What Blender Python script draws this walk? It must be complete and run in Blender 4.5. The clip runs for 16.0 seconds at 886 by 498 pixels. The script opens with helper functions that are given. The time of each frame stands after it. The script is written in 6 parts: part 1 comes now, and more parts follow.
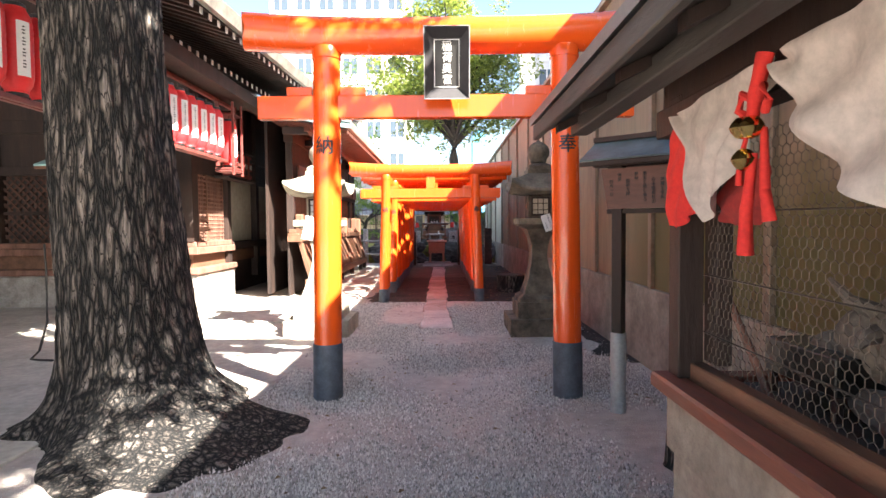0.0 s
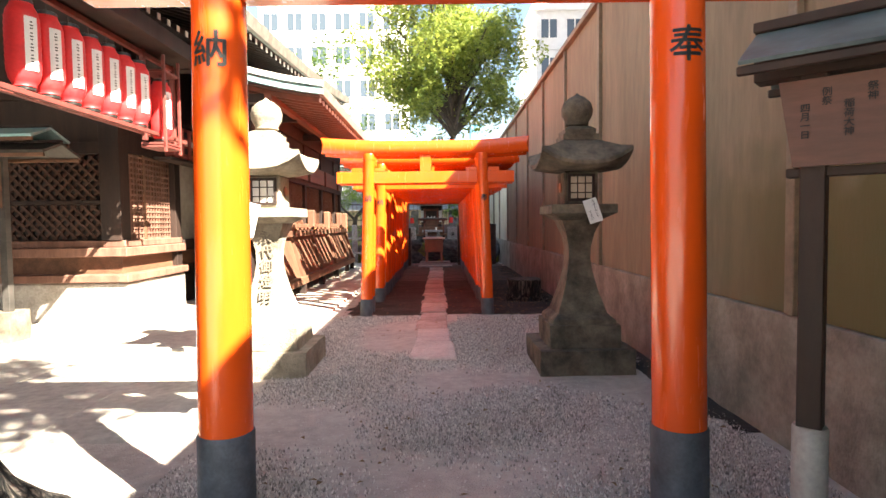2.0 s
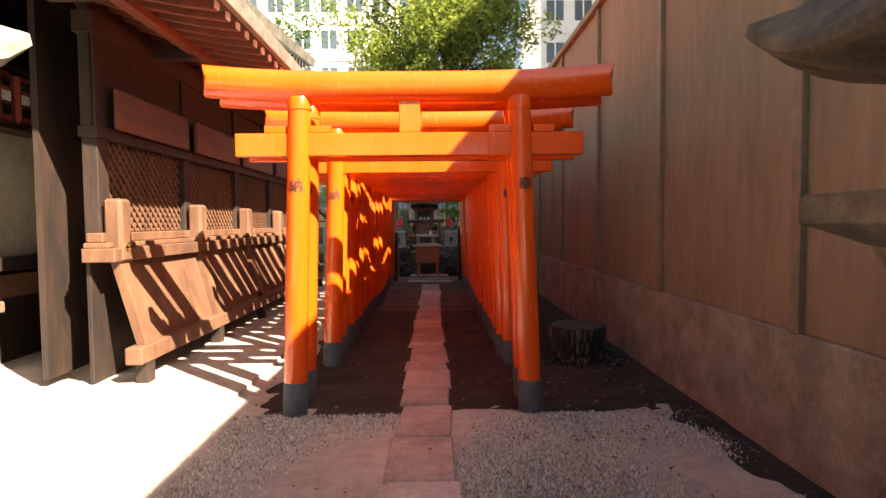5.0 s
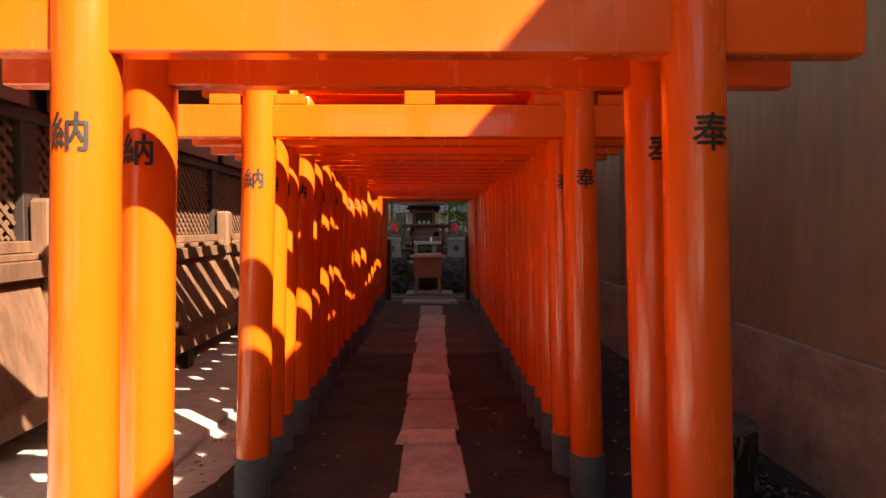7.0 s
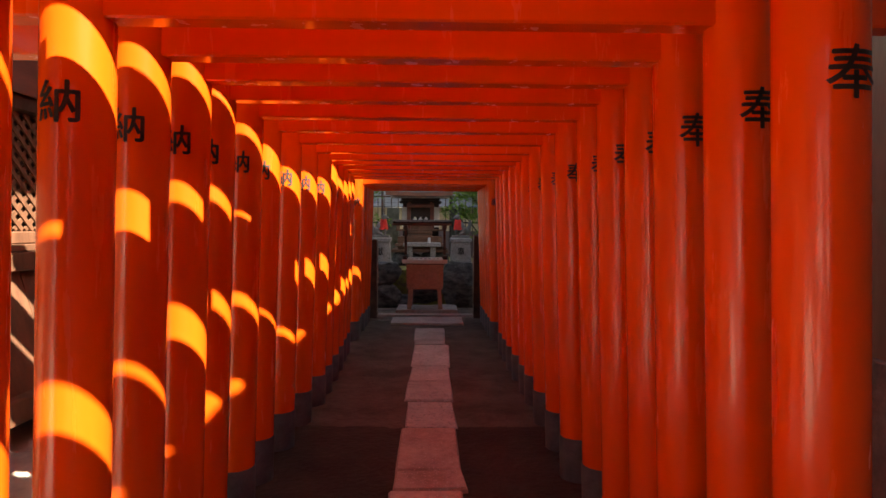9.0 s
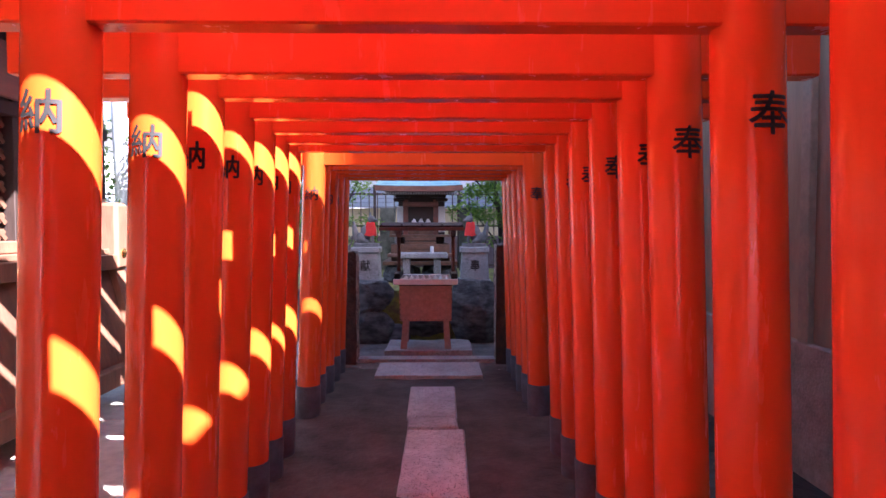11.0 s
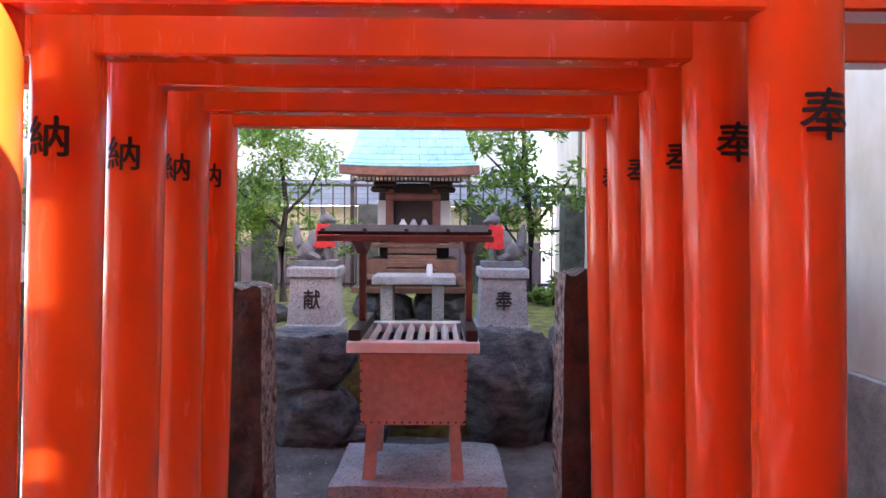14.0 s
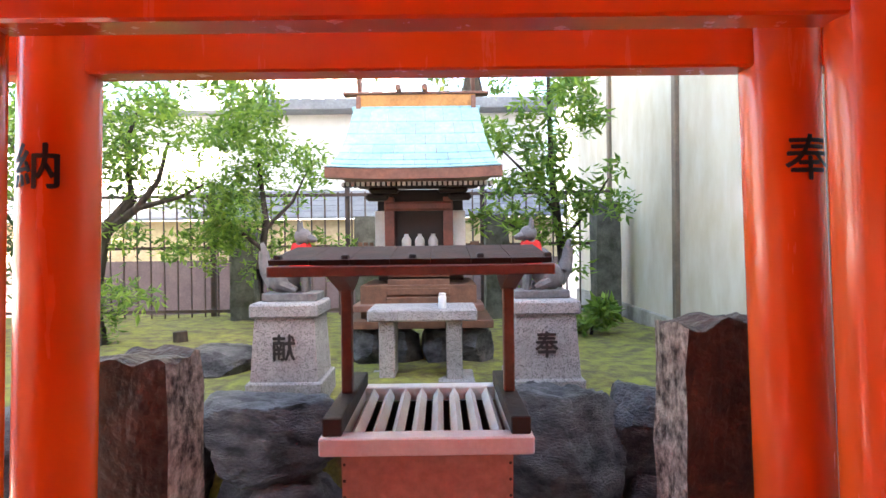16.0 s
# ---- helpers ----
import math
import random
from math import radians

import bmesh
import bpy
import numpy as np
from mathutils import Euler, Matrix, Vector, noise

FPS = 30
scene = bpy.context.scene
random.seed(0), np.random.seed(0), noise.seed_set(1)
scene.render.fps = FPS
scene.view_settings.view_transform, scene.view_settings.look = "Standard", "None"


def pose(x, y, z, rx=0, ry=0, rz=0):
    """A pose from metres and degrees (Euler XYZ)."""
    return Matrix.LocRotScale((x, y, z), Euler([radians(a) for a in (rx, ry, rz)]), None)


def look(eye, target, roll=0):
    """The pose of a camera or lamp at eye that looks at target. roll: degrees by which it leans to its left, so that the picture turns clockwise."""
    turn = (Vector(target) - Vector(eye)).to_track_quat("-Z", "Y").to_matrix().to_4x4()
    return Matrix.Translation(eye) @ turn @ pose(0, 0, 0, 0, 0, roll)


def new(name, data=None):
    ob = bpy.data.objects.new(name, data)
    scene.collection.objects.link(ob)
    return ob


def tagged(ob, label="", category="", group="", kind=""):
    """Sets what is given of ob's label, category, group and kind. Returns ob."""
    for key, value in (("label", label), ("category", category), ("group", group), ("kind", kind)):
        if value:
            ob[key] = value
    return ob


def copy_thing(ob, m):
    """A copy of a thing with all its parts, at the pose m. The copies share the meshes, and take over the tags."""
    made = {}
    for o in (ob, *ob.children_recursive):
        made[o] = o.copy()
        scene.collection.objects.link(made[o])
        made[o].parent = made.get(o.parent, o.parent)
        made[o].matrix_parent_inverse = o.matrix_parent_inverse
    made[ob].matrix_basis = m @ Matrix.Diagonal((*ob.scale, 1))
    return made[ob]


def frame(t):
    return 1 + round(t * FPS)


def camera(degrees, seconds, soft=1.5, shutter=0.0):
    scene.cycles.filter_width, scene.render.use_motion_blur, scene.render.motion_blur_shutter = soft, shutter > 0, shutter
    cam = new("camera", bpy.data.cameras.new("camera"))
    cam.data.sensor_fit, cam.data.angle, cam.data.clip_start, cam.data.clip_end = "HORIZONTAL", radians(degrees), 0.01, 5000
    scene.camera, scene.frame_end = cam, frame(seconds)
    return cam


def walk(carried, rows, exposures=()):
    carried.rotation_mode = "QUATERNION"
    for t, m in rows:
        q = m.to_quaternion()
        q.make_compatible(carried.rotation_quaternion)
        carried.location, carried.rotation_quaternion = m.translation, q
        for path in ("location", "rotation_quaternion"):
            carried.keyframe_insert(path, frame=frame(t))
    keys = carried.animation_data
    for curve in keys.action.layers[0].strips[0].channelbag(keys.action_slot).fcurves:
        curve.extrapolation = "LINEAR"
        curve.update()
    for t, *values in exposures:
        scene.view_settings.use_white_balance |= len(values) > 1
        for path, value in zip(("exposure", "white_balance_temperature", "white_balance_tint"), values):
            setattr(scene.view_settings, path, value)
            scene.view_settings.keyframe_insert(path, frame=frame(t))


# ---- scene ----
cam = camera(76.0, 16.0)
PATH = [
    (0, (2.233, -2.483, 1.516), (2.232, -0.485, 1.434), -0.5),
    (0.5, (2.166, -1.96, 1.507), (2.172, 0.038, 1.418), -0.3),
    (1, (2.183, -1.4, 1.485), (2.191, 0.598, 1.399), -0.7),
    (1.5, (2.166, -0.793, 1.454), (2.171, 1.205, 1.367), -0.7),
    (2, (2.219, -0.112, 1.444), (2.226, 1.886, 1.353), -0.7),
    (2.5, (2.213, 0.578, 1.434), (2.227, 2.576, 1.338), -0.6),
    (3, (2.242, 1.319, 1.475), (2.255, 3.316, 1.381), -0.8),
    (3.5, (2.246, 2.053, 1.481), (2.251, 4.051, 1.384), -0.8),
    (3.7, (2.263, 2.346, 1.483), (2.26, 4.344, 1.391), -0.8),
    (5.8, (2.142, 5.376, 1.558), (2.184, 7.373, 1.465), -0.4),
    (6, (2.141, 5.680, 1.557), (2.179, 7.677, 1.468), -0.4),
    (6.5, (2.112, 6.407, 1.565), (2.155, 8.405, 1.478), -0.4),
    (7, (2.110, 7.066, 1.574), (2.143, 9.064, 1.494), -0.1),
    (7.5, (2.086, 7.785, 1.577), (2.121, 9.783, 1.500), -0.2),
    (8, (2.076, 8.479, 1.539), (2.114, 10.477, 1.458), 0.1),
    (8.5, (2.080, 9.155, 1.537), (2.125, 11.152, 1.461), 0.1),
    (9, (2.073, 9.807, 1.524), (2.117, 11.805, 1.444), 0.3),
    (9.2, (2.058, 10.079, 1.533), (2.102, 12.077, 1.451), 0.5),
    (11.3, (2.093, 13.038, 1.552), (2.121, 15.037, 1.486), -0.1),
    (11.5, (2.085, 13.300, 1.551), (2.121, 15.298, 1.487), -0.1),
    (12, (2.080, 13.903, 1.570), (2.124, 15.901, 1.500), -0.1),
    (12.5, (2.105, 14.516, 1.596), (2.127, 16.514, 1.526), -0.1),
    (13, (2.091, 15.079, 1.598), (2.117, 17.078, 1.531), -0.1),
    (13.5, (2.100, 15.581, 1.595), (2.125, 17.580, 1.528), 0.1),
    (14, (2.113, 16.047, 1.592), (2.134, 18.046, 1.532), 0.4),
    (14.5, (2.097, 16.439, 1.562), (2.102, 18.439, 1.527), -0.3),
    (15, (2.127, 16.761, 1.591), (2.127, 18.761, 1.555), -0.5),
    (15.5, (2.097, 17.038, 1.628), (2.107, 19.038, 1.597), -0.4),
    (16, (2.038, 17.272, 1.646), (2.046, 19.272, 1.625), -0.7),
]

walk(cam, [(t, look(eye, target, roll)) for t, eye, target, roll in PATH],
     exposures=[(0.0, 3.28, 6500, 11), (1.0, 3.42, 6700, 11), (1.5, 3.38, 6900, 10), (3.5, 2.47, 7700, 9), (6.0, 2.62, 8000, 8), (7.0, 2.28, 8200, 8), (9.0, 2.58, 8000, 12),
                (11.3, 3.70, 5600, 28), (12.5, 3.88, 5700, 26), (14.0, 4.34, 6300, 24), (14.8, 4.50, 6900, 20), (16.0, 4.58, 7000, 15)])

# ---- light ----
SUN = Vector((0.86, -0.76, 1.0)).normalized()
world = bpy.data.worlds.new("sky")
scene.world = world
world.use_nodes = True
wn = world.node_tree
sky = wn.nodes.new("ShaderNodeTexSky")
sky.sky_type, sky.sun_disc = "NISHITA", False
sky.dust_density = 1.6
sky.sun_elevation = math.asin(SUN.z)
sky.sun_rotation = math.atan2(SUN.x, SUN.y)
wn.nodes["Background"].inputs["Strength"].default_value = 0.05
wn.links.new(sky.outputs[0], wn.nodes["Background"].inputs["Color"])
sun_data = bpy.data.lights.new("sun", "SUN")
sun_data.energy, sun_data.angle, sun_data.color = 5.0, radians(0.53), (1.0, 0.95, 0.86)
sun = new("sun", sun_data)
sun.matrix_world = look((0, 0, 0), -SUN) @ Matrix.Translation((0, 0, 30))


# ---- materials ----
def material(name, colour, colour2=None, scale=8.0, rough=0.7, metal=0.0, bump=0.2, bump_scale=None, stretch=(1, 1, 1),
             speck=None, rand=0.0, detail=8.0, coat=0.0, low=0.35, high=0.65, mottle=0.45):
    """Two-scale noise colour, roughness variation and bump, in object space metres."""
    m = bpy.data.materials.new(name)
    m.use_nodes = True
    n, l = m.node_tree.nodes, m.node_tree.links
    b = n["Principled BSDF"]
    b.inputs["Roughness"].default_value, b.inputs["Metallic"].default_value = rough, metal
    b.inputs["Coat Weight"].default_value = coat
    geo = n.new("ShaderNodeNewGeometry")
    mp = n.new("ShaderNodeMapping")
    mp.inputs["Scale"].default_value = stretch
    l.new(geo.outputs["Position"], mp.inputs["Vector"])
    big, fine = n.new("ShaderNodeTexNoise"), n.new("ShaderNodeTexNoise")
    for t, s in ((big, scale), (fine, scale * 7)):
        t.inputs["Scale"].default_value, t.inputs["Detail"].default_value = s, detail
        t.inputs["Roughness"].default_value = 0.6
        l.new(mp.outputs[0], t.inputs["Vector"])
    c2 = colour2 or tuple(c * 0.75 for c in colour)
    ramp = n.new("ShaderNodeValToRGB")
    ramp.color_ramp.elements[0].position, ramp.color_ramp.elements[1].position = low, high
    ramp.color_ramp.elements[0].color, ramp.color_ramp.elements[1].color = (*c2, 1), (*colour, 1)
    l.new(big.outputs[0], ramp.inputs[0])
    mix = n.new("ShaderNodeMix")
    mix.data_type, mix.blend_type = "RGBA", "OVERLAY"
    mix.inputs[0].default_value = mottle
    l.new(ramp.outputs[0], mix.inputs[6])
    l.new(fine.outputs[0], mix.inputs[7])
    out = mix.outputs[2]
    if speck:
        vor = n.new("ShaderNodeTexVoronoi")
        vor.inputs["Scale"].default_value = speck[1]
        l.new(geo.outputs["Position"], vor.inputs["Vector"])
        sr = n.new("ShaderNodeValToRGB")
        sr.color_ramp.interpolation = "CONSTANT"
        sr.color_ramp.elements[0].color, sr.color_ramp.elements[1].color = (0, 0, 0, 1), (1, 1, 1, 1)
        sr.color_ramp.elements[1].position = speck[2]
        l.new(vor.outputs["Color"], sr.inputs[0])
        sm = n.new("ShaderNodeMix")
        sm.data_type = "RGBA"
        l.new(sr.outputs[0], sm.inputs[0])
        l.new(out, sm.inputs[6])
        sm.inputs[7].default_value = (*speck[0], 1)
        out = sm.outputs[2]
    if rand:
        info = n.new("ShaderNodeObjectInfo")
        mr = n.new("ShaderNodeMapRange")
        mr.inputs[3].default_value, mr.inputs[4].default_value = 1 - rand, 1 + rand
        l.new(info.outputs["Random"], mr.inputs[0])
        hsv = n.new("ShaderNodeHueSaturation")
        l.new(mr.outputs[0], hsv.inputs["Value"])
        l.new(out, hsv.inputs["Color"])
        out = hsv.outputs[0]
    l.new(out, b.inputs["Base Color"])
    rr = n.new("ShaderNodeMapRange")
    rr.inputs[3].default_value, rr.inputs[4].default_value = max(0.02, rough - 0.1), min(1, rough + 0.1)
    l.new(fine.outputs[0], rr.inputs[0])
    l.new(rr.outputs[0], b.inputs["Roughness"])
    if bump:
        bt = fine
        if bump_scale:
            bt = n.new("ShaderNodeTexNoise")
            bt.inputs["Scale"].default_value, bt.inputs["Detail"].default_value = bump_scale, 6
            l.new(mp.outputs[0], bt.inputs["Vector"])
        bp = n.new("ShaderNodeBump")
        bp.inputs["Strength"].default_value, bp.inputs["Distance"].default_value = bump, 0.02
        l.new(bt.outputs[0], bp.inputs["Height"])
        l.new(bp.outputs[0], b.inputs["Normal"])
    return m


M_VERM = material("vermilion_paint", (0.80, 0.099, 0.010), (0.76, 0.086, 0.009), 2.5, 0.25, bump=0.035, bump_scale=5, stretch=(1, 1, 0.12), rand=0.05, coat=0.35, mottle=0.10)
M_BAND = material("dark_band_paint", (0.085, 0.10, 0.125), (0.05, 0.058, 0.07), 9, 0.6, bump=0.15)
M_INK = material("ink", (0.015, 0.013, 0.012), rough=0.6, bump=0)
M_GRAVEL = material("gravel_ground", (0.60, 0.52, 0.465), (0.46, 0.395, 0.355), 1.3, 0.95, bump=1.0, bump_scale=75, speck=((0.60, 0.55, 0.51), 70, 0.86))
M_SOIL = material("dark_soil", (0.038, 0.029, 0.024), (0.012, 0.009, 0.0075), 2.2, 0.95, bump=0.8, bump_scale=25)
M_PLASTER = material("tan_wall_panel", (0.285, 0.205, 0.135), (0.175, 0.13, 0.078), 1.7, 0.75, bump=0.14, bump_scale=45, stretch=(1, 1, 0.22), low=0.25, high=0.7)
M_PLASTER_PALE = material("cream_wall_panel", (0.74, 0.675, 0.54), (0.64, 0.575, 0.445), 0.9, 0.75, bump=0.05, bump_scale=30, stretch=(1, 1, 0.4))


def stained(m, colour, top, y_end):
    """Olive algae stain with a ragged top edge over the lower panels, dying out along the wall."""
    n, l = m.node_tree.nodes, m.node_tree.links
    b = n["Principled BSDF"]
    src = b.inputs["Base Color"].links[0].from_socket
    geo, sep, edge = n.new("ShaderNodeNewGeometry"), n.new("ShaderNodeSeparateXYZ"), n.new("ShaderNodeTexNoise")
    l.new(geo.outputs["Position"], sep.inputs[0])
    edge.inputs["Scale"].default_value, edge.inputs["Detail"].default_value = 3.0, 8
    l.new(geo.outputs["Position"], edge.inputs["Vector"])
    add = n.new("ShaderNodeMath")
    add.operation = "MULTIPLY_ADD"
    add.inputs[1].default_value = 0.9
    l.new(edge.outputs[0], add.inputs[0])
    l.new(sep.outputs["Z"], add.inputs[2])
    down, along, both, mix = n.new("ShaderNodeMapRange"), n.new("ShaderNodeMapRange"), n.new("ShaderNodeMath"), n.new("ShaderNodeMix")
    for node, lo, hi in ((down, top + 0.45, top + 0.05), (along, y_end, y_end - 1.6)):
        node.inputs[1].default_value, node.inputs[2].default_value = lo, hi
        node.inputs[3].default_value, node.inputs[4].default_value = 0.0, 1.0
    l.new(add.outputs[0], down.inputs[0])
    l.new(sep.outputs["Y"], along.inputs[0])
    both.operation = "MULTIPLY"
    l.new(down.outputs[0], both.inputs[0])
    l.new(along.outputs[0], both.inputs[1])
    mix.data_type = "RGBA"
    l.new(both.outputs[0], mix.inputs[0])
    l.new(src, mix.inputs[6])
    mix.inputs[7].default_value = (*colour, 1)
    l.new(mix.outputs[2], b.inputs["Base Color"])


stained(M_PLASTER, (0.115, 0.095, 0.034), 2.0, 4.8)
M_BATTEN = material("brown_batten", (0.25, 0.185, 0.125), (0.17, 0.125, 0.085), 3, 0.6, bump=0.1)
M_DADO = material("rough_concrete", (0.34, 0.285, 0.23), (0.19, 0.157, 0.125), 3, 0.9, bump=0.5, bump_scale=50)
M_SLAB = material("pink_granite_slab", (0.47, 0.355, 0.315), (0.31, 0.225, 0.195), 3, 0.8, bump=0.3, bump_scale=80, speck=((0.5, 0.42, 0.38), 160, 0.8), rand=0.28)
# granite darkened to carry the wall's shade on the right lantern
M_LANTERN_STONE = material("weathered_granite_shaded", (0.20, 0.165, 0.12), (0.05, 0.042, 0.032), 4, 0.9, bump=0.5, bump_scale=60, speck=((0.12, 0.1, 0.08), 110, 0.9))


# ---- mesh helpers ----
def finish(bm, smooth=False, angle=40):
    bmesh.ops.recalc_face_normals(bm, faces=bm.faces)
    if smooth:
        for f in bm.faces:
            f.smooth = True
        lim = radians(angle)
        for e in bm.edges:
            if len(e.link_faces) == 2 and e.calc_face_angle(0) > lim:
                e.smooth = False


def part(name, bm, mat, parent=None, label="", smooth=False, m=None, angle=40):
    finish(bm, smooth, angle)
    me = bpy.data.meshes.new(name)
    bm.to_mesh(me)
    bm.free()
    me.materials.append(mat)
    ob = new(name, me)
    if parent is not None:
        ob.parent = parent
    if m is not None:
        ob.matrix_basis = m
    if label:
        tagged(ob, label)
    return ob


def empty(name, label, category, group="", m=None, kind=""):
    ob = new(name)
    ob.empty_display_size = 0.1
    if m is not None:
        ob.matrix_basis = m
    return tagged(ob, label, category, group, kind)


def box(bm, lo, hi, bevel=0.0, m=None):
    """A box between two corners, bevelled, added to bm."""
    x0, y0, z0 = lo
    x1, y1, z1 = hi
    vs = [bm.verts.new(p) for p in ((x0, y0, z0), (x1, y0, z0), (x1, y1, z0), (x0, y1, z0), (x0, y0, z1), (x1, y0, z1), (x1, y1, z1), (x0, y1, z1))]
    fs = [bm.faces.new([vs[i] for i in q]) for q in ((0, 3, 2, 1), (4, 5, 6, 7), (0, 1, 5, 4), (1, 2, 6, 5), (2, 3, 7, 6), (3, 0, 4, 7))]
    geo = vs
    if bevel:
        es = list({e for f in fs for e in f.edges})
        r = bmesh.ops.bevel(bm, geom=es, offset=bevel, segments=1, affect="EDGES")
        geo = list({v for f in r["faces"] for v in f.verts} | {v for v in vs if v.is_valid})
    if m is not None:
        bmesh.ops.transform(bm, matrix=m, verts=geo)
    return bm


def nb():
    return bmesh.new()


def cyl(bm, p, q, r0, r1=None, seg=16, cap=True):
    """A tapered round bar from p to q."""
    r1 = r0 if r1 is None else r1
    p, q = Vector(p), Vector(q)
    t = (q - p).to_track_quat("Z", "Y").to_matrix()
    rings = []
    for c, r in ((p, r0), (q, r1)):
        rings.append([bm.verts.new(c + t @ Vector((r * math.cos(a), r * math.sin(a), 0))) for a in (2 * math.pi * i / seg for i in range(seg))])
    for i in range(seg):
        bm.faces.new((rings[0][i], rings[0][(i + 1) % seg], rings[1][(i + 1) % seg], rings[1][i]))
    if cap:
        bm.faces.new(rings[0][::-1])
        bm.faces.new(rings[1])
    return bm


def loft(bm, rings, cap=True, closed=True):
    """Skin a row of rings (lists of points of one length)."""
    vr = [[bm.verts.new(p) for p in r] for r in rings]
    n = len(vr[0])
    for a, b in zip(vr, vr[1:]):
        for i in range(n if closed else n - 1):
            j = (i + 1) % n
            bm.faces.new((a[i], a[j], b[j], b[i]))
    if cap and closed:
        bm.faces.new(vr[0][::-1])
        bm.faces.new(vr[-1])
    return bm


def turned(bm, profile, seg=24, c=(0, 0)):
    """A body of revolution from (radius, z) pairs."""
    return loft(bm, [[(c[0] + r * math.cos(2 * math.pi * i / seg), c[1] + r * math.sin(2 * math.pi * i / seg), z) for i in range(seg)] for r, z in profile])


def text_part(name, body, size, mat, parent, m, extrude=0.0015, label="", weight=0.014):
    cu = bpy.data.curves.new(name, "FONT")
    cu.body, cu.size, cu.extrude = body, size, extrude
    cu.align_x, cu.align_y = "CENTER", "CENTER"
    tmp = bpy.data.objects.new(name, cu)
    scene.collection.objects.link(tmp)
    bpy.context.view_layer.update()
    me = bpy.data.meshes.new_from_object(tmp.evaluated_get(bpy.context.evaluated_depsgraph_get()))
    bpy.data.objects.remove(tmp)
    # brush-like weight: the same strokes laid a little aside, each a hair prouder
    bm = bmesh.new()
    d = size * weight
    for i, (dx, dy) in enumerate(((0, 0), (d, 0), (-d, 0), (0, d), (0, -d))):
        k = len(bm.verts)
        bm.from_mesh(me)
        bm.verts.ensure_lookup_table()
        for v in bm.verts[k:]:
            v.co += Vector((dx, dy, 0.0003 * i))
    bm.to_mesh(me)
    bm.free()
    me.materials.clear()
    me.materials.append(mat)
    ob = new(name, me)
    if parent is not None:
        ob.parent = parent
    ob.matrix_basis = m
    if label:
        tagged(ob, label)
    return ob


M_WOOD_DARK = material("dark_stained_timber", (0.036, 0.018, 0.012), (0.015, 0.008, 0.006), 5, 0.65, bump=0.25, stretch=(1, 1, 0.2))
M_WOOD_MID = material("brown_timber", (0.19, 0.09, 0.05), (0.105, 0.05, 0.028), 6, 0.65, bump=0.25, stretch=(1, 0.2, 1))
M_WOOD_PALE = material("weathered_pale_timber", (0.235, 0.115, 0.08), (0.13, 0.062, 0.042), 6, 0.75, bump=0.25, stretch=(1, 1, 0.25))
M_BOARD = material("brown_notice_board", (0.15, 0.062, 0.042), (0.105, 0.043, 0.03), 5, 0.55, bump=0.1, stretch=(0.2, 0.2, 1))
M_SKIRT = material("brown_skirt_boards", (0.17, 0.078, 0.042), (0.095, 0.042, 0.023), 5, 0.7, bump=0.25, stretch=(1, 1, 0.2), rand=0.12)
M_GREYTIMBER = material("grey_weathered_timber", (0.06, 0.053, 0.046), (0.026, 0.023, 0.02), 6, 0.7, bump=0.3, stretch=(1, 0.15, 1))
M_REDRAIL = material("red_brown_rail", (0.20, 0.062, 0.036), (0.12, 0.042, 0.027), 7, 0.55, bump=0.2, stretch=(1, 0.15, 1))
M_COPPER = material("green_copper_sheet", (0.33, 0.56, 0.58), (0.25, 0.46, 0.50), 3, 0.45, bump=0.06, rand=0.07)
M_COPPER_EDGE = material("brown_copper_fascia", (0.26, 0.115, 0.07), (0.17, 0.075, 0.048), 6, 0.45, metal=0.2, bump=0.05)
M_ROOFTOP = material("grey_green_roof", (0.25, 0.28, 0.26), (0.16, 0.18, 0.17), 3, 0.6, bump=0.2)
M_WHITE = material("white_paint", (0.80, 0.78, 0.73), (0.68, 0.65, 0.60), 5, 0.6, bump=0.05)
M_CREAM = material("cream_plaster", (0.66, 0.58, 0.46), (0.56, 0.48, 0.37), 1.2, 0.8, bump=0.06)
M_PAPER = material("white_paper", (0.80, 0.80, 0.78), (0.74, 0.74, 0.72), 9, 0.8, bump=0.02)
M_REDPAPER = material("red_lantern_paper", (0.78, 0.035, 0.035), (0.68, 0.025, 0.03), 4, 0.5, bump=0.05)
# real black lacquer, and also sheets standing in for unlit insides
M_BLACK = material("black_lacquer_and_shade", (0.02, 0.018, 0.016), rough=0.35, bump=0.02)
M_REDCLOTH = material("red_cloth", (0.68, 0.035, 0.025), (0.55, 0.022, 0.02), 12, 0.85, bump=0.15, bump_scale=300)
M_WHITECLOTH = material("white_cloth", (0.52, 0.455, 0.41), (0.44, 0.385, 0.345), 4, 0.85, bump=0.1, bump_scale=300)
M_GOLD = material("polished_brass", (0.85, 0.62, 0.22), (0.7, 0.5, 0.16), 8, 0.18, metal=1.0, bump=0.02)
M_WIRE = material("rusty_wire", (0.15, 0.12, 0.095), rough=0.6, metal=0.4, bump=0)
M_IRON = material("dark_iron_fence", (0.05, 0.04, 0.038), (0.09, 0.05, 0.035), 12, 0.55, bump=0.1)
M_PIPE = material("grey_plastic_pipe", (0.38, 0.38, 0.37), (0.30, 0.30, 0.29), 5, 0.45, bump=0.04)
M_GRANITE = material("grey_granite", (0.40, 0.395, 0.39), (0.31, 0.305, 0.30), 6, 0.75, bump=0.2, bump_scale=120, speck=((0.10, 0.097, 0.095), 230, 0.72))
M_ROCK = material("dark_garden_rock", (0.15, 0.148, 0.15), (0.016, 0.015, 0.016), 6, 0.55, bump=1.0, bump_scale=55, stretch=(1, 1, 2.2))
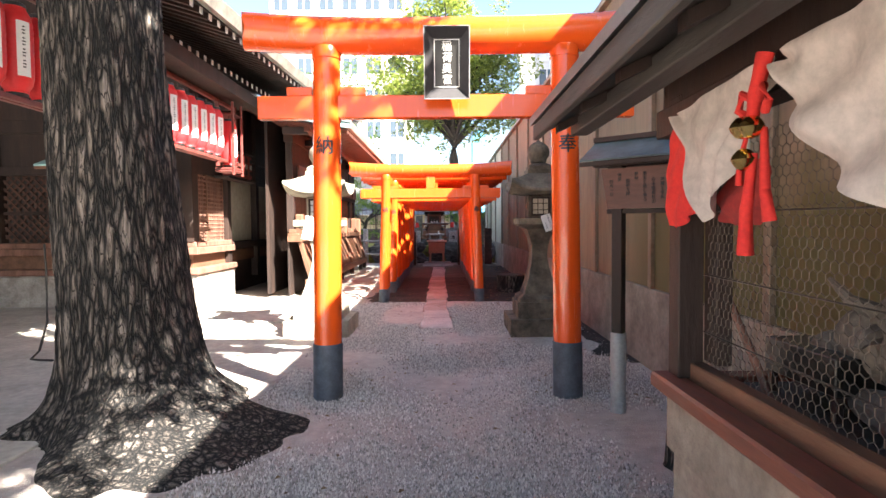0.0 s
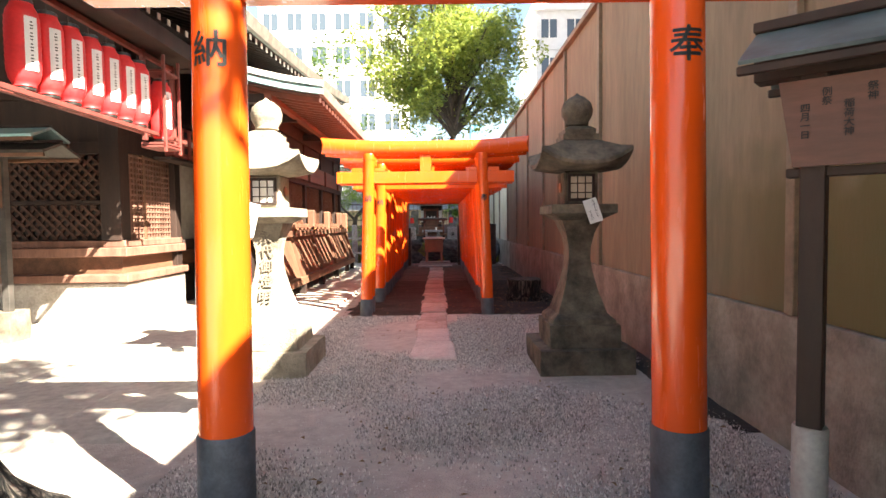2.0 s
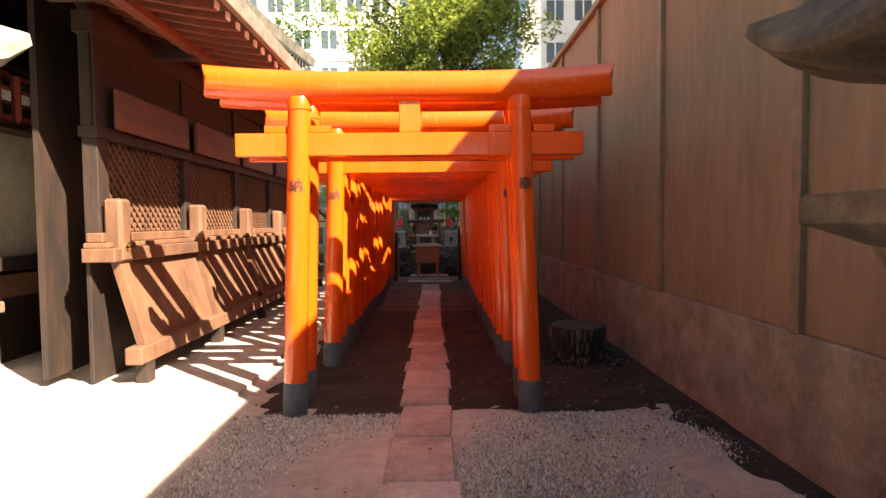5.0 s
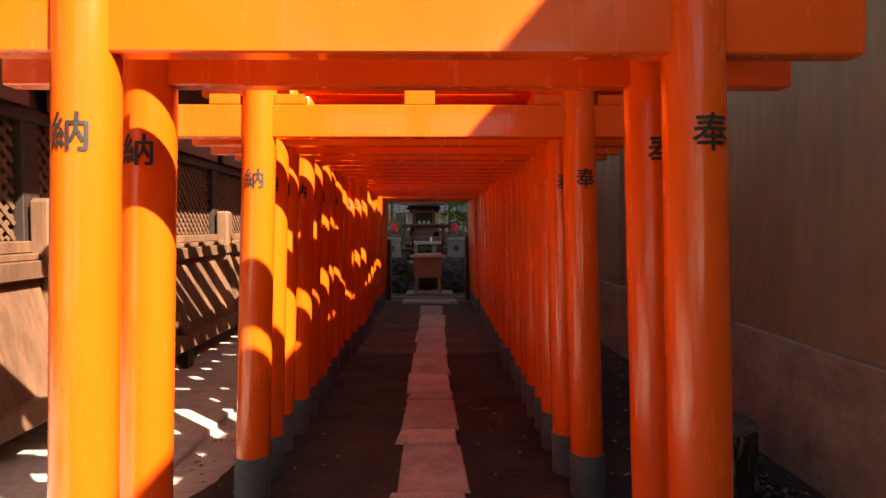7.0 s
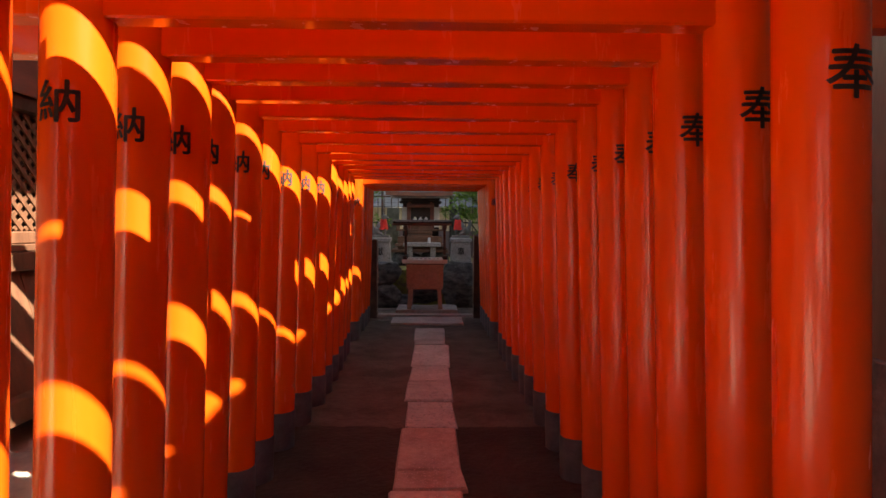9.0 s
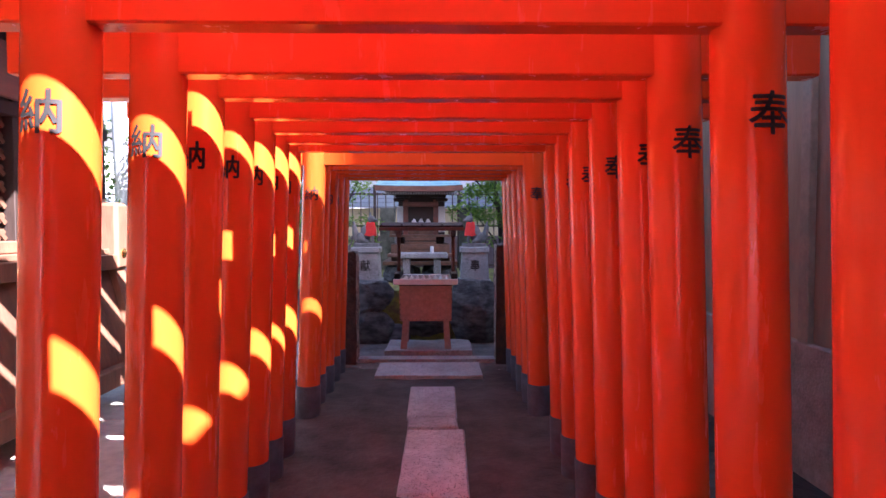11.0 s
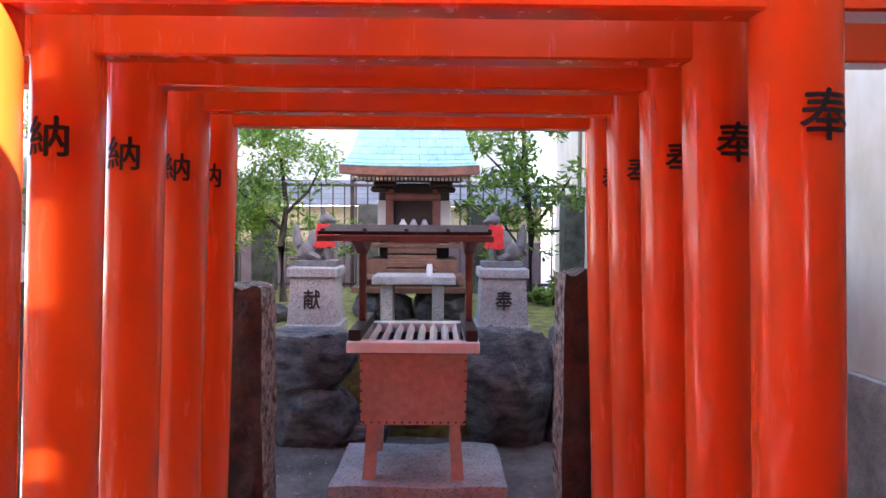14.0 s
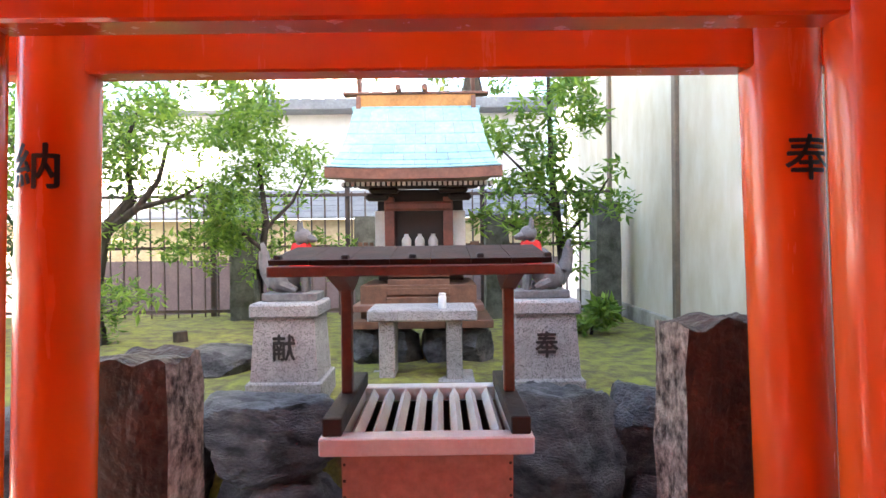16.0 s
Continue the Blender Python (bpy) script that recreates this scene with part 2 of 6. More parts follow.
M_PILLAR = material("rough_brown_granite", (0.085, 0.034, 0.024), (0.024, 0.011, 0.009), 9, 0.5, bump=0.9, bump_scale=34)
M_PILLAR_ROUGH = material("split_granite_face", (0.50, 0.42, 0.35), (0.045, 0.03, 0.024), 22, 0.9, bump=1.0, bump_scale=45)
M_MOSS = material("moss_ground", (0.29, 0.31, 0.055), (0.13, 0.105, 0.055), 8, 0.95, bump=0.9, bump_scale=50)
M_FOX = material("dark_fox_stone", (0.21, 0.205, 0.20), (0.13, 0.125, 0.12), 14, 0.75, bump=0.3)
M_ORANGEBOX = material("salmon_painted_sheet", (0.53, 0.295, 0.23), (0.47, 0.255, 0.195), 4, 0.5, bump=0.03)
M_PINKRIM = material("pale_pink_timber", (0.84, 0.80, 0.78), (0.74, 0.68, 0.65), 8, 0.6, bump=0.08)
M_PAVE = material("pale_stone_paving", (0.52, 0.48, 0.42), (0.40, 0.365, 0.32), 2, 0.9, bump=0.2, bump_scale=60)
M_BUILDING = material("white_facade", (0.72, 0.71, 0.69), (0.66, 0.65, 0.63), 0.3, 0.8, bump=0)
M_ROOFTILE = material("grey_tile_roof", (0.20, 0.22, 0.24), (0.15, 0.16, 0.18), 3, 0.6, bump=0.3)
M_TARP = material("blue_sheet", (0.10, 0.32, 0.50), (0.08, 0.26, 0.42), 2, 0.5, bump=0.2)


def glass_material(name, colour, rough=0.08):
    m = bpy.data.materials.new(name)
    m.use_nodes = True
    b = m.node_tree.nodes["Principled BSDF"]
    b.inputs["Base Color"].default_value, b.inputs["Roughness"].default_value = (*colour, 1), rough
    return m


M_WINDOW = glass_material("dark_window_glass", (0.06, 0.08, 0.10))


def leaf_material(name, c1, c2):
    m = bpy.data.materials.new(name)
    m.use_nodes = True
    n, l = m.node_tree.nodes, m.node_tree.links
    b = n["Principled BSDF"]
    b.inputs["Roughness"].default_value = 0.45
    geo, ramp = n.new("ShaderNodeNewGeometry"), n.new("ShaderNodeValToRGB")
    ramp.color_ramp.elements[0].color, ramp.color_ramp.elements[1].color = (*c1, 1), (*c2, 1)
    l.new(geo.outputs["Random Per Island"], ramp.inputs[0])
    l.new(ramp.outputs[0], b.inputs["Base Color"])
    tr = n.new("ShaderNodeBsdfTranslucent")
    hs = n.new("ShaderNodeHueSaturation")
    hs.inputs["Value"].default_value, hs.inputs["Hue"].default_value = 1.8, 0.485
    l.new(ramp.outputs[0], hs.inputs["Color"])
    l.new(hs.outputs[0], tr.inputs["Color"])
    mix = n.new("ShaderNodeMixShader")
    mix.inputs[0].default_value = 0.42
    l.new(b.outputs[0], mix.inputs[1])
    l.new(tr.outputs[0], mix.inputs[2])
    l.new(mix.outputs[0], n["Material Output"].inputs["Surface"])
    return m


M_LEAF = leaf_material("green_leaf", (0.035, 0.085, 0.018), (0.10, 0.17, 0.03))
M_LEAF_PALE = leaf_material("pale_green_leaf", (0.06, 0.15, 0.022), (0.20, 0.33, 0.05))
M_LEAF_YELLOW = leaf_material("yellow_green_leaf", (0.075, 0.125, 0.025), (0.24, 0.28, 0.055))
M_LEAF_DARK = leaf_material("dark_green_leaf", (0.03, 0.07, 0.02), (0.08, 0.14, 0.03))


def bark_material():
    m = bpy.data.materials.new("furrowed_bark")
    m.use_nodes = True
    n, l = m.node_tree.nodes, m.node_tree.links
    b = n["Principled BSDF"]
    b.inputs["Roughness"].default_value = 0.95
    geo, mp = n.new("ShaderNodeNewGeometry"), n.new("ShaderNodeMapping")
    mp.inputs["Scale"].default_value = (1, 1, 0.16)
    l.new(geo.outputs["Position"], mp.inputs["Vector"])
    warp = n.new("ShaderNodeTexNoise")
    warp.inputs["Scale"].default_value, warp.inputs["Detail"].default_value = 9, 5
    l.new(mp.outputs[0], warp.inputs["Vector"])
    add = n.new("ShaderNodeVectorMath")
    add.operation = "MULTIPLY_ADD"
    add.inputs[1].default_value = (0.11, 0.11, 0.11)
    l.new(warp.outputs["Color"], add.inputs[0])
    l.new(mp.outputs[0], add.inputs[2])
    ridge = []
    for sc, k in ((14, 0.9), (36, 3.0)):
        rn = n.new("ShaderNodeTexVoronoi")
        rn.feature = "DISTANCE_TO_EDGE"
        rn.inputs["Scale"].default_value = sc
        l.new(add.outputs[0], rn.inputs["Vector"])
        ma = n.new("ShaderNodeMath")
        ma.operation = "MULTIPLY"
        ma.inputs[1].default_value = k
        l.new(rn.outputs["Distance"], ma.inputs[0])
        ridge.append(ma)
    crack = n.new("ShaderNodeMath")
    crack.operation = "MINIMUM"
    l.new(ridge[0].outputs[0], crack.inputs[0])
    l.new(ridge[1].outputs[0], crack.inputs[1])
    long_mp = n.new("ShaderNodeMapping")
    long_mp.inputs["Scale"].default_value = (1, 1, 0.16)
    l.new(geo.outputs["Position"], long_mp.inputs["Vector"])
    wave = n.new("ShaderNodeTexNoise")
    wave.inputs["Scale"].default_value, wave.inputs["Detail"].default_value = 11, 3
    l.new(long_mp.outputs[0], wave.inputs["Vector"])
    mid = n.new("ShaderNodeMath")
    mid.operation = "SUBTRACT"
    mid.inputs[1].default_value = 0.5
    l.new(wave.outputs[0], mid.inputs[0])
    furrow = n.new("ShaderNodeMath")
    furrow.operation = "ABSOLUTE"
    l.new(mid.outputs[0], furrow.inputs[0])
    deep = n.new("ShaderNodeMath")
    deep.operation = "MULTIPLY"
    deep.inputs[1].default_value = 2.6
    l.new(furrow.outputs[0], deep.inputs[0])
    vor = n.new("ShaderNodeMath")
    vor.operation = "SMOOTH_MIN"
    vor.inputs[2].default_value = 0.05
    l.new(crack.outputs[0], vor.inputs[0])
    l.new(deep.outputs[0], vor.inputs[1])
    fine = n.new("ShaderNodeTexNoise")
    fine.inputs["Scale"].default_value, fine.inputs["Detail"].default_value = 55, 8
    l.new(mp.outputs[0], fine.inputs["Vector"])
    # colour drops near black in cracks, painting in the furrows' shade
    r1 = n.new("ShaderNodeValToRGB")
    r1.color_ramp.elements[0].position, r1.color_ramp.elements[1].position = 0.03, 0.22
    r1.color_ramp.elements[0].color, r1.color_ramp.elements[1].color = (0.005, 0.0045, 0.004, 1), (0.21, 0.175, 0.147, 1)
    l.new(vor.outputs[0], r1.inputs[0])
    mix = n.new("ShaderNodeMix")
    mix.data_type, mix.blend_type = "RGBA", "OVERLAY"
    mix.inputs[0].default_value = 1.0
    l.new(r1.outputs[0], mix.inputs[6])
    l.new(fine.outputs[0], mix.inputs[7])
    l.new(mix.outputs[2], b.inputs["Base Color"])
    h = n.new("ShaderNodeMath")
    h.operation = "MULTIPLY_ADD"
    h.inputs[1].default_value = 0.25
    l.new(fine.outputs[0], h.inputs[0])
    cl = n.new("ShaderNodeMapRange")
    cl.inputs[2].default_value = 0.20
    l.new(vor.outputs[0], cl.inputs[0])
    l.new(cl.outputs[0], h.inputs[2])
    bp = n.new("ShaderNodeBump")
    bp.inputs["Strength"].default_value, bp.inputs["Distance"].default_value = 1.0, 0.05
    l.new(h.outputs[0], bp.inputs["Height"])
    l.new(bp.outputs[0], b.inputs["Normal"])
    return m


M_BARK = bark_material()
M_BARK_THIN = material("grey_brown_bark", (0.085, 0.066, 0.05), (0.04, 0.03, 0.023), 20, 0.9, bump=0.6, stretch=(1, 1, 0.3))


# ---- more helpers ----
def mesh_part(name, verts, faces, mat, parent=None, label="", smooth=False):
    me = bpy.data.meshes.new(name)
    me.from_pydata(verts, [], faces)
    me.materials.append(mat)
    if smooth:
        me.polygons.foreach_set("use_smooth", [True] * len(me.polygons))
    ob = new(name, me)
    if parent is not None:
        ob.parent = parent
    if label:
        tagged(ob, label)
    return ob


def leaves(name, centres, n, size, mat, parent, seed, aspect=0.42, droop=0.2):
    """Many small pointed leaves round the given (point, radius) clumps."""
    rng = random.Random(seed)
    vs, fs = [], []
    total = sum(r ** 2 for _, r in centres)
    for c, r in centres:
        for _ in range(max(4, int(n * r * r / total))):
            d = Vector((rng.gauss(0, 1), rng.gauss(0, 1), rng.gauss(0, 0.8))).normalized() * r * (0.35 + 0.65 * rng.random() ** 0.5)
            p = Vector(c) + d
            ax = Vector((rng.gauss(0, 1), rng.gauss(0, 1), rng.gauss(-droop, 0.6))).normalized()
            sd = ax.cross(Vector((rng.gauss(0, 0.5), rng.gauss(0, 0.5), 1))).normalized()
            s = size * (0.6 + 0.8 * rng.random())
            k = len(vs)
            up = ax.cross(sd) * s * 0.08
            vs += [p, p + ax * s * 0.45 + sd * s * aspect * 0.5 + up, p + ax * s, p + ax * s * 0.45 - sd * s * aspect * 0.5 + up]
            fs += [(k, k + 1, k + 2), (k, k + 2, k + 3)]
    return mesh_part(name, vs, fs, mat, parent)


def limb(bm, pts, r0, r1, seg=8, wob=0.0):
    """A tapering bent branch through pts."""
    pts = [Vector(p) for p in pts]
    rings = []
    for i, p in enumerate(pts):
        d = (pts[min(i + 1, len(pts) - 1)] - pts[max(i - 1, 0)])
        t = d.to_track_quat("Z", "Y").to_matrix()
        r = r0 + (r1 - r0) * i / (len(pts) - 1)
        rings.append([p + t @ Vector((r * math.cos(a) * (1 + wob * noise.noise((p.x * 5 + a, p.y * 5, p.z * 3))), r * math.sin(a), 0)) for a in (2 * math.pi * k / seg for k in range(seg))])
    return loft(bm, rings)


def rough_block(lo, hi, n=6, amp=0.02, seed=0, freq=6):
    """A split-stone block with uneven faces."""
    bm = box(nb(), lo, hi)
    bmesh.ops.subdivide_edges(bm, edges=bm.edges[:], cuts=n, use_grid_fill=True)
    for v in bm.verts:
        p = v.co * freq + Vector((seed * 3.1, seed, 0))
        v.co += amp * Vector((noise.noise(p), noise.noise(p + Vector((9, 0, 0))), noise.noise(p + Vector((0, 9, 0)))))
    return bm


def boulder(c, s, seed, rough=0.35, detail=5):
    """A craggy rock: a ball cut by many planes into broad facets, then chipped and pitted."""
    rng_ = random.Random(int(seed * 13 + 5))
    planes = []
    for _ in range(15):
        d = Vector((rng_.gauss(0, 1), rng_.gauss(0, 1), rng_.gauss(0, 0.8))).normalized()
        planes.append((d, rng_.uniform(0.95 - rough * 0.75, 0.98)))
    planes.append((Vector((rng_.uniform(-0.15, 0.15), rng_.uniform(-0.2, 0.1), 1)).normalized(), 0.74))
    bm = nb()
    bmesh.ops.create_icosphere(bm, subdivisions=detail, radius=1)
    o = Vector((seed * 7.7, seed * 1.3, 0))
    for v in bm.verts:
        p = v.co.copy()
        q = p * (1.06 + 0.5 * rough * noise.noise(p * 1.1 + o))
        for d, k in planes:
            over = q.dot(d) - k
            if over > 0:
                q = q - d * over
        q = q * (1 + 0.10 * rough * noise.fractal(p * 5 + o, 0.8, 2.2, 4) - 0.16 * rough * max(0.0, 0.10 - abs(noise.noise(p * 2.6 + o * 2))) / 0.10)
        v.co = Vector((c[0] + q.x * s[0] * 1.08, c[1] + q.y * s[1] * 1.08, c[2] + q.z * s[2] * 1.15))
    return bm


def wrapped(name, body, size, mat, parent, cx, r, angle, z, lean=0.0):
    """A character painted on a round post of radius r, centred on the given angle."""
    ob = text_part(name, body, size, mat, parent, Matrix.Identity(4), extrude=0.0)
    bm = bmesh.new()
    bm.from_mesh(ob.data)
    for _ in range(3):
        long_edges = [e for e in bm.edges if e.calc_length() > size * 0.09]
        if long_edges:
            bmesh.ops.subdivide_edges(bm, edges=long_edges, cuts=1)
            bmesh.ops.triangulate(bm, faces=[f for f in bm.faces if len(f.verts) > 3])
    bm.to_mesh(ob.data)
    bm.free()
    for v in ob.data.vertices:
        a = angle + v.co.x / r
        h = v.co.y
        rr_ = r + 0.0018 + v.co.z
        v.co = Vector((cx - lean * h + rr_ * math.cos(a), rr_ * math.sin(a), z + h))
    return ob


def plank_box(name, lo, hi, mat, parent, bevel=0.004, label=""):
    return part(name, box(nb(), lo, hi, bevel), mat, parent, label)


# ---- setting ----
WALL_X, WALL_TOP = 4.40, 4.35
bm = nb()
gx = [-60 + 52 * i / 8 for i in range(9)] + [-7 + 13 * i / 78 for i in range(79)] + [8, 20, 60]
gy = [-60, -30, -12] + [-5 + 32 * i / 120 for i in range(121)] + [40, 90, 400]
grid = [[bm.verts.new((x, y, 0.012 * noise.noise((x * 1.3, y * 1.3, 0)) + 0.006 * noise.noise((x * 7, y * 7, 3)) - (0.06 if 0.85 < x < 4.3 and 8.9 < y < 18.9 else 0) if -7 < x < 6 and -5 < y < 27 else -0.01)) for x in gx] for y in gy]
for a, b in zip(grid, grid[1:]):
    for i in range(len(gx) - 1):
        bm.faces.new((a[i], a[i + 1], b[i + 1], b[i]))
ground = tagged(part("ground", bm, M_GRAVEL, smooth=True), "pinkish grey gravel and sand ground of the shrine yard", "ground", kind="structure")

wall = empty("wall_east", "tall tan panelled wall on a rough concrete base", "wall", kind="structure")
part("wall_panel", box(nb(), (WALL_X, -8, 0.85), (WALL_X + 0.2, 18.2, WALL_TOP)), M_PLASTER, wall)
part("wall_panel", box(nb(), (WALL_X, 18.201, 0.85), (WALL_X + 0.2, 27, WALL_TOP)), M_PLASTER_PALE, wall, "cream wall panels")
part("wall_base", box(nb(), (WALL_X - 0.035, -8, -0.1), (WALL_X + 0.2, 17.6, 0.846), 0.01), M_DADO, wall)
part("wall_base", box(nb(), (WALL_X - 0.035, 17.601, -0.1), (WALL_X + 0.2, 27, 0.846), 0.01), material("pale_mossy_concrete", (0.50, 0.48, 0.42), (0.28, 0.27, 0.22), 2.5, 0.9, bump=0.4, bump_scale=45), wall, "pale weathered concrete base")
part("wall_cap", box(nb(), (WALL_X - 0.08, -8, WALL_TOP + 0.002), (WALL_X + 0.28, 27, WALL_TOP + 0.09), 0.01), M_BATTEN, wall)
for y in [-7.24 + i * 2.12 for i in range(12)] + [18.2, 20.7, 22.9, 25.1]:
    part("batten", box(nb(), (WALL_X - 0.045, y - 0.045, 0.85), (WALL_X + 0.002, y + 0.045, WALL_TOP), 0.006), M_BATTEN, wall)


# ---- torii ----
def torii(name, label, half, r, h_post, z_nuki, nuki_h, nuki_over, z_kas, kas_h, kas_over, band, lean, group=""):
    """A vermilion gate; its origin is on the ground midway between the posts."""
    g = empty(name, label, "torii gate", group)
    for s in (-1, 1):
        base, top = Vector((s * half, 0, 0)), Vector((s * (half - lean * h_post), 0, h_post))
        at = lambda z: base.lerp(top, z / h_post)
        bm = nb()
        rings = []
        for z, k in ((band - 0.02, 1.0), (h_post * 0.5, 0.985), (h_post - 0.10, 0.96), (h_post - 0.098, 1.03), (h_post - 0.012, 1.03), (h_post, 0.98)):
            c = at(z)
            rings.append([(c.x + r * k * math.cos(2 * math.pi * i / 32), r * k * math.sin(2 * math.pi * i / 32), z) for i in range(32)])
        part("post", loft(bm, rings), M_VERM, g, smooth=True)
        bm = nb()
        rings = []
        for z, k in ((-0.05, 1.06), (band - 0.008, 1.06), (band, 1.02)):
            c = at(z)
            rings.append([(c.x + r * k * math.cos(2 * math.pi * i / 32), r * k * math.sin(2 * math.pi * i / 32), z) for i in range(32)])
        part("base_sleeve", loft(bm, rings), M_BAND, g, "dark blue-grey sleeve round the foot", smooth=True)
        for side in (-1, 1):
            cx = at(z_nuki).x + side * (r + 0.085 * r / 0.095)
            w = 0.085 * r / 0.095
            part("wedge", box(nb(), (cx - w, -0.035, z_nuki + nuki_h + 0.002), (cx + w, 0.035, z_nuki + nuki_h + 0.06 * r / 0.095), 0.004), M_VERM, g)
    t = r * 0.42
    part("tie_beam", box(nb(), (-half - nuki_over, -t, z_nuki), (half + nuki_over, t, z_nuki + nuki_h), 0.006), M_VERM, g)
    part("centre_strut", box(nb(), (-0.085 * r / 0.095, -t * 0.9, z_nuki + nuki_h + 0.001), (0.085 * r / 0.095, t * 0.9, z_kas + 0.03), 0.004), M_VERM, g)
    bm = nb()
    rings = []
    ends = half + kas_over
    for i in range(25):
        u = -1 + i / 12
        up = 0.045 * abs(u) ** 3
        prof = []
        for k in range(20):
            a = 2 * math.pi * k / 20
            yy, zz = math.cos(a), math.sin(a)
            yy = yy * r * 1.2
            zz = (max(-1, min(0.86, zz)) + 1) / 1.86
            slant = 0.10 * (zz - 0.5) * (1 if abs(u) > 0.99 else abs(u) ** 6)
            prof.append((u * ends + math.copysign(slant, u), yy, z_kas + up * (1 + 0.3 * zz) + zz * kas_h))
        rings.append(prof)
    part("top_lintel", loft(bm, rings), M_VERM, g, smooth=True)
    return g


TUNNEL_X = 2.01
gate = torii("torii_gate", "small vermilion torii gate with dark foot sleeves in a row", 0.955, 0.093, 2.53, 2.07, 0.18, 0.42, 2.49, 0.235, 0.60, 0.27, 0.034, "row of small torii gates")
gate.matrix_basis = pose(TUNNEL_X + -0.018, 8.75, 0)
# (distance along the tunnel, shift across it, width) of each gate after the first
TORII = [(9.13, -0.014, 1.014), (10.29, 0.023, 1.018), (10.61, 0.0, 1.0), (11.03, -0.013, 1.026), (11.38, 0.013, 1.015), (11.72, 0.005, 1.013), (12.03, 0.016, 1.008), (12.36, 0.001, 1.012), (12.75, 0.01, 1.014), (13.17, -0.01, 1.011), (13.65, 0.0, 1.01), (14.12, 0.01, 1.0), (14.59, 0.023, 0.993), (14.94, 0.026, 0.999), (15.35, 0.019, 1.0), (15.75, 0.011, 1.005), (16.12, 0.002, 1.019), (16.48, -0.003, 1.029), (17.3, -0.01, 1.011), (17.66, -0.019, 1.027), (17.99, -0.013, 1.015), (18.38, -0.015, 1.021), (18.7, -0.017, 1.017)]
big = torii("large_torii_gate", "large vermilion torii gate with a name tablet at its centre", 1.065, 0.122, 3.06, 2.45, 0.195, 0.56, 3.0, 0.30, 0.62, 0.49, 0.012)
big.matrix_basis = pose(2.265, 2.50, 0)
for ch, s in (("納", -1), ("奉", 1)):
    ang = -math.pi / 2 + (0.12 if s > 0 else 0.04)
    wrapped("painted_character", ch, 0.115, M_INK, gate, s * (0.955 - 0.034 * 1.83), 0.0915, ang, 1.83, s * 0.034)
    wrapped("painted_character", ch, 0.165, M_INK, big, s * (1.065 - 0.012 * 2.2), 0.1205, -math.pi / 2, 2.2, s * 0.012)
tablet = part("name_tablet", box(nb(), (-0.118, -0.012, -0.20), (0.118, 0.02, 0.20), 0.003), M_BLACK, big, "black tablet with white characters in a sloping dark frame")
tablet.matrix_basis = pose(0.01, -0.22, 2.86, 10)
M_FRAME = material("dark_lacquer_frame", (0.032, 0.028, 0.03), (0.02, 0.018, 0.019), 8, 0.5, bump=0.03)
out_, in_ = [(-0.185, -0.285), (0.185, -0.285), (0.185, 0.285), (-0.185, 0.285)], [(-0.116, -0.198), (0.116, -0.198), (0.116, 0.198), (-0.116, 0.198)]
for k in range(4):
    j = (k + 1) % 4
    bm = nb()
    loft(bm, [[(x, 0.02, z), (x, -0.075, z), (u, -0.016, w), (u, 0.018, w)] for (x, z), (u, w) in ((out_[k], in_[k]), (out_[j], in_[j]))])
    part("frame_side", bm, M_FRAME, tablet)
    bm = nb()
    (x0, z0), (x1, z1) = out_[k], out_[j]
    box(bm, (min(x0, x1) - 0.004, -0.082, min(z0, z1) - 0.004), (max(x0, x1) + 0.004, -0.074, max(z0, z1) + 0.004))
    part("frame_lip", bm, material("pale_lip_edge", (0.26, 0.25, 0.245), (0.15, 0.145, 0.14), 9, 0.5, bump=0.05) if k == 0 else bpy.data.materials["pale_lip_edge"], tablet)
bm = nb()
for lo, hi in (((-0.105, -0.016, 0.184), (0.105, -0.011, 0.190)), ((-0.105, -0.016, -0.190), (0.105, -0.011, -0.184)), ((-0.105, -0.016, -0.184), (-0.099, -0.011, 0.184)), ((0.099, -0.016, -0.184), (0.105, -0.011, 0.184))):
    box(bm, lo, hi)
part("tablet_line", bm, M_WHITE, tablet)
for i, ch in enumerate("稲荷奥宮"):
    text_part("tablet_character", ch, 0.086, M_WHITE, tablet, pose(0.004 * (i % 2), -0.014, 0.132 - 0.088 * i, 90), weight=0.003)
part("tablet_bracket", cyl(nb(), (0, -0.15, 3.08), (0, -0.05, 3.1), 0.012, seg=8), M_IRON, big)
for y, dx, wide in TORII:
    copy_thing(gate, pose(TUNNEL_X + dx, y, 0) @ Matrix.Diagonal((wide, 1, 1, 1)))

# ---- stone path, soil, paving ----
M_SLAB_GREY = material("grey_granite_slab", (0.47, 0.455, 0.45), (0.34, 0.325, 0.32), 3, 0.8, bump=0.3, bump_scale=80, speck=((0.14, 0.13, 0.12), 170, 0.8), rand=0.2)
M_SLAB_PALE = material("pale_pink_granite_slab", (0.66, 0.545, 0.50), (0.53, 0.43, 0.39), 3, 0.8, bump=0.3, bump_scale=80, speck=((0.42, 0.36, 0.33), 160, 0.8), rand=0.06)
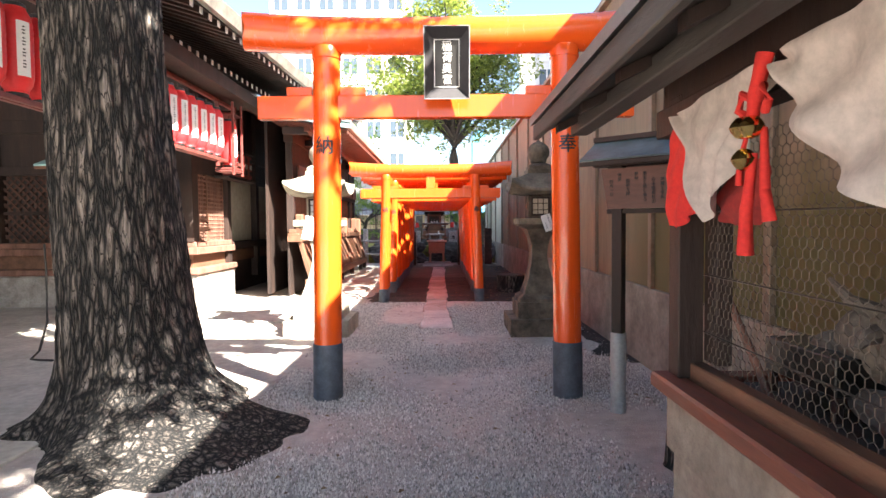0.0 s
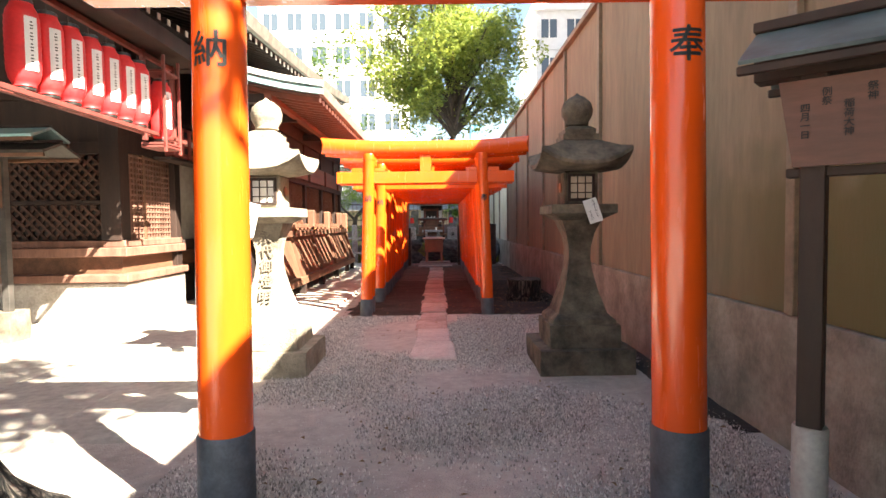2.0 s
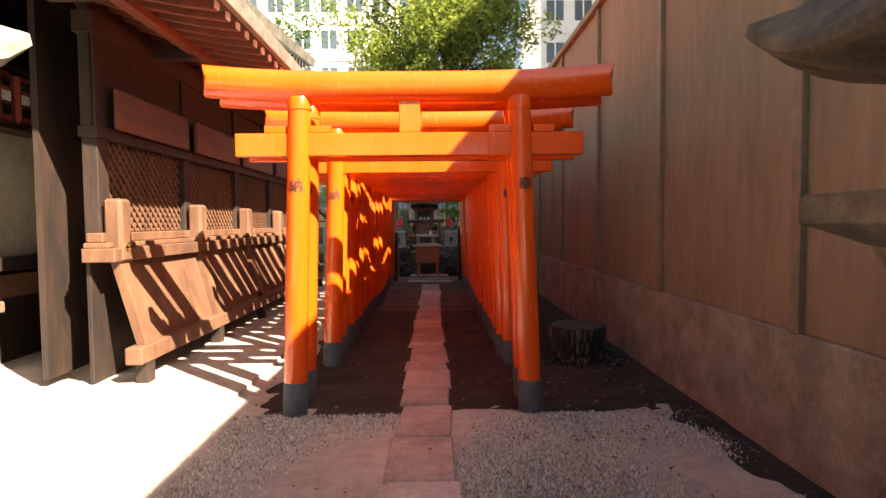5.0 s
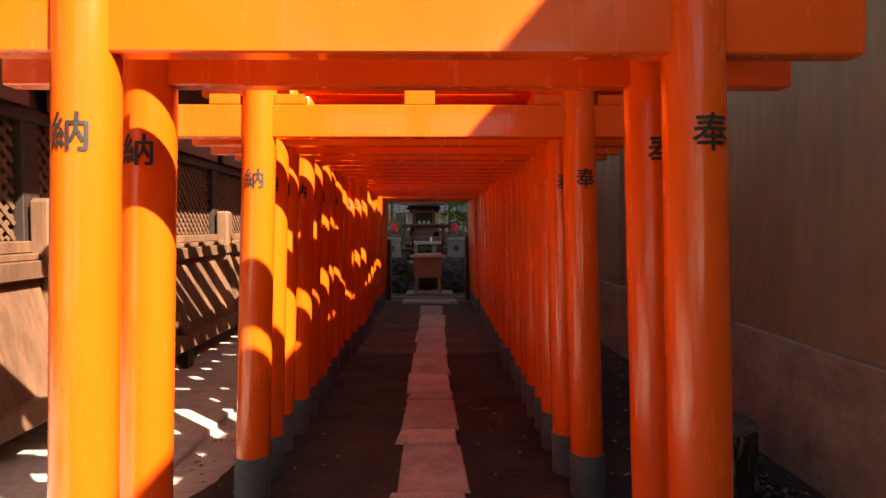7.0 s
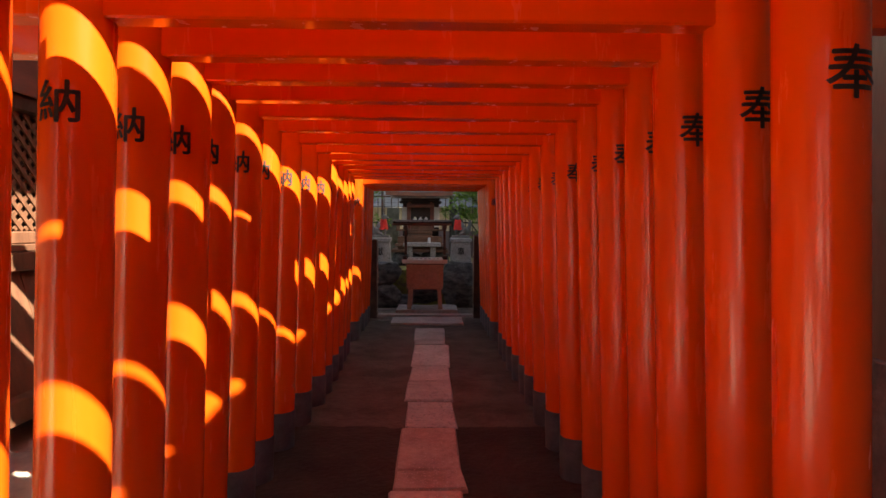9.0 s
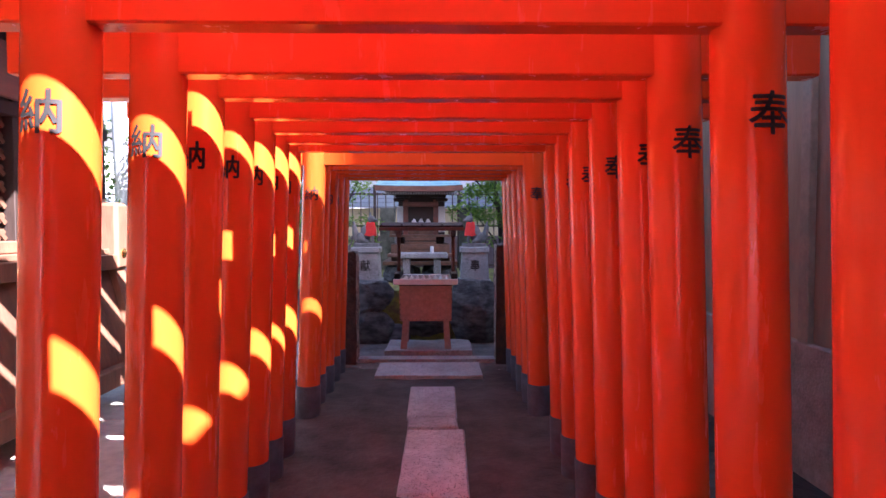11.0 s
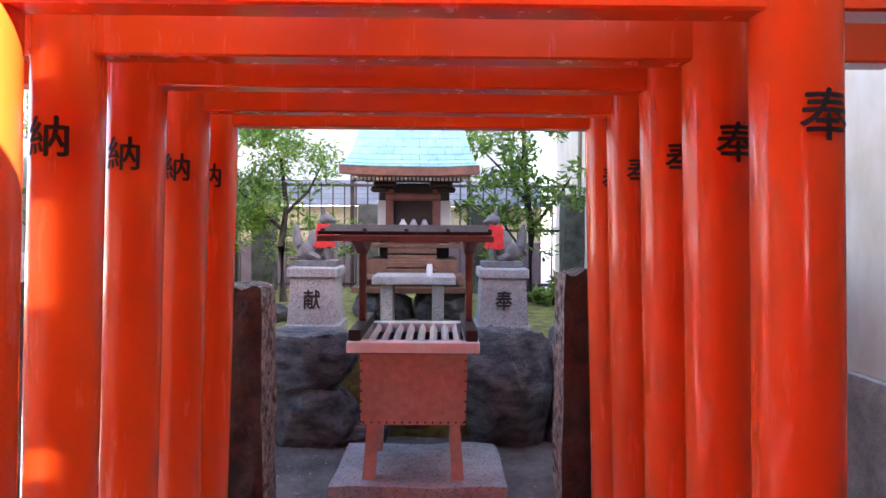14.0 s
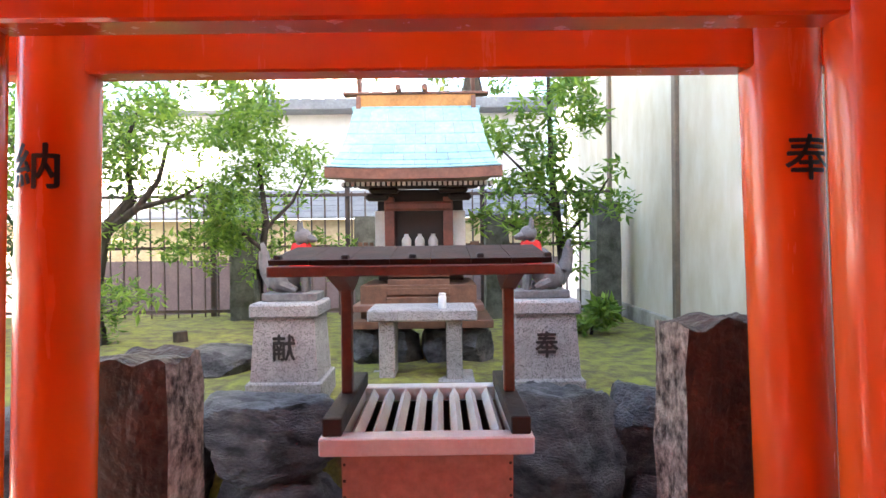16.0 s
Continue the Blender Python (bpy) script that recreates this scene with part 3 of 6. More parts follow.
SLAB_EDGES = [(5.78, 6.62, 0.27), (6.64, 7.45, 0.22), (7.47, 8.15, 0.21), (8.17, 8.85, 0.20), (8.87, 9.35, 0.21), (9.37, 9.98, 0.23), (10.0, 10.30, 0.22),
              (10.32, 11.05, 0.22), (11.07, 11.33, 0.22), (11.35, 12.05, 0.22), (12.07, 12.30, 0.205), (12.32, 12.95, 0.21), (12.97, 13.2, 0.2),
              (13.22, 13.95, 0.21), (13.97, 14.6, 0.2), (14.62, 15.2, 0.2), (15.22, 15.8, 0.205), (15.82, 16.9, 0.22), (16.92, 17.15, 0.2), (17.17, 18.08, 0.215)]
path = empty("stone_path", "pink granite stepping slabs laid end to end down the tunnel", "path", kind="structure")
rng = random.Random(5)
for y0, y1, w in SLAB_EDGES:
    c = 2.09 + rng.uniform(-0.015, 0.015) - (0.02 if y0 > 11 else 0)
    o = lambda: rng.uniform(-0.018, 0.018)
    top = 0.032 + rng.uniform(-0.008, 0.008)
    lo = [(c - w + o(), y0 + o() * 0.5), (c + w + o(), y0 + o() * 0.5), (c + w + o(), y1), (c - w + o(), y1)]
    if y0 < 6:
        lo = [(1.91, y0), (2.37, y0 - 0.02), (2.375, y0 + 0.12), (2.35, y1), (1.90, y1), (1.86, y0 + 0.14)]
    bm = nb()
    loft(bm, [[(x, y, -0.05) for x, y in lo], [(x, y, top - 0.016) for x, y in lo], [(c + (x - c) * 0.94, (y0 + y1) / 2 + (y - (y0 + y1) / 2) * 0.955, top) for x, y in lo]])
    part("slab", bm, M_SLAB_PALE if y0 < 7.4 else M_SLAB if y0 < 13.9 else M_SLAB_GREY, path)
def sheet(name, x0, x1, y0, y1, z, amp, mat, label, nx=60, ny=110, edge=0.12):
    bm = nb()
    rows = []
    for j in range(ny + 1):
        row = []
        for i in range(nx + 1):
            u, v = i / nx, j / ny
            x, y = x0 + (x1 - x0) * u, y0 + (y1 - y0) * v
            f = min(1.0, min(u, 1 - u) * (x1 - x0) / edge, min(v, 1 - v) * (y1 - y0) / edge)
            wx = edge * 1.6 * noise.noise((x * 2, y * 2, 7)) * (1 - f)
            row.append(bm.verts.new((x + wx, y + wx, -0.03 + f * (z + 0.03) + f * amp * noise.noise((x * 3, y * 3, 1)) + f * amp * 0.5 * noise.noise((x * 11, y * 11, 4)))))
        rows.append(row)
    for a, b in zip(rows, rows[1:]):
        for i in range(nx):
            bm.faces.new((a[i], a[i + 1], b[i + 1], b[i]))
    return tagged(part(name, bm, mat, smooth=True), label, "ground", kind="structure")
M_SHRINE_SOIL = material("grey_gritty_soil", (0.23, 0.205, 0.185), (0.085, 0.073, 0.063), 3, 0.95, bump=0.8, bump_scale=35, speck=((0.3, 0.28, 0.26), 55, 0.9))
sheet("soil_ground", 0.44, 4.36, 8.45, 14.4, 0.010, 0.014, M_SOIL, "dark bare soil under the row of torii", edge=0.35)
sheet("dry_soil_ground", 0.44, 4.36, 13.5, 19.35, 0.014, 0.014, material("dry_brown_soil", (0.105, 0.085, 0.072), (0.042, 0.033, 0.028), 2.6, 0.95, bump=0.9, bump_scale=30), "brown dry soil under the last torii", edge=0.6)
sheet("wall_foot_soil", 3.80, 4.9, 3.2, 19.2, 0.014, 0.012, M_SOIL, "dark soil and litter along the wall foot", edge=0.45)
sheet("shrine_soil", 0.7, 4.4, 18.7, 20.6, 0.034, 0.006, M_SHRINE_SOIL, "dark grey damp soil and grit round the offering box", edge=0.3)
pave = empty("paved_strip", "pale stone paved strip along the hall", "pavement", kind="structure")
for i in range(12):
    y0 = 6.3 + i * 1.2
    part("paving_stone", box(nb(), (-1.25, y0 + 0.004, -0.05), (0.42, y0 + 1.196, 0.045), 0.008), M_PAVE, pave)
yard = empty("paved_yard", "pale stone paved yard before the hall", "pavement", kind="structure")
for i in range(6):
    for j in range(9):
        x0, y0 = -7.2 + i * 1.1, -4.2 + j * 1.5 + (0.5 if i % 2 else 0)
        if x0 < -1.5:
            part("paving_stone", box(nb(), (x0 + 0.004, y0 + 0.004, -0.05), (x0 + 1.096, y0 + 1.496, 0.02), 0.006), M_PAVE, yard)
yard_sheet = sheet("sand_patch", -1.6, 0.3, 3.6, 8.2, 0.016, 0.008, M_PAVE, "pale dusty sand in the sun beside the hall", 30, 50)
# scattered gravel stones and leaf litter beside the path
rng = random.Random(11)
vs, fs = [], []
for _ in range(170000):
    x, y = rng.uniform(0.6, 4.3), rng.uniform(0.2, 8.7)
    if noise.noise((x * 0.9, y * 0.9, 2)) + 0.25 * (1 if (2.45 < x < 3.3 and y > 3.5) else 0) < rng.uniform(-0.30, 0.42):
        continue
    s = rng.uniform(0.003, 0.0075) + 0.009 * rng.random() ** 4
    k = len(vs)
    a = rng.uniform(0, 6.28)
    for t in range(3):
        vs.append((x + s * math.cos(a + 2.1 * t), y + s * math.sin(a + 2.1 * t), 0.0))
    vs.append((x + s * 0.4 * math.cos(a), y + s * 0.4 * math.sin(a), 0.012 + s * 0.75))
    fs += [(k, k + 1, k + 3), (k + 1, k + 2, k + 3), (k + 2, k, k + 3)]
M_STONES = bpy.data.materials.new("loose_gravel")
M_STONES.use_nodes = True
sn, sl = M_STONES.node_tree.nodes, M_STONES.node_tree.links
sg, sc_ = sn.new("ShaderNodeNewGeometry"), sn.new("ShaderNodeValToRGB")
sc_.color_ramp.elements[0].color, sc_.color_ramp.elements[1].color = (0.22, 0.195, 0.18, 1), (0.84, 0.77, 0.71, 1)
sl.new(sg.outputs["Random Per Island"], sc_.inputs[0])
sl.new(sc_.outputs[0], sn["Principled BSDF"].inputs["Base Color"])
sn["Principled BSDF"].inputs["Roughness"].default_value = 0.9
tagged(mesh_part("loose_gravel", vs, fs, M_STONES), "loose grey gravel stones scattered on the sandy ground", "gravel", kind="stuff")
vs, fs = [], []
for _ in range(900):
    x, y = (rng.uniform(0.45, 1.0), rng.uniform(8.2, 19)) if rng.random() < 0.3 else ((rng.uniform(3.1, 4.3), rng.uniform(8, 19)) if rng.random() < 0.6 else (rng.uniform(1.1, 4.3), rng.uniform(0, 12)))
    s, a = rng.uniform(0.012, 0.03), rng.uniform(0, 6.28)
    k = len(vs)
    c, d = s * math.cos(a), s * math.sin(a)
    vs += [(x - c, y - d, 0.028), (x + d * 0.5, y - c * 0.5, 0.034), (x + c, y + d, 0.03), (x - d * 0.5, y + c * 0.5, 0.04)]
    fs.append((k, k + 1, k + 2, k + 3))
tagged(mesh_part("leaf_litter", vs, fs, material("dry_leaf", (0.30, 0.19, 0.09), (0.15, 0.09, 0.05), 30, 0.9, bump=0)), "dry brown fallen leaves on the soil", "leaves", kind="stuff")


# ---- stone lanterns ----
def square_ring(hw, z, n=4, flare=0.0):
    """A square ring with its corners lifted by flare."""
    pts = []
    for k in range(4):
        a, b = [(-1, -1), (1, -1), (1, 1), (-1, 1)][k], [(1, -1), (1, 1), (-1, 1), (-1, -1)][k]
        for i in range(n):
            u = i / n
            x, y = a[0] + (b[0] - a[0]) * u, a[1] + (b[1] - a[1]) * u
            pts.append((hw * x, hw * y, z + flare * (abs(2 * u - 1) ** 2.5)))
    return pts
def stone_lantern(label, mat, chars):
    g = empty("stone_lantern", label, "stone lantern", "pair of stone lanterns")
    part("lower_plinth", rough_block((-0.445, -0.445, -0.03), (0.445, 0.445, 0.235), 5, 0.012, 1), mat, g)
    part("upper_plinth", rough_block((-0.335, -0.335, 0.236), (0.335, 0.335, 0.455), 5, 0.01, 2), mat, g)
    bm = nb()
    loft(bm, [square_ring(h, z, 4) for h, z in ((0.305, 0.456), (0.30, 0.50), (0.255, 0.535), (0.245, 0.55))])
    part("foot", bm, mat, g, smooth=True, angle=30)
    bm = nb()
    prof = ((0.235, 0.551), (0.222, 0.60), (0.165, 0.77), (0.122, 0.95), (0.105, 1.08), (0.110, 1.20), (0.138, 1.33), (0.18, 1.43), (0.19, 1.46))
    loft(bm, [square_ring(h, z, 4) for h, z in prof])
    part("shaft", bm, mat, g, smooth=True, angle=30)
    bm = nb()
    loft(bm, [square_ring(h, z, 4) for h, z in ((0.19, 1.461), (0.295, 1.515), (0.315, 1.525), (0.315, 1.60), (0.305, 1.61))])
    part("platform", bm, mat, g, smooth=True, angle=30)
    fire = part("fire_box", box(nb(), (-0.165, -0.165, 1.611), (0.165, 0.165, 1.93), 0.012), mat, g)
    bm = nb()
    for lo, hi in (((-0.13, -0.19, 1.645), (-0.105, -0.164, 1.905)), ((0.105, -0.19, 1.645), (0.13, -0.164, 1.905)), ((-0.105, -0.19, 1.645), (0.105, -0.164, 1.67)), ((-0.105, -0.19, 1.88), (0.105, -0.164, 1.905)),
                   ((-0.04, -0.18, 1.67), (-0.03, -0.168, 1.88)), ((0.035, -0.18, 1.67), (0.045, -0.168, 1.88)), ((-0.105, -0.178, 1.72), (0.105, -0.169, 1.73)), ((-0.105, -0.178, 1.81), (0.105, -0.169, 1.82))):
        box(bm, lo, hi, 0.002)
    part("window_frame", bm, M_WOOD_DARK, fire)
    part("window_paper", box(nb(), (-0.105, -0.1685, 1.67), (0.105, -0.1655, 1.88)), M_PAPER if chars else M_CREAM, fire)
    for s in (-1, 1):
        # black disc painted as the darkness inside a round opening
        part("opening_shade_disc", turned(nb(), ((0.052, 0), (0.052, 0.006), (0.03, 0.008)), 20), M_BLACK, fire).matrix_basis = pose(s * 0.1655, 0, 1.78, 0, s * 90, 0)
    bm = nb()
    loft(bm, [square_ring(h, z, 8, f) for h, z, f in ((0.17, 1.931, 0), (0.27, 1.935, 0.03), (0.405, 1.955, 0.125), (0.425, 1.975, 0.135), (0.42, 2.01, 0.135), (0.33, 2.09, 0.07), (0.23, 2.18, 0.025), (0.165, 2.235, 0.0))])
    part("roof", bm, mat, g, smooth=True, angle=35)
    bm = nb()
    loft(bm, [square_ring(h, z, 4) for h, z in ((0.17, 2.236), (0.172, 2.29), (0.15, 2.296), (0.152, 2.34), (0.105, 2.375))])
    part("neck", bm, mat, g, smooth=True, angle=30)
    part("jewel", turned(nb(), ((0.085, 2.376), (0.115, 2.40), (0.11, 2.425), (0.148, 2.49), (0.155, 2.55), (0.135, 2.615), (0.08, 2.665), (0.03, 2.69), (0.004, 2.715)), 28), mat, g, smooth=True, angle=50)
    if chars:
        for i, ch in enumerate(chars):
            z = 1.32 - 0.145 * i
            text_part("carved_character", ch, 0.135, material("carved_shadow", (0.20, 0.17, 0.13), bump=0) if i == 0 else bpy.data.materials["carved_shadow"], g, pose(0, -(0.134, 0.108, 0.112, 0.142, 0.192)[i] - 0.014, z, 90 + (13, 4, -8, -16, -20)[i]), 0.004)
    return g
lan_r = stone_lantern("weathered brown stone lantern, coloured dark as if shaded, with paper notice", M_LANTERN_STONE, "")
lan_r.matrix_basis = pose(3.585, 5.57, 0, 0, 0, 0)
paper = part("paper_notice", box(nb(), (-0.065, -0.002, -0.115), (0.065, 0.002, 0.115)), M_PAPER, lan_r, "white paper notice tied on askew")
paper.matrix_basis = pose(0.07, -0.335, 1.545, -6, -17, 0)
for i, (s, x) in enumerate((("のぼらないで", 0.028), ("下さい", -0.028))):
    for j, ch in enumerate(s):
        text_part("notice_character", ch, 0.027, M_INK, paper, pose(x, -0.0035, (0.085 if i == 0 else -0.01) - 0.03 * j, 90), 0.0005)
# paler copy of the lantern stone, the sun's brightness put into its colour
lan_l = stone_lantern("stone lantern coloured pale as if sunlit, carved characters on its shaft", material("granite_sun_lightened", (0.38, 0.335, 0.26), (0.20, 0.17, 0.125), 4.5, 0.9, bump=0.5, bump_scale=60, speck=((0.2, 0.17, 0.13), 110, 0.92)), "永代御燈明")
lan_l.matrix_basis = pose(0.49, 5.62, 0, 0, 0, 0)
p2 = part("paper_notice", box(nb(), (-0.075, -0.002, -0.16), (0.075, 0.002, 0.16)), M_PAPER, lan_l, "white paper notice tied on askew")
p2.matrix_basis = pose(-0.09, -0.335, 1.50, -6, 12, 0)


# ---- notice board ----
M_COPPER_DARK = material("dark_blue_green_copper", (0.13, 0.19, 0.205), (0.065, 0.095, 0.105), 4, 0.45, bump=0.1)
nbd = empty("notice_board", "brown wooden notice board with a small dark copper roof", "notice board")
NBM = pose(3.63, 2.03, 0, 0, 0, math.degrees(math.atan2(-0.38, 0.43)))
nbd.matrix_basis = NBM
for x in (0, 0.575):
    pst = part("post", box(nb(), (x - 0.042, -0.042, 0.5), (x + 0.042, 0.042, 1.98), 0.005), M_WOOD_DARK, nbd)
    part("pipe_sleeve", turned(nb(), ((0.062, -0.02), (0.062, 0.64), (0.057, 0.65), (0.05, 0.65)), 24, (x, 0)), M_PIPE, nbd, "grey plastic pipe round the post foot", smooth=True)
plank_box("cross_rail", (-0.09, -0.03, 1.60), (0.64, 0.03, 1.635), M_WOOD_DARK, nbd)
bm = nb()
loft(bm, [[(-0.105, -0.075 - 0.02, 1.95), (-0.06, -0.075, 1.637), (0.610, -0.075, 1.637), (0.632, -0.095, 1.95)], [(-0.105, -0.07, 1.95), (-0.06, -0.045, 1.637), (0.610, -0.045, 1.637), (0.632, -0.07, 1.95)]])
board = part("board", bm, M_BOARD, nbd)
COLS = ["稲荷奥宮", "昭和六十三年鎮座", "伏見稲荷大社より", "神璽を奉斎", "白米稲荷社の", "奥宮と称し奉る", "祭神", "稲荷大神", "例祭", "四月一日"]
for i, s in enumerate(COLS):
    x = 0.575 - 0.066 * i
    for j, ch in enumerate(s):
        sz = 0.040 if i == 0 else 0.033
        text_part("notice_character", ch, sz, M_INK, board, pose(x, -0.094 + 0.0016 * (sz + 0.8 * j), 1.895 - (0.05 if i in (3, 4, 7, 9) else 0.0) - sz * 0.98 * j, 90 - 3), 0.0006)
for s in (-1, 1):
    bm = nb()
    loft(bm, [[(x, s * 0.27, 2.0), (x, s * 0.0, 2.16), (x, s * 0.0, 2.175), (x, s * 0.28, 2.012)] for x in (-0.20, 0.735)])
    part("roof_sheet", bm, M_COPPER_DARK, nbd)
    plank_box("eave_board", (-0.21, s * 0.25 - 0.012, 1.965), (0.745, s * 0.25 + 0.012, 1.998), M_WOOD_DARK, nbd)
plank_box("ridge_board", (-0.21, -0.022, 2.176), (0.745, 0.022, 2.215), M_WOOD_DARK, nbd)
plank_box("roof_beam", (-0.20, -0.05, 1.975), (0.72, 0.05, 2.06), M_WOOD_DARK, nbd)

stump = empty("tree_stump", "short dark rough tree stump beside the notice board", "stump")
bm = nb()
loft(bm, [[((0.19 + 0.03 * noise.noise((math.cos(a) * 2, math.sin(a) * 2, z * 3))) * k * math.cos(a), (0.19 + 0.03 * noise.noise((math.cos(a) * 2, math.sin(a) * 2, z * 3))) * k * math.sin(a), z) for a in (2 * math.pi * i / 28 for i in range(28))] for z, k in ((-0.03, 1.25), (0.08, 1.05), (0.3, 0.95), (0.62, 1.0), (0.63, 0.9))])
part("trunk", bm, M_BARK, stump, smooth=True)
stump.matrix_basis = pose(3.82, 1.0, -0.06)


# ---- cage house with the stone ox ----
cage = empty("cage_house", "small roofed timber house with chicken wire over a plinth", "shrine house")
CX, Y0, Y1 = 3.12, -4.2, -0.24
plank_box("foundation", (CX + 0.02, Y0, -0.05), (4.3, Y1 - 0.02, 0.62), M_DADO, cage, 0.01, "dusty concrete foundation")
plank_box("plinth_board", (CX, Y0, 0.622), (4.3, Y1, 0.86), M_DADO, cage, 0.008)
plank_box("sill_rail", (CX - 0.055, Y0, 0.862), (CX + 0.05, Y1 + 0.03, 0.925), M_REDRAIL, cage, 0.01, "red-brown worn sill rail")
plank_box("inner_rail", (CX + 0.052, Y0, 0.862), (CX + 0.11, Y1 + 0.02, 0.985), M_WOOD_MID, cage)
plank_box("end_rail", (CX + 0.055, Y1 - 0.05, 0.862), (4.3, Y1 + 0.03, 0.92), M_REDRAIL, cage)
for y in (Y1 - 0.05, -1.5, -2.8, -4.1):
    plank_box("post", (CX + 0.005, y - 0.05, 0.926), (CX + 0.10, y + 0.045, 2.0), M_WOOD_DARK, cage)
    plank_box("back_post", (4.2, y - 0.05, 0.87), (4.3, y + 0.045, 2.0), M_WOOD_MID, cage)
plank_box("inner_post", (CX + 0.12, Y1 - 0.16, 0.985), (CX + 0.18, Y1 - 0.06, 1.9), M_WOOD_DARK, cage)
plank_box("top_plate", (CX - 0.01, Y0, 1.86), (CX + 0.10, Y1 + 0.1, 1.97), M_WOOD_DARK, cage)
plank_box("frieze_board", (CX + 0.01, Y0, 1.972), (CX + 0.07, Y1 + 0.08, 2.14), M_WOOD_DARK, cage)
plank_box("floor", (CX + 0.12, Y0 + 0.02, 0.861), (4.19, Y1 - 0.06, 0.90), M_GREYTIMBER, cage)
bm = nb()
loft(bm, [[(2.72, y, 1.955), (3.85, y, 2.50), (3.85, y, 2.56), (2.70, y, 2.01)] for y in (-4.3, 0.26)])
part("roof_deck", bm, M_GREYTIMBER, cage)
bm = nb()
loft(bm, [[(2.66, y, 1.995), (3.85, y, 2.565), (3.85, y, 2.60), (2.66, y, 2.035)] for y in (-4.35, 0.30)])
part("roof_sheet", bm, material("dark_grey_sheet_roof", (0.11, 0.107, 0.10), (0.07, 0.068, 0.064), 4, 0.5, bump=0.1), cage)
bm = nb()
loft(bm, [[(3.85, y, 2.45), (4.36, y, 2.2), (4.36, y, 2.26), (3.85, y, 2.56)] for y in (-4.3, 0.26)])
part("back_roof", bm, M_GREYTIMBER, cage)
plank_box("eave_fascia", (2.672, -4.3, 1.925), (2.70, 0.28, 1.995), M_GREYTIMBER, cage)
plank_box("eave_purlin", (2.84, -4.3, 1.935), (2.92, 0.22, 2.0), M_GREYTIMBER, cage)
for i in range(10):
    y = 0.1 - i * 0.45
    bm = nb()
    loft(bm, [[(2.75, yy, 1.93), (3.83, yy, 2.44), (3.83, yy, 2.49), (2.75, yy, 1.965)] for yy in (y - 0.025, y + 0.025)])
    part("rafter", bm, M_WOOD_DARK, cage)
# wire netting as one sheet of hexagons
vs, fs = [], []
W, H0 = 0.034, 0.030
def strand(a, b, r=0.0011):
    k = len(vs)
    d = Vector(b) - Vector(a)
    n = d.cross(Vector((1, 0, 0))).normalized() * r
    for p in (Vector(a), Vector(b)):
        vs.extend([p + n + Vector((r, 0, 0)), p - n + Vector((r, 0, 0)), p + Vector((-r, 0, 0))])
    fs.extend([(k, k + 1, k + 4, k + 3), (k + 1, k + 2, k + 5, k + 4), (k + 2, k, k + 3, k + 5)])
for j in range(28):
    for i in range(82):
        y, z = Y1 - 0.1 - i * W - (W / 2 if j % 2 else 0), 0.99 + j * H0
        if y < -2.9:
            continue
        x = CX + 0.115 + 0.006 * noise.noise((y * 4, z * 4, 0))
        strand((x, y, z), (x, y - W / 2, z + H0 * 0.32))
        strand((x, y - W / 2, z + H0 * 0.32), (x, y - W, z))
        strand((x, y, z), (x, y, z - H0 * 0.68))
for z in (1.1, 1.32, 1.56):
    strand((CX + 0.112, Y1 - 0.06, z), (CX + 0.112, -2.9, z - 0.03), 0.003)
mesh_part("chicken_wire", vs, fs, M_WIRE, cage, "rusty brown hexagonal chicken wire")
bm = nb()
for c, r in (((3.72, -1.55, 1.13), (0.30, 0.55, 0.27)), ((3.70, -1.12, 1.14), (0.26, 0.30, 0.28)), ((3.66, -0.90, 1.17), (0.17, 0.22, 0.19)), ((3.60, -0.74, 1.14), (0.115, 0.16, 0.125)), ((3.565, -0.60, 1.07), (0.085, 0.12, 0.085)),
             ((3.52, -1.00, 0.965), (0.10, 0.27, 0.07)), ((3.50, -1.60, 0.97), (0.13, 0.30, 0.08)), ((3.82, -0.86, 0.96), (0.09, 0.22, 0.065))):
    k = bmesh.ops.create_icosphere(bm, subdivisions=4, radius=1)
    for v in k["verts"]:
        v.co = Vector((c[0] + v.co.x * r[0], c[1] + v.co.y * r[1], c[2] + v.co.z * r[2])) + 0.012 * noise.noise_vector(v.co * 2.5 + Vector(c))
for d in (-1, 1):
    limb(bm, [(3.62 + d * 0.08, -0.80, 1.24), (3.62 + d * 0.15, -0.76, 1.28), (3.62 + d * 0.17, -0.70, 1.34)], 0.03, 0.008)
    limb(bm, [(3.62 + d * 0.09, -0.82, 1.19), (3.62 + d * 0.17, -0.85, 1.18), (3.62 + d * 0.21, -0.87, 1.15)], 0.035, 0.012)
ox = tagged(part("ox_statue", bm, material("brown_grey_stone", (0.20, 0.165, 0.135), (0.12, 0.10, 0.08), 5, 0.8, bump=0.4), smooth=True), "smooth grey-brown reclining stone ox statue behind the wire", "statue")
tray = empty("offering_tray", "dark low metal stand inside the caged house", "stand")
plank_box("tray_top", (3.42, -0.78, 0.98), (3.75, -0.40, 1.10), M_BLACK, tray)
for x, y in ((3.44, -0.76), (3.73, -0.76), (3.44, -0.42), (3.73, -0.42)):
    plank_box("leg", (x - 0.012, y - 0.012, 0.90), (x + 0.012, y + 0.012, 0.979), M_IRON, tray, 0)
ob = tagged(part("leaning_stick", cyl(nb(), (3.30, -0.35, 1.25), (3.34, -0.60, 0.90), 0.014), M_WOOD_PALE, None), "pale wooden stick leaning inside the wire", "stick")

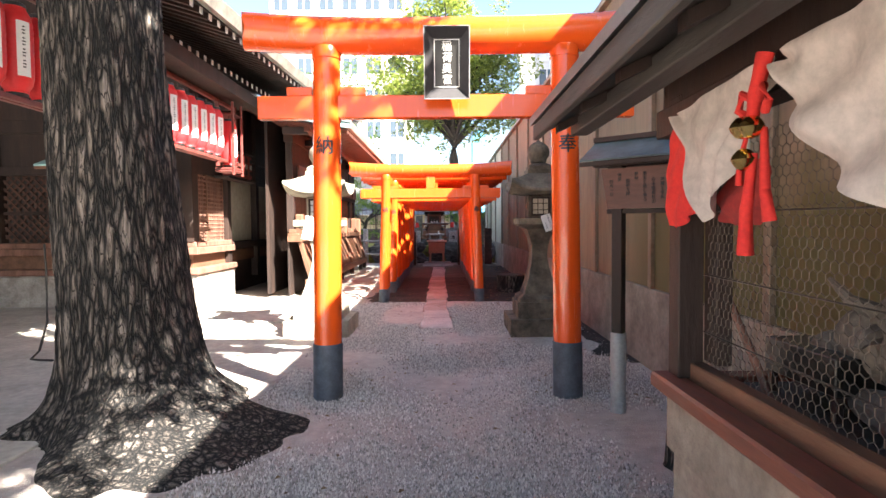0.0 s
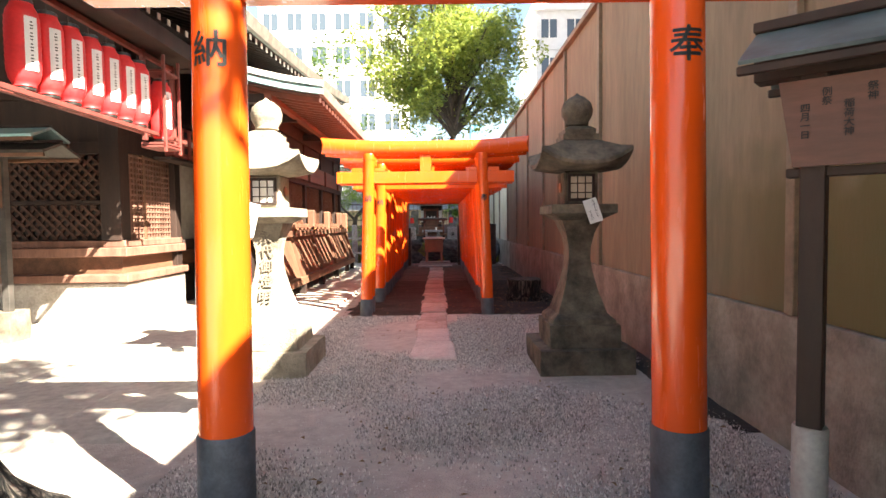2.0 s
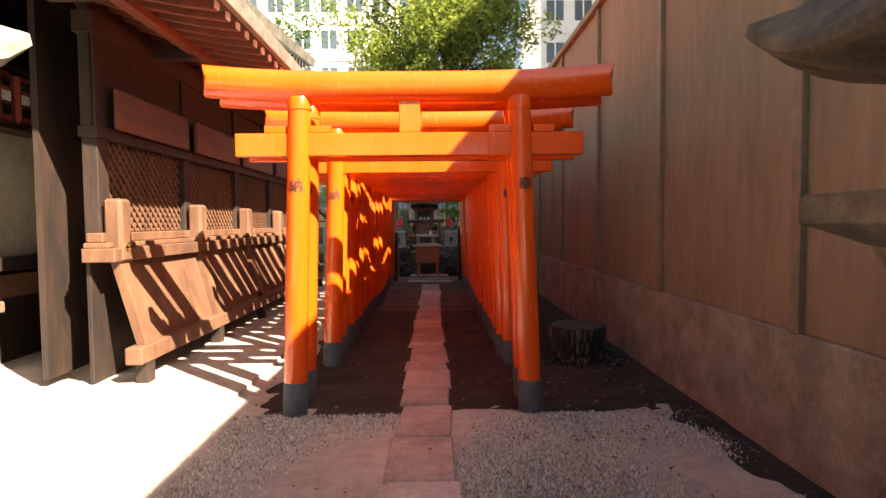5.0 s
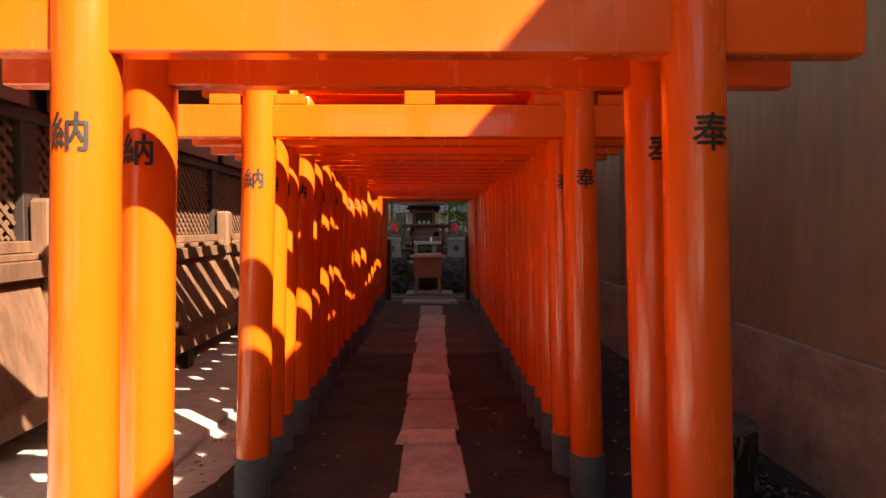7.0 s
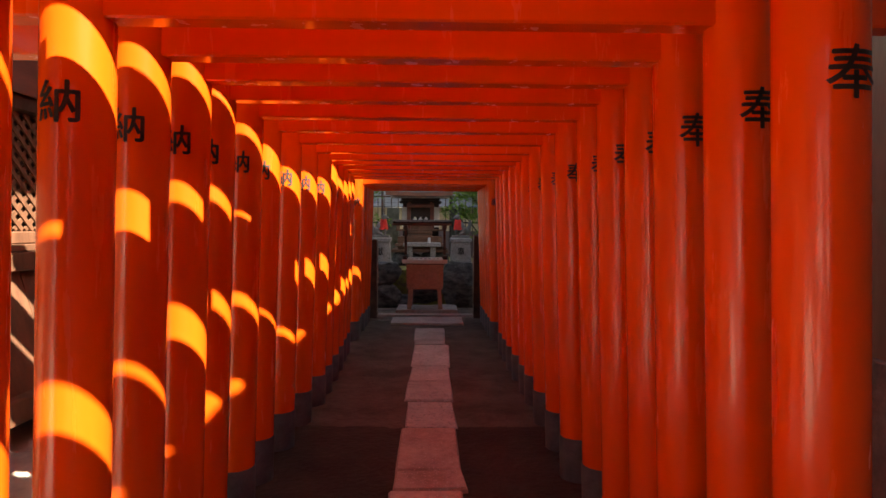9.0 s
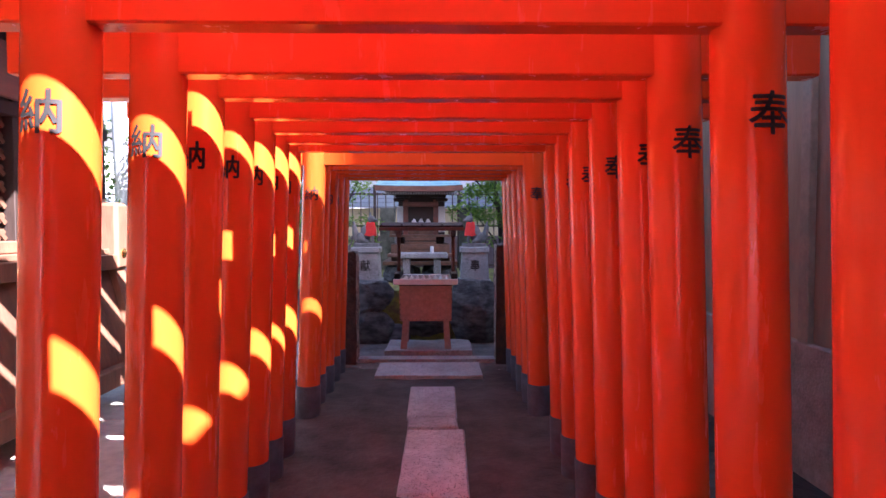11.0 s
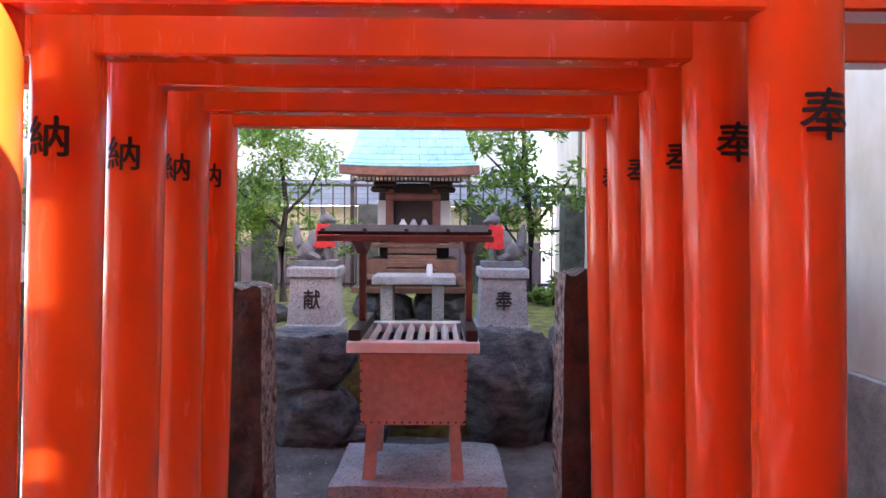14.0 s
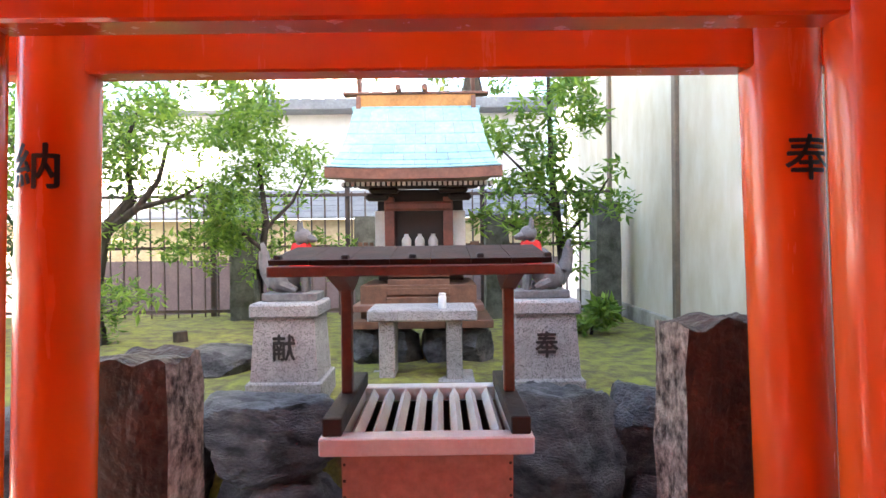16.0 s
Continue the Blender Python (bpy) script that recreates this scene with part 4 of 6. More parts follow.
# curtain swags: white cloth with red borders, gathered by a red cord with brass bells
def swag(name, outline, mat, fold, label, x=CX - 0.03):
    """A hanging cloth; outline gives (y, z top, z bottom) along its length."""
    vs, fs, nz, th = [], [], 14, 0.004
    fine = []
    for a, b in zip(outline, outline[1:]):
        for k in range(6):
            u = k / 6
            fine.append([p + (q - p) * u for p, q in zip(a, b)])
    fine.append(list(outline[-1]))
    for side in (0, 1):
        for i, (y, zt, zb) in enumerate(fine):
            for j in range(nz + 1):
                v = j / nz
                f = fold * math.sin(3.0 * v * 3.1 + i * 0.55) * v + 0.03 * noise.noise((y * 5, v * 2, 3)) + fold * 0.5 * noise.noise((y * 9, v * 6, 1))
                vs.append((x - 0.01 - f + side * th, y, zt + (zb - zt) * v))
    m = len(fine) * (nz + 1)
    for i in range(len(fine) - 1):
        for j in range(nz):
            k = i * (nz + 1) + j
            fs.append((k, k + 1, k + nz + 2, k + nz + 1))
            fs.append((m + k, m + k + nz + 1, m + k + nz + 2, m + k + 1))
    return tagged(mesh_part(name, vs, fs, mat, None, smooth=True), label, "curtain")
swag("curtain", [(-0.41, 1.915, 1.90), (-0.50, 1.92, 1.70), (-0.62, 1.93, 1.52), (-0.70, 1.935, 1.56), (-0.80, 1.94, 1.66), (-0.92, 1.945, 1.79), (-1.01, 1.945, 1.88)], M_WHITECLOTH, 0.02, "creased white cloth swag hung under the eave")
swag("curtain_border", [(-0.31, 1.84, 1.51), (-0.38, 1.90, 1.50), (-0.44, 1.89, 1.51), (-0.52, 1.72, 1.54), (-0.60, 1.58, 1.555)], M_REDCLOTH, 0.012, "bright red cloth border beside the white swag", CX - 0.015)
swag("curtain", [(-1.06, 1.945, 1.90), (-1.10, 1.95, 1.78), (-1.18, 1.955, 1.68), (-1.29, 1.96, 1.59), (-1.42, 1.965, 1.53), (-1.9, 1.97, 1.5), (-2.8, 1.97, 1.5)], M_WHITECLOTH, 0.03, "creased white cloth swag hung under the eave")
swag("curtain_border", [(-0.62, 1.62, 1.52), (-0.72, 1.68, 1.51), (-0.84, 1.70, 1.51), (-0.88, 1.70, 1.58)], material("dark_red_cloth", (0.33, 0.03, 0.025), (0.22, 0.02, 0.02), 9, 0.9, bump=0.1), 0.012, "dark red cloth behind the white swag", CX + 0.03)
bell = empty("bell_cord", "red cord and tassels with three round brass bells", "bell cord")
limb_pts = [(CX - 0.06, -1.015, 1.95), (CX - 0.075, -1.000, 1.85), (CX - 0.07, -0.975, 1.78)]
part("cord", limb(nb(), limb_pts, 0.022, 0.016, 10), M_REDCLOTH, bell, smooth=True)
for c in ((-0.955, 1.77), (-1.000, 1.765), (-0.965, 1.685)):
    b_ = part("bell", turned(nb(), ((0.003, -0.030), (0.017, -0.025), (0.028, -0.010), (0.031, -0.002), (0.033, 0), (0.031, 0.004), (0.028, 0.012), (0.017, 0.025), (0.005, 0.030)), 20), M_GOLD, bell, "polished round brass bell", smooth=True)
    b_.matrix_basis = pose(CX - 0.085, c[0], c[1])
for pts, r in (([(CX - 0.07, -0.955, 1.76), (CX - 0.075, -0.925, 1.68), (CX - 0.07, -0.915, 1.62)], 0.011), ([(CX - 0.07, -0.985, 1.70), (CX - 0.075, -0.960, 1.55), (CX - 0.07, -0.950, 1.43)], 0.022), ([(CX - 0.06, -1.015, 1.76), (CX - 0.07, -1.040, 1.6), (CX - 0.06, -1.045, 1.52)], 0.018)):
    part("tassel", limb(nb(), pts, r * 0.5, r, 10), M_REDCLOTH, bell, smooth=True)
for s in (-1, 1):
    part("knot_loop", limb(nb(), [(CX - 0.07, -0.995, 1.83), (CX - 0.08, -0.995 + s * 0.05, 1.86), (CX - 0.08, -0.995 + s * 0.07, 1.82), (CX - 0.07, -0.995 + s * 0.04, 1.80)], 0.012, 0.012, 8), M_REDCLOTH, bell, smooth=True)

# ---- old tree ----
tree = empty("old_tree", "large old tree with deeply furrowed bark and spreading roots", "tree")
bm = nb()
rings = []
SEG = 300
for i in range(161):
    z = -0.06 + 6.6 * (i / 160) ** 1.6
    ring = []
    zz = max(z, 0.0)
    cx, cy = -0.17 - 0.12 * z + 0.009 * z * z, 2.02 + 0.02 * z
    for k in range(SEG):
        a = 2 * math.pi * k / SEG
        flare = math.exp(-zz / 0.30)
        toe = math.exp(-zz / 0.13)
        root = (0.5 + 0.5 * math.cos(a * 5 + 0.9)) ** 2
        front = max(0.0, math.cos(a + 0.85)) ** 3
        right = max(0.0, math.cos(a - 0.10)) ** 4
        r = 0.455 - 0.010 * z + 0.05 * math.exp(-zz / 0.9) + flare * (0.15 + 0.15 * root + 0.26 * front + 0.10 * right) + toe * (0.10 + 0.48 * front + 0.10 * root)
        q = (math.cos(a) * 1.6, math.sin(a) * 1.6, z * 0.5)
        r *= 1 + 0.07 * noise.noise(q) + 0.10 * flare * noise.noise((math.cos(a) * 4, math.sin(a) * 4, z * 5))
        wob = 0.5 * noise.noise((math.cos(a) * 3, math.sin(a) * 3, z * 2.5))
        ridge = 0.55 - 1.9 * abs(noise.noise((math.cos(a) * 5.2 + wob, math.sin(a) * 5.2 + wob, z * 1.5))) ** 0.7 + 0.5 * noise.noise((math.cos(a) * 17, math.sin(a) * 17, z * 4.5))
        r += 0.022 * max(-1.2, ridge) * (1 - 0.4 * flare)
        ring.append((cx + r * math.cos(a), cy + r * math.sin(a), z + 0.03 * flare * noise.noise((a * 6, z, 1))))
    rings.append(ring)
loft(bm, rings)
part("trunk", bm, M_BARK, tree, smooth=True, angle=75)
bm = nb()
rr = random.Random(3)
clumps = []
# crown stands out of view; tips set to throw shade on trunk and yard
for i, (tx, ty, tz) in enumerate(((2.2, -1.7, 6.7), (3.2, -1.9, 6.8), (4.1, -2.2, 6.9), (2.4, -3.2, 6.8), (3.6, -3.4, 7.0), (4.6, -3.7, 7.0), (3.0, -4.8, 7.0), (1.4, -2.7, 6.9), (4.2, -5.0, 7.2), (1.9, -4.3, 7.2), (4.6, -3.1, 6.8), (5.0, -3.9, 6.9), (4.3, -3.0, 6.7), (3.6, -2.5, 6.5), (1.3, -1.0, 6.8), (0.8, -1.9, 6.8), (1.7, -1.7, 6.6), (0.2, -2.6, 6.8), (0.9, -3.4, 6.9), (0.2, -4.2, 7.0), (1.0, -4.6, 7.0), (-0.4, -3.4, 7.0), (1.9, -2.6, 6.8), (3.5, -0.3, 6.8), (-2.6, 0.6, 8.4), (-2.0, 3.4, 8.6), (-0.6, 1.6, 10.2))):
    st = Vector((-0.62, 2.1, 5.6 + 0.1 * i))
    mid = st.lerp(Vector((tx, ty, tz)), 0.5) + Vector((rr.uniform(-0.3, 0.3), rr.uniform(-0.3, 0.3), 0.5))
    limb(bm, [st, st.lerp(mid, 0.5) + Vector((0, 0, 0.2)), mid, Vector((tx, ty, tz))], 0.2, 0.04)
    for _ in range(7):
        clumps.append((Vector((tx, ty, tz)) + Vector((rr.gauss(0, 0.55), rr.gauss(0, 0.55), rr.gauss(0.2, 0.4))), rr.uniform(0.35, 0.7)))
part("limbs", bm, M_BARK_THIN, tree, smooth=True)
leaves("crown", clumps, 48000, 0.19, M_LEAF, tree, 4)

# ---- main hall on the yard ----
M_PLINTH = material("grey_plinth_stone", (0.42, 0.385, 0.345), (0.25, 0.22, 0.19), 4, 0.9, bump=0.5, bump_scale=40)
M_LATTICE = material("dark_lattice_timber", (0.085, 0.04, 0.026), (0.045, 0.021, 0.014), 6, 0.7, bump=0.2)
M_EAVE = material("weathered_copper_eave", (0.19, 0.175, 0.145), (0.10, 0.085, 0.07), 5, 0.55, bump=0.15)
hall = empty("main_hall", "dark timber shrine hall with white-tipped rafters and lattice doors", "shrine hall")
HY = 8.4
plank_box("stone_plinth", (-9.5, HY - 0.05, -0.05), (-2.48, 10.3, 0.62), M_PLINTH, hall, 0.03, "rough pale stone plinth")
plank_box("step_beam", (-9.5, HY - 0.12, 0.622), (-2.42, 10.3, 0.74), M_WOOD_PALE, hall, 0.012)
plank_box("floor_frame", (-9.5, HY + 0.1, 0.741), (-2.62, 14.9, 0.999), M_WOOD_MID, hall, 0)
plank_box("deck_beam", (-9.5, HY - 0.06, 1.0), (-2.46, 10.3, 1.14), M_WOOD_PALE, hall, 0.012)
plank_box("lattice_sill", (-9.5, HY + 0.02, 1.142), (-2.52, 10.3, 1.245), M_WOOD_PALE, hall, 0.01)
plank_box("back_wall", (-9.8, -6.0, -0.1), (-9.6, 15.0, 6.5), M_WOOD_DARK, hall)
# black sheet stands in for the unlit inside of the hall
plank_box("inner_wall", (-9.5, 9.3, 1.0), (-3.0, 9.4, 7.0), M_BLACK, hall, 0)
for x in (-8.3, -6.4, -4.5):
    plank_box("post", (x - 0.13, HY + 0.02, 1.246), (x + 0.13, HY + 0.24, 4.6), M_WOOD_DARK, hall)
plank_box("corner_post", (-2.86, HY + 0.0, 1.246), (-2.56, HY + 0.26, 4.6), M_WOOD_DARK, hall)
for y in (10.2, 12.13, 14.8):
    plank_box("post", (-2.78, y - 0.1, 0.3), (-2.53, y + 0.1, 4.6), M_WOOD_DARK, hall)
for z0, z1 in ((2.55, 2.72), (3.35, 3.6)):
    plank_box("cross_beam", (-9.5, HY + 0.05, z0), (-2.87, HY + 0.2, z1), M_WOOD_DARK, hall)
plank_box("cross_beam", (-2.72, HY + 0.27, 3.12), (-2.55, 14.9, 3.34), M_WOOD_DARK, hall)
def lattice(name, x, y0, y1, z0, z1, pitch, bar, mat, parent, diagonal=True):
    """Crossing bars in the plane x, as one part."""
    vs, fs = [], []
    def bar_(p, q, dx):
        d = (Vector(q) - Vector(p)).normalized()
        n = Vector((0, -d.z, d.y)) * bar / 2
        k = len(vs)
        for c in (Vector(p), Vector(q)):
            for o in (n, -n):
                vs.append((x + dx, c.y + o.y, c.z + o.z))
                vs.append((x + dx - 0.014, c.y + o.y, c.z + o.z))
        fs.extend([(k, k + 2, k + 6, k + 4), (k + 1, k + 5, k + 7, k + 3), (k, k + 4, k + 5, k + 1), (k + 2, k + 3, k + 7, k + 6)])
    h, w = z1 - z0, y1 - y0
    if diagonal:
        i = -h
        while i < w:
            for s in (0, 1):
                a, b = max(0, i), min(w, i + h)
                if b > a:
                    za, zb = a - i, b - i
                    if s == 0:
                        bar_((0, y0 + a, z0 + za), (0, y0 + b, z0 + zb), 0.0)
                    else:
                        bar_((0, y0 + a, z1 - za), (0, y0 + b, z1 - zb), 0.012)
            i += pitch
    else:
        n = int(w / pitch)
        for k in range(n + 1):
            bar_((0, y0 + k * w / n, z0), (0, y0 + k * w / n, z1), 0.0)
        n = int(h / pitch)
        for k in range(n + 1):
            bar_((0, y0, z0 + k * h / n), (0, y1, z0 + k * h / n), 0.012)
    return mesh_part(name, vs, fs, mat, parent)
for x0, x1 in ((-8.15, -6.55), (-6.25, -4.65), (-4.35, -2.9)):
    # black sheet gives the darkness behind the lattice
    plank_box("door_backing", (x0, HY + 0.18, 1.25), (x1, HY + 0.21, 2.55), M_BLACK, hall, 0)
    for z0, z1 in ((1.26, 1.78), (1.86, 2.54)):
        la = lattice("lattice", 0, x0, x1, z0, z1, 0.15, 0.04, M_LATTICE, hall)
        la.matrix_basis = Matrix(((0, 1, 0, 0), (-1, 0, 0, HY + 0.12), (0, 0, 1, 0), (0, 0, 0, 1)))
    plank_box("mid_rail", (x0, HY + 0.08, 1.79), (x1, HY + 0.16, 1.85), M_WOOD_DARK, hall)
bm = nb()
loft(bm, [[(x, y, z) for x, z in ((-9.5, 2.721), (-2.87, 2.721), (-2.87, 4.95), (-6.0, 7.45), (-9.5, 7.45))] for y in (HY + 0.1, HY + 0.14)])
part("gable_wall", bm, M_WOOD_DARK, hall)
# east side: small square lattice, then cream panels over a dark lower wall
plank_box("door_backing", (-2.70, HY + 0.27, 1.246), (-2.67, 10.09, 2.6), M_WOOD_MID, hall, 0)
lattice("lattice", -2.62, HY + 0.3, 9.15, 1.26, 2.55, 0.085, 0.03, M_WOOD_PALE, hall, False)
lattice("lattice", -2.62, 9.23, 10.05, 1.26, 2.55, 0.085, 0.03, M_WOOD_PALE, hall, False)
plank_box("door_stile", (-2.66, 9.151, 1.246), (-2.60, 9.229, 2.6), M_WOOD_MID, hall)
plank_box("upper_wall", (-2.70, HY + 0.27, 2.601), (-2.62, 14.9, 5.0), M_WOOD_DARK, hall, 0)
plank_box("lower_wall", (-2.80, 10.31, -0.05), (-2.70, 14.9, 1.05), M_WOOD_DARK, hall, 0)
plank_box("panel_sill", (-2.76, 10.31, 1.052), (-2.50, 14.9, 1.2), M_WOOD_DARK, hall, 0.01)
for y0, y1 in ((10.34, 11.99), (12.27, 14.66)):
    plank_box("white_panel", (-2.69, y0, 1.205), (-2.66, y1, 2.60), M_CREAM, hall, 0.002, "cream plaster panel")
# great roof: underside, rafters with white tips, fascia
def eave_z(y):
    return 4.02 + 0.045 * (y - 4) + 0.0042 * max(0.0, y - 8) ** 2
bm = nb()
ys = [-4 + 21.2 * i / 40 for i in range(41)]
loft(bm, [[(-0.55, y, eave_z(y) + 0.10), (-2.6, y, eave_z(y) + 0.75), (-6.0, y, eave_z(y) + 3.4), (-6.0, y, eave_z(y) + 3.6), (-2.6, y, eave_z(y) + 1.0), (-0.50, y, eave_z(y) + 0.24)] for y in ys])
part("great_roof", bm, M_ROOFTOP, hall)
bm = nb()
loft(bm, [[(-0.60, y, eave_z(y) + 0.092), (-2.6, y, eave_z(y) + 0.735), (-6.0, y, eave_z(y) + 3.38), (-6.0, y, eave_z(y) + 3.395), (-2.6, y, eave_z(y) + 0.746), (-0.60, y, eave_z(y) + 0.110)] for y in ys])
part("soffit", bm, M_WOOD_DARK, hall, "dark boarding under the eave")
bm = nb()
loft(bm, [[(-6.001, y, eave_z(y) + 3.38), (-9.9, y, eave_z(y) + 3.38), (-9.9, y, eave_z(y) + 3.6), (-6.001, y, eave_z(y) + 3.6)] for y in ys])
part("roof_crown", bm, M_ROOFTOP, hall)
bm = nb()
loft(bm, [[(-0.56, y, eave_z(y) + 0.10), (-0.50, y, eave_z(y) + 0.10), (-0.46, y, eave_z(y) + 0.27), (-0.52, y, eave_z(y) + 0.27)] for y in ys])
part("eave_edge", bm, M_EAVE, hall)
for i in range(78):
    y = -3.6 + i * 0.265
    z = eave_z(y)
    for nm, x1, dz in (("rafter", -0.62, 0.0), ("lower_rafter", -1.35, -0.10)):
        if nm == "lower_rafter" and y > 12:
            continue
        bm = nb()
        loft(bm, [[(x1, yy, z + 0.02 + dz), (-2.8, yy, z + 0.70 + dz), (-2.8, yy, z + 0.78 + dz), (x1, yy, z + 0.095 + dz)] for yy in (y - 0.035, y + 0.035)])
        part(nm, bm, M_WOOD_DARK, hall)
        part("rafter_tip", box(nb(), (x1, y - 0.036, z + 0.018 + dz), (x1 + 0.012, y + 0.036, z + 0.097 + dz)), M_WHITE, hall, "white-painted rafter end")
plank_box("eave_beam", (-1.5, -3.5, 3.78), (-1.3, 9.0, 4.0), M_WOOD_DARK, hall)
plank_box("bracket_beam", (-2.86, 8.8, 3.86), (-1.31, 9.0, 4.02), M_WOOD_DARK, hall)
plank_box("porch_beam", (-5.0, -3.5, 3.78), (-4.8, 8.5, 4.0), M_WOOD_DARK, hall)

# ---- paper lantern rack ----
M_REDFRAME = material("faded_red_frame_paint", (0.20, 0.045, 0.035), (0.12, 0.028, 0.023), 7, 0.55, bump=0.1)
rack = empty("lantern_rack", "red-brown timber rack hung from the hall eave for paper lanterns", "rack")
for z in (2.68, 3.72):
    plank_box("rail", (-1.76, 2.2, z), (-1.70, 8.42, z + 0.06), M_REDFRAME, rack)
plank_box("front_rail", (-1.60, 2.2, 2.66), (-1.55, 8.42, 2.71), M_REDFRAME, rack)
plank_box("roof_plank", (-1.86, 2.1, 3.80), (-1.50, 8.5, 3.83), M_WOOD_DARK, rack)
for y in (2.25, 4.95, 7.55, 8.38):
    plank_box("upright", (-1.75, y - 0.03, 2.60), (-1.69, y + 0.03, 3.80), M_REDFRAME, rack)
    part("hanger", cyl(nb(), (-1.7, y, 3.8), (-1.5, y, 4.0), 0.012, seg=8), M_IRON, rack)
def paper_lantern(label, mat, mark_mat):
    g = empty("paper_lantern", label, "paper lantern", "paper lanterns on the rack")
    prof = [(0.09, 0.03), (0.10, 0.035)]
    for i in range(25):
        u = i / 24
        r = 0.145 * (1 - (abs(2 * u - 1) ** 6) * 0.36) - (0.004 if i % 2 else 0.0)
        prof.append((r, 0.05 + 0.74 * u))
    prof += [(0.095, 0.80), (0.085, 0.805)]
    part("shade", turned(nb(), prof, 28), mat, g, smooth=True, angle=60)
    for z in (0.0, 0.80):
        part("cap", turned(nb(), ((0.085, z), (0.092, z + 0.004), (0.092, z + 0.035), (0.085, z + 0.04)), 20), M_BLACK, g)
    part("hook", cyl(nb(), (0, 0, 0.84), (0, 0, 0.92), 0.006, seg=6), M_IRON, g)
    if mark_mat:
        bm = nb()
        R = 0.147
        a0 = -0.85
        loft(bm, [[(R * math.cos(a0 + k * 0.11), R * math.sin(a0 + k * 0.11), z) for k in range(8)] for z in (0.17, 0.25, 0.35, 0.45, 0.55, 0.66)], cap=False, closed=False)
        part("name_strip", bm, mark_mat, g, "white strip with black writing", smooth=True)
        for k in range(4):
            bm = nb()
            z = 0.58 - 0.10 * k
            for dz, w in ((0.0, 0.1), (0.03, 0.07), (-0.028, 0.085)):
                a = -0.47
                loft(bm, [[((R + 0.002) * math.cos(a - w + 2 * w * t / 4), (R + 0.002) * math.sin(a - w + 2 * w * t / 4), z + dz + h) for t in range(5)] for h in (-0.006, 0.006)], cap=False, closed=False)
            part("writing", bm, M_INK, g)
    return g
pl = paper_lantern("tall red paper lantern with a white name strip", M_REDPAPER, M_PAPER)
pl.matrix_basis = pose(-1.64, 5.25, 2.72)
for i in range(1, 7):
    copy_thing(pl, pose(-1.64, 5.25 + 0.335 * i, 2.72))
for i in range(7):
    copy_thing(pl, pose(-1.64, 2.4 + 0.335 * i, 2.72))
copy_thing(pl, pose(-1.58, 7.72, 2.60))
for z in (2.50, 2.54, 3.5):
    plank_box("end_frame_rail", (-1.75, 7.5, z), (-1.42, 7.95, z + 0.03), M_REDFRAME, rack)
for y in (7.5, 7.92):
    plank_box("end_frame_stile", (-1.45, y, 2.44), (-1.41, y + 0.03, 3.72), M_REDFRAME, rack)
small = empty("small_lantern_rack", "row of small red lantern boxes with dark writing", "lantern rack")
for i in range(5):
    y = 9.5 + i * 0.28
    plank_box("lantern_box", (-2.42, y, 2.62), (-2.22, y + 0.22, 3.15), material("dull_red_paper", (0.33, 0.06, 0.045), (0.25, 0.04, 0.03), 6, 0.6, bump=0.05) if i == 0 else bpy.data.materials["dull_red_paper"], small, 0.03)
    for k in range(3):
        plank_box("writing", (-2.218, y + 0.05, 2.70 + 0.14 * k), (-2.214, y + 0.17, 2.80 + 0.14 * k), M_WHITE if k % 2 else M_INK, small, 0)
plank_box("rail", (-2.5, 9.3, 3.18), (-2.2, 11.0, 3.24), M_WOOD_DARK, small)
plank_box("rail", (-2.5, 9.3, 2.55), (-2.2, 11.0, 2.60), M_WOOD_DARK, small)

lsign = empty("roofed_sign", "weathered wooden sign with stacked copper roofs on stone", "sign")
lsign.matrix_basis = pose(-3.26, 7.0, 0)
part("stone_foot", rough_block((-0.2, -0.16, -0.03), (0.16, 0.2, 0.40), 4, 0.012, 17, 6), M_LANTERN_STONE, lsign)
plank_box("post", (-0.045, 0.0, 0.38), (0.045, 0.09, 2.6), M_GREYTIMBER, lsign)
sb = plank_box("board", (-0.66, -0.03, 1.70), (0.02, -0.002, 2.27), M_WOOD_MID, lsign)
for i, ch in enumerate("稲荷社"):
    text_part("sign_character", ch, 0.12, M_INK, sb, pose(-0.13, -0.032, 2.14 - 0.15 * i, 90))
nt = plank_box("lower_board", (-0.66, -0.028, 0.69), (-0.19, -0.002, 1.62), M_REDRAIL, lsign)
for i in range(3):
    plank_box("writing", (-0.30, -0.031, 1.26 - 0.2 * i), (-0.22, -0.0285, 1.40 - 0.2 * i), M_WHITE, nt, 0)
for dx, z, hw, mat in ((0.03, 2.34, 0.76, M_GREYTIMBER), (-0.2, 2.53, 0.86, M_COPPER)):
    for s in (-1, 1):
        bm = nb()
        loft(bm, [[(dx + x, s * 0.34, z), (dx + x, 0, z + 0.13), (dx + x, 0, z + 0.16), (dx + x, s * 0.36, z + 0.03)] for x in (-hw, hw)])
        part("roof_sheet", bm, mat, lsign)
        plank_box("eave_board", (dx - hw, s * 0.33 - 0.015, z - 0.045), (dx + hw, s * 0.33 + 0.015, z - 0.001), M_WOOD_MID, lsign)
    plank_box("ridge", (dx - hw, -0.03, z + 0.161), (dx + hw, 0.03, z + 0.19), M_WOOD_DARK, lsign)

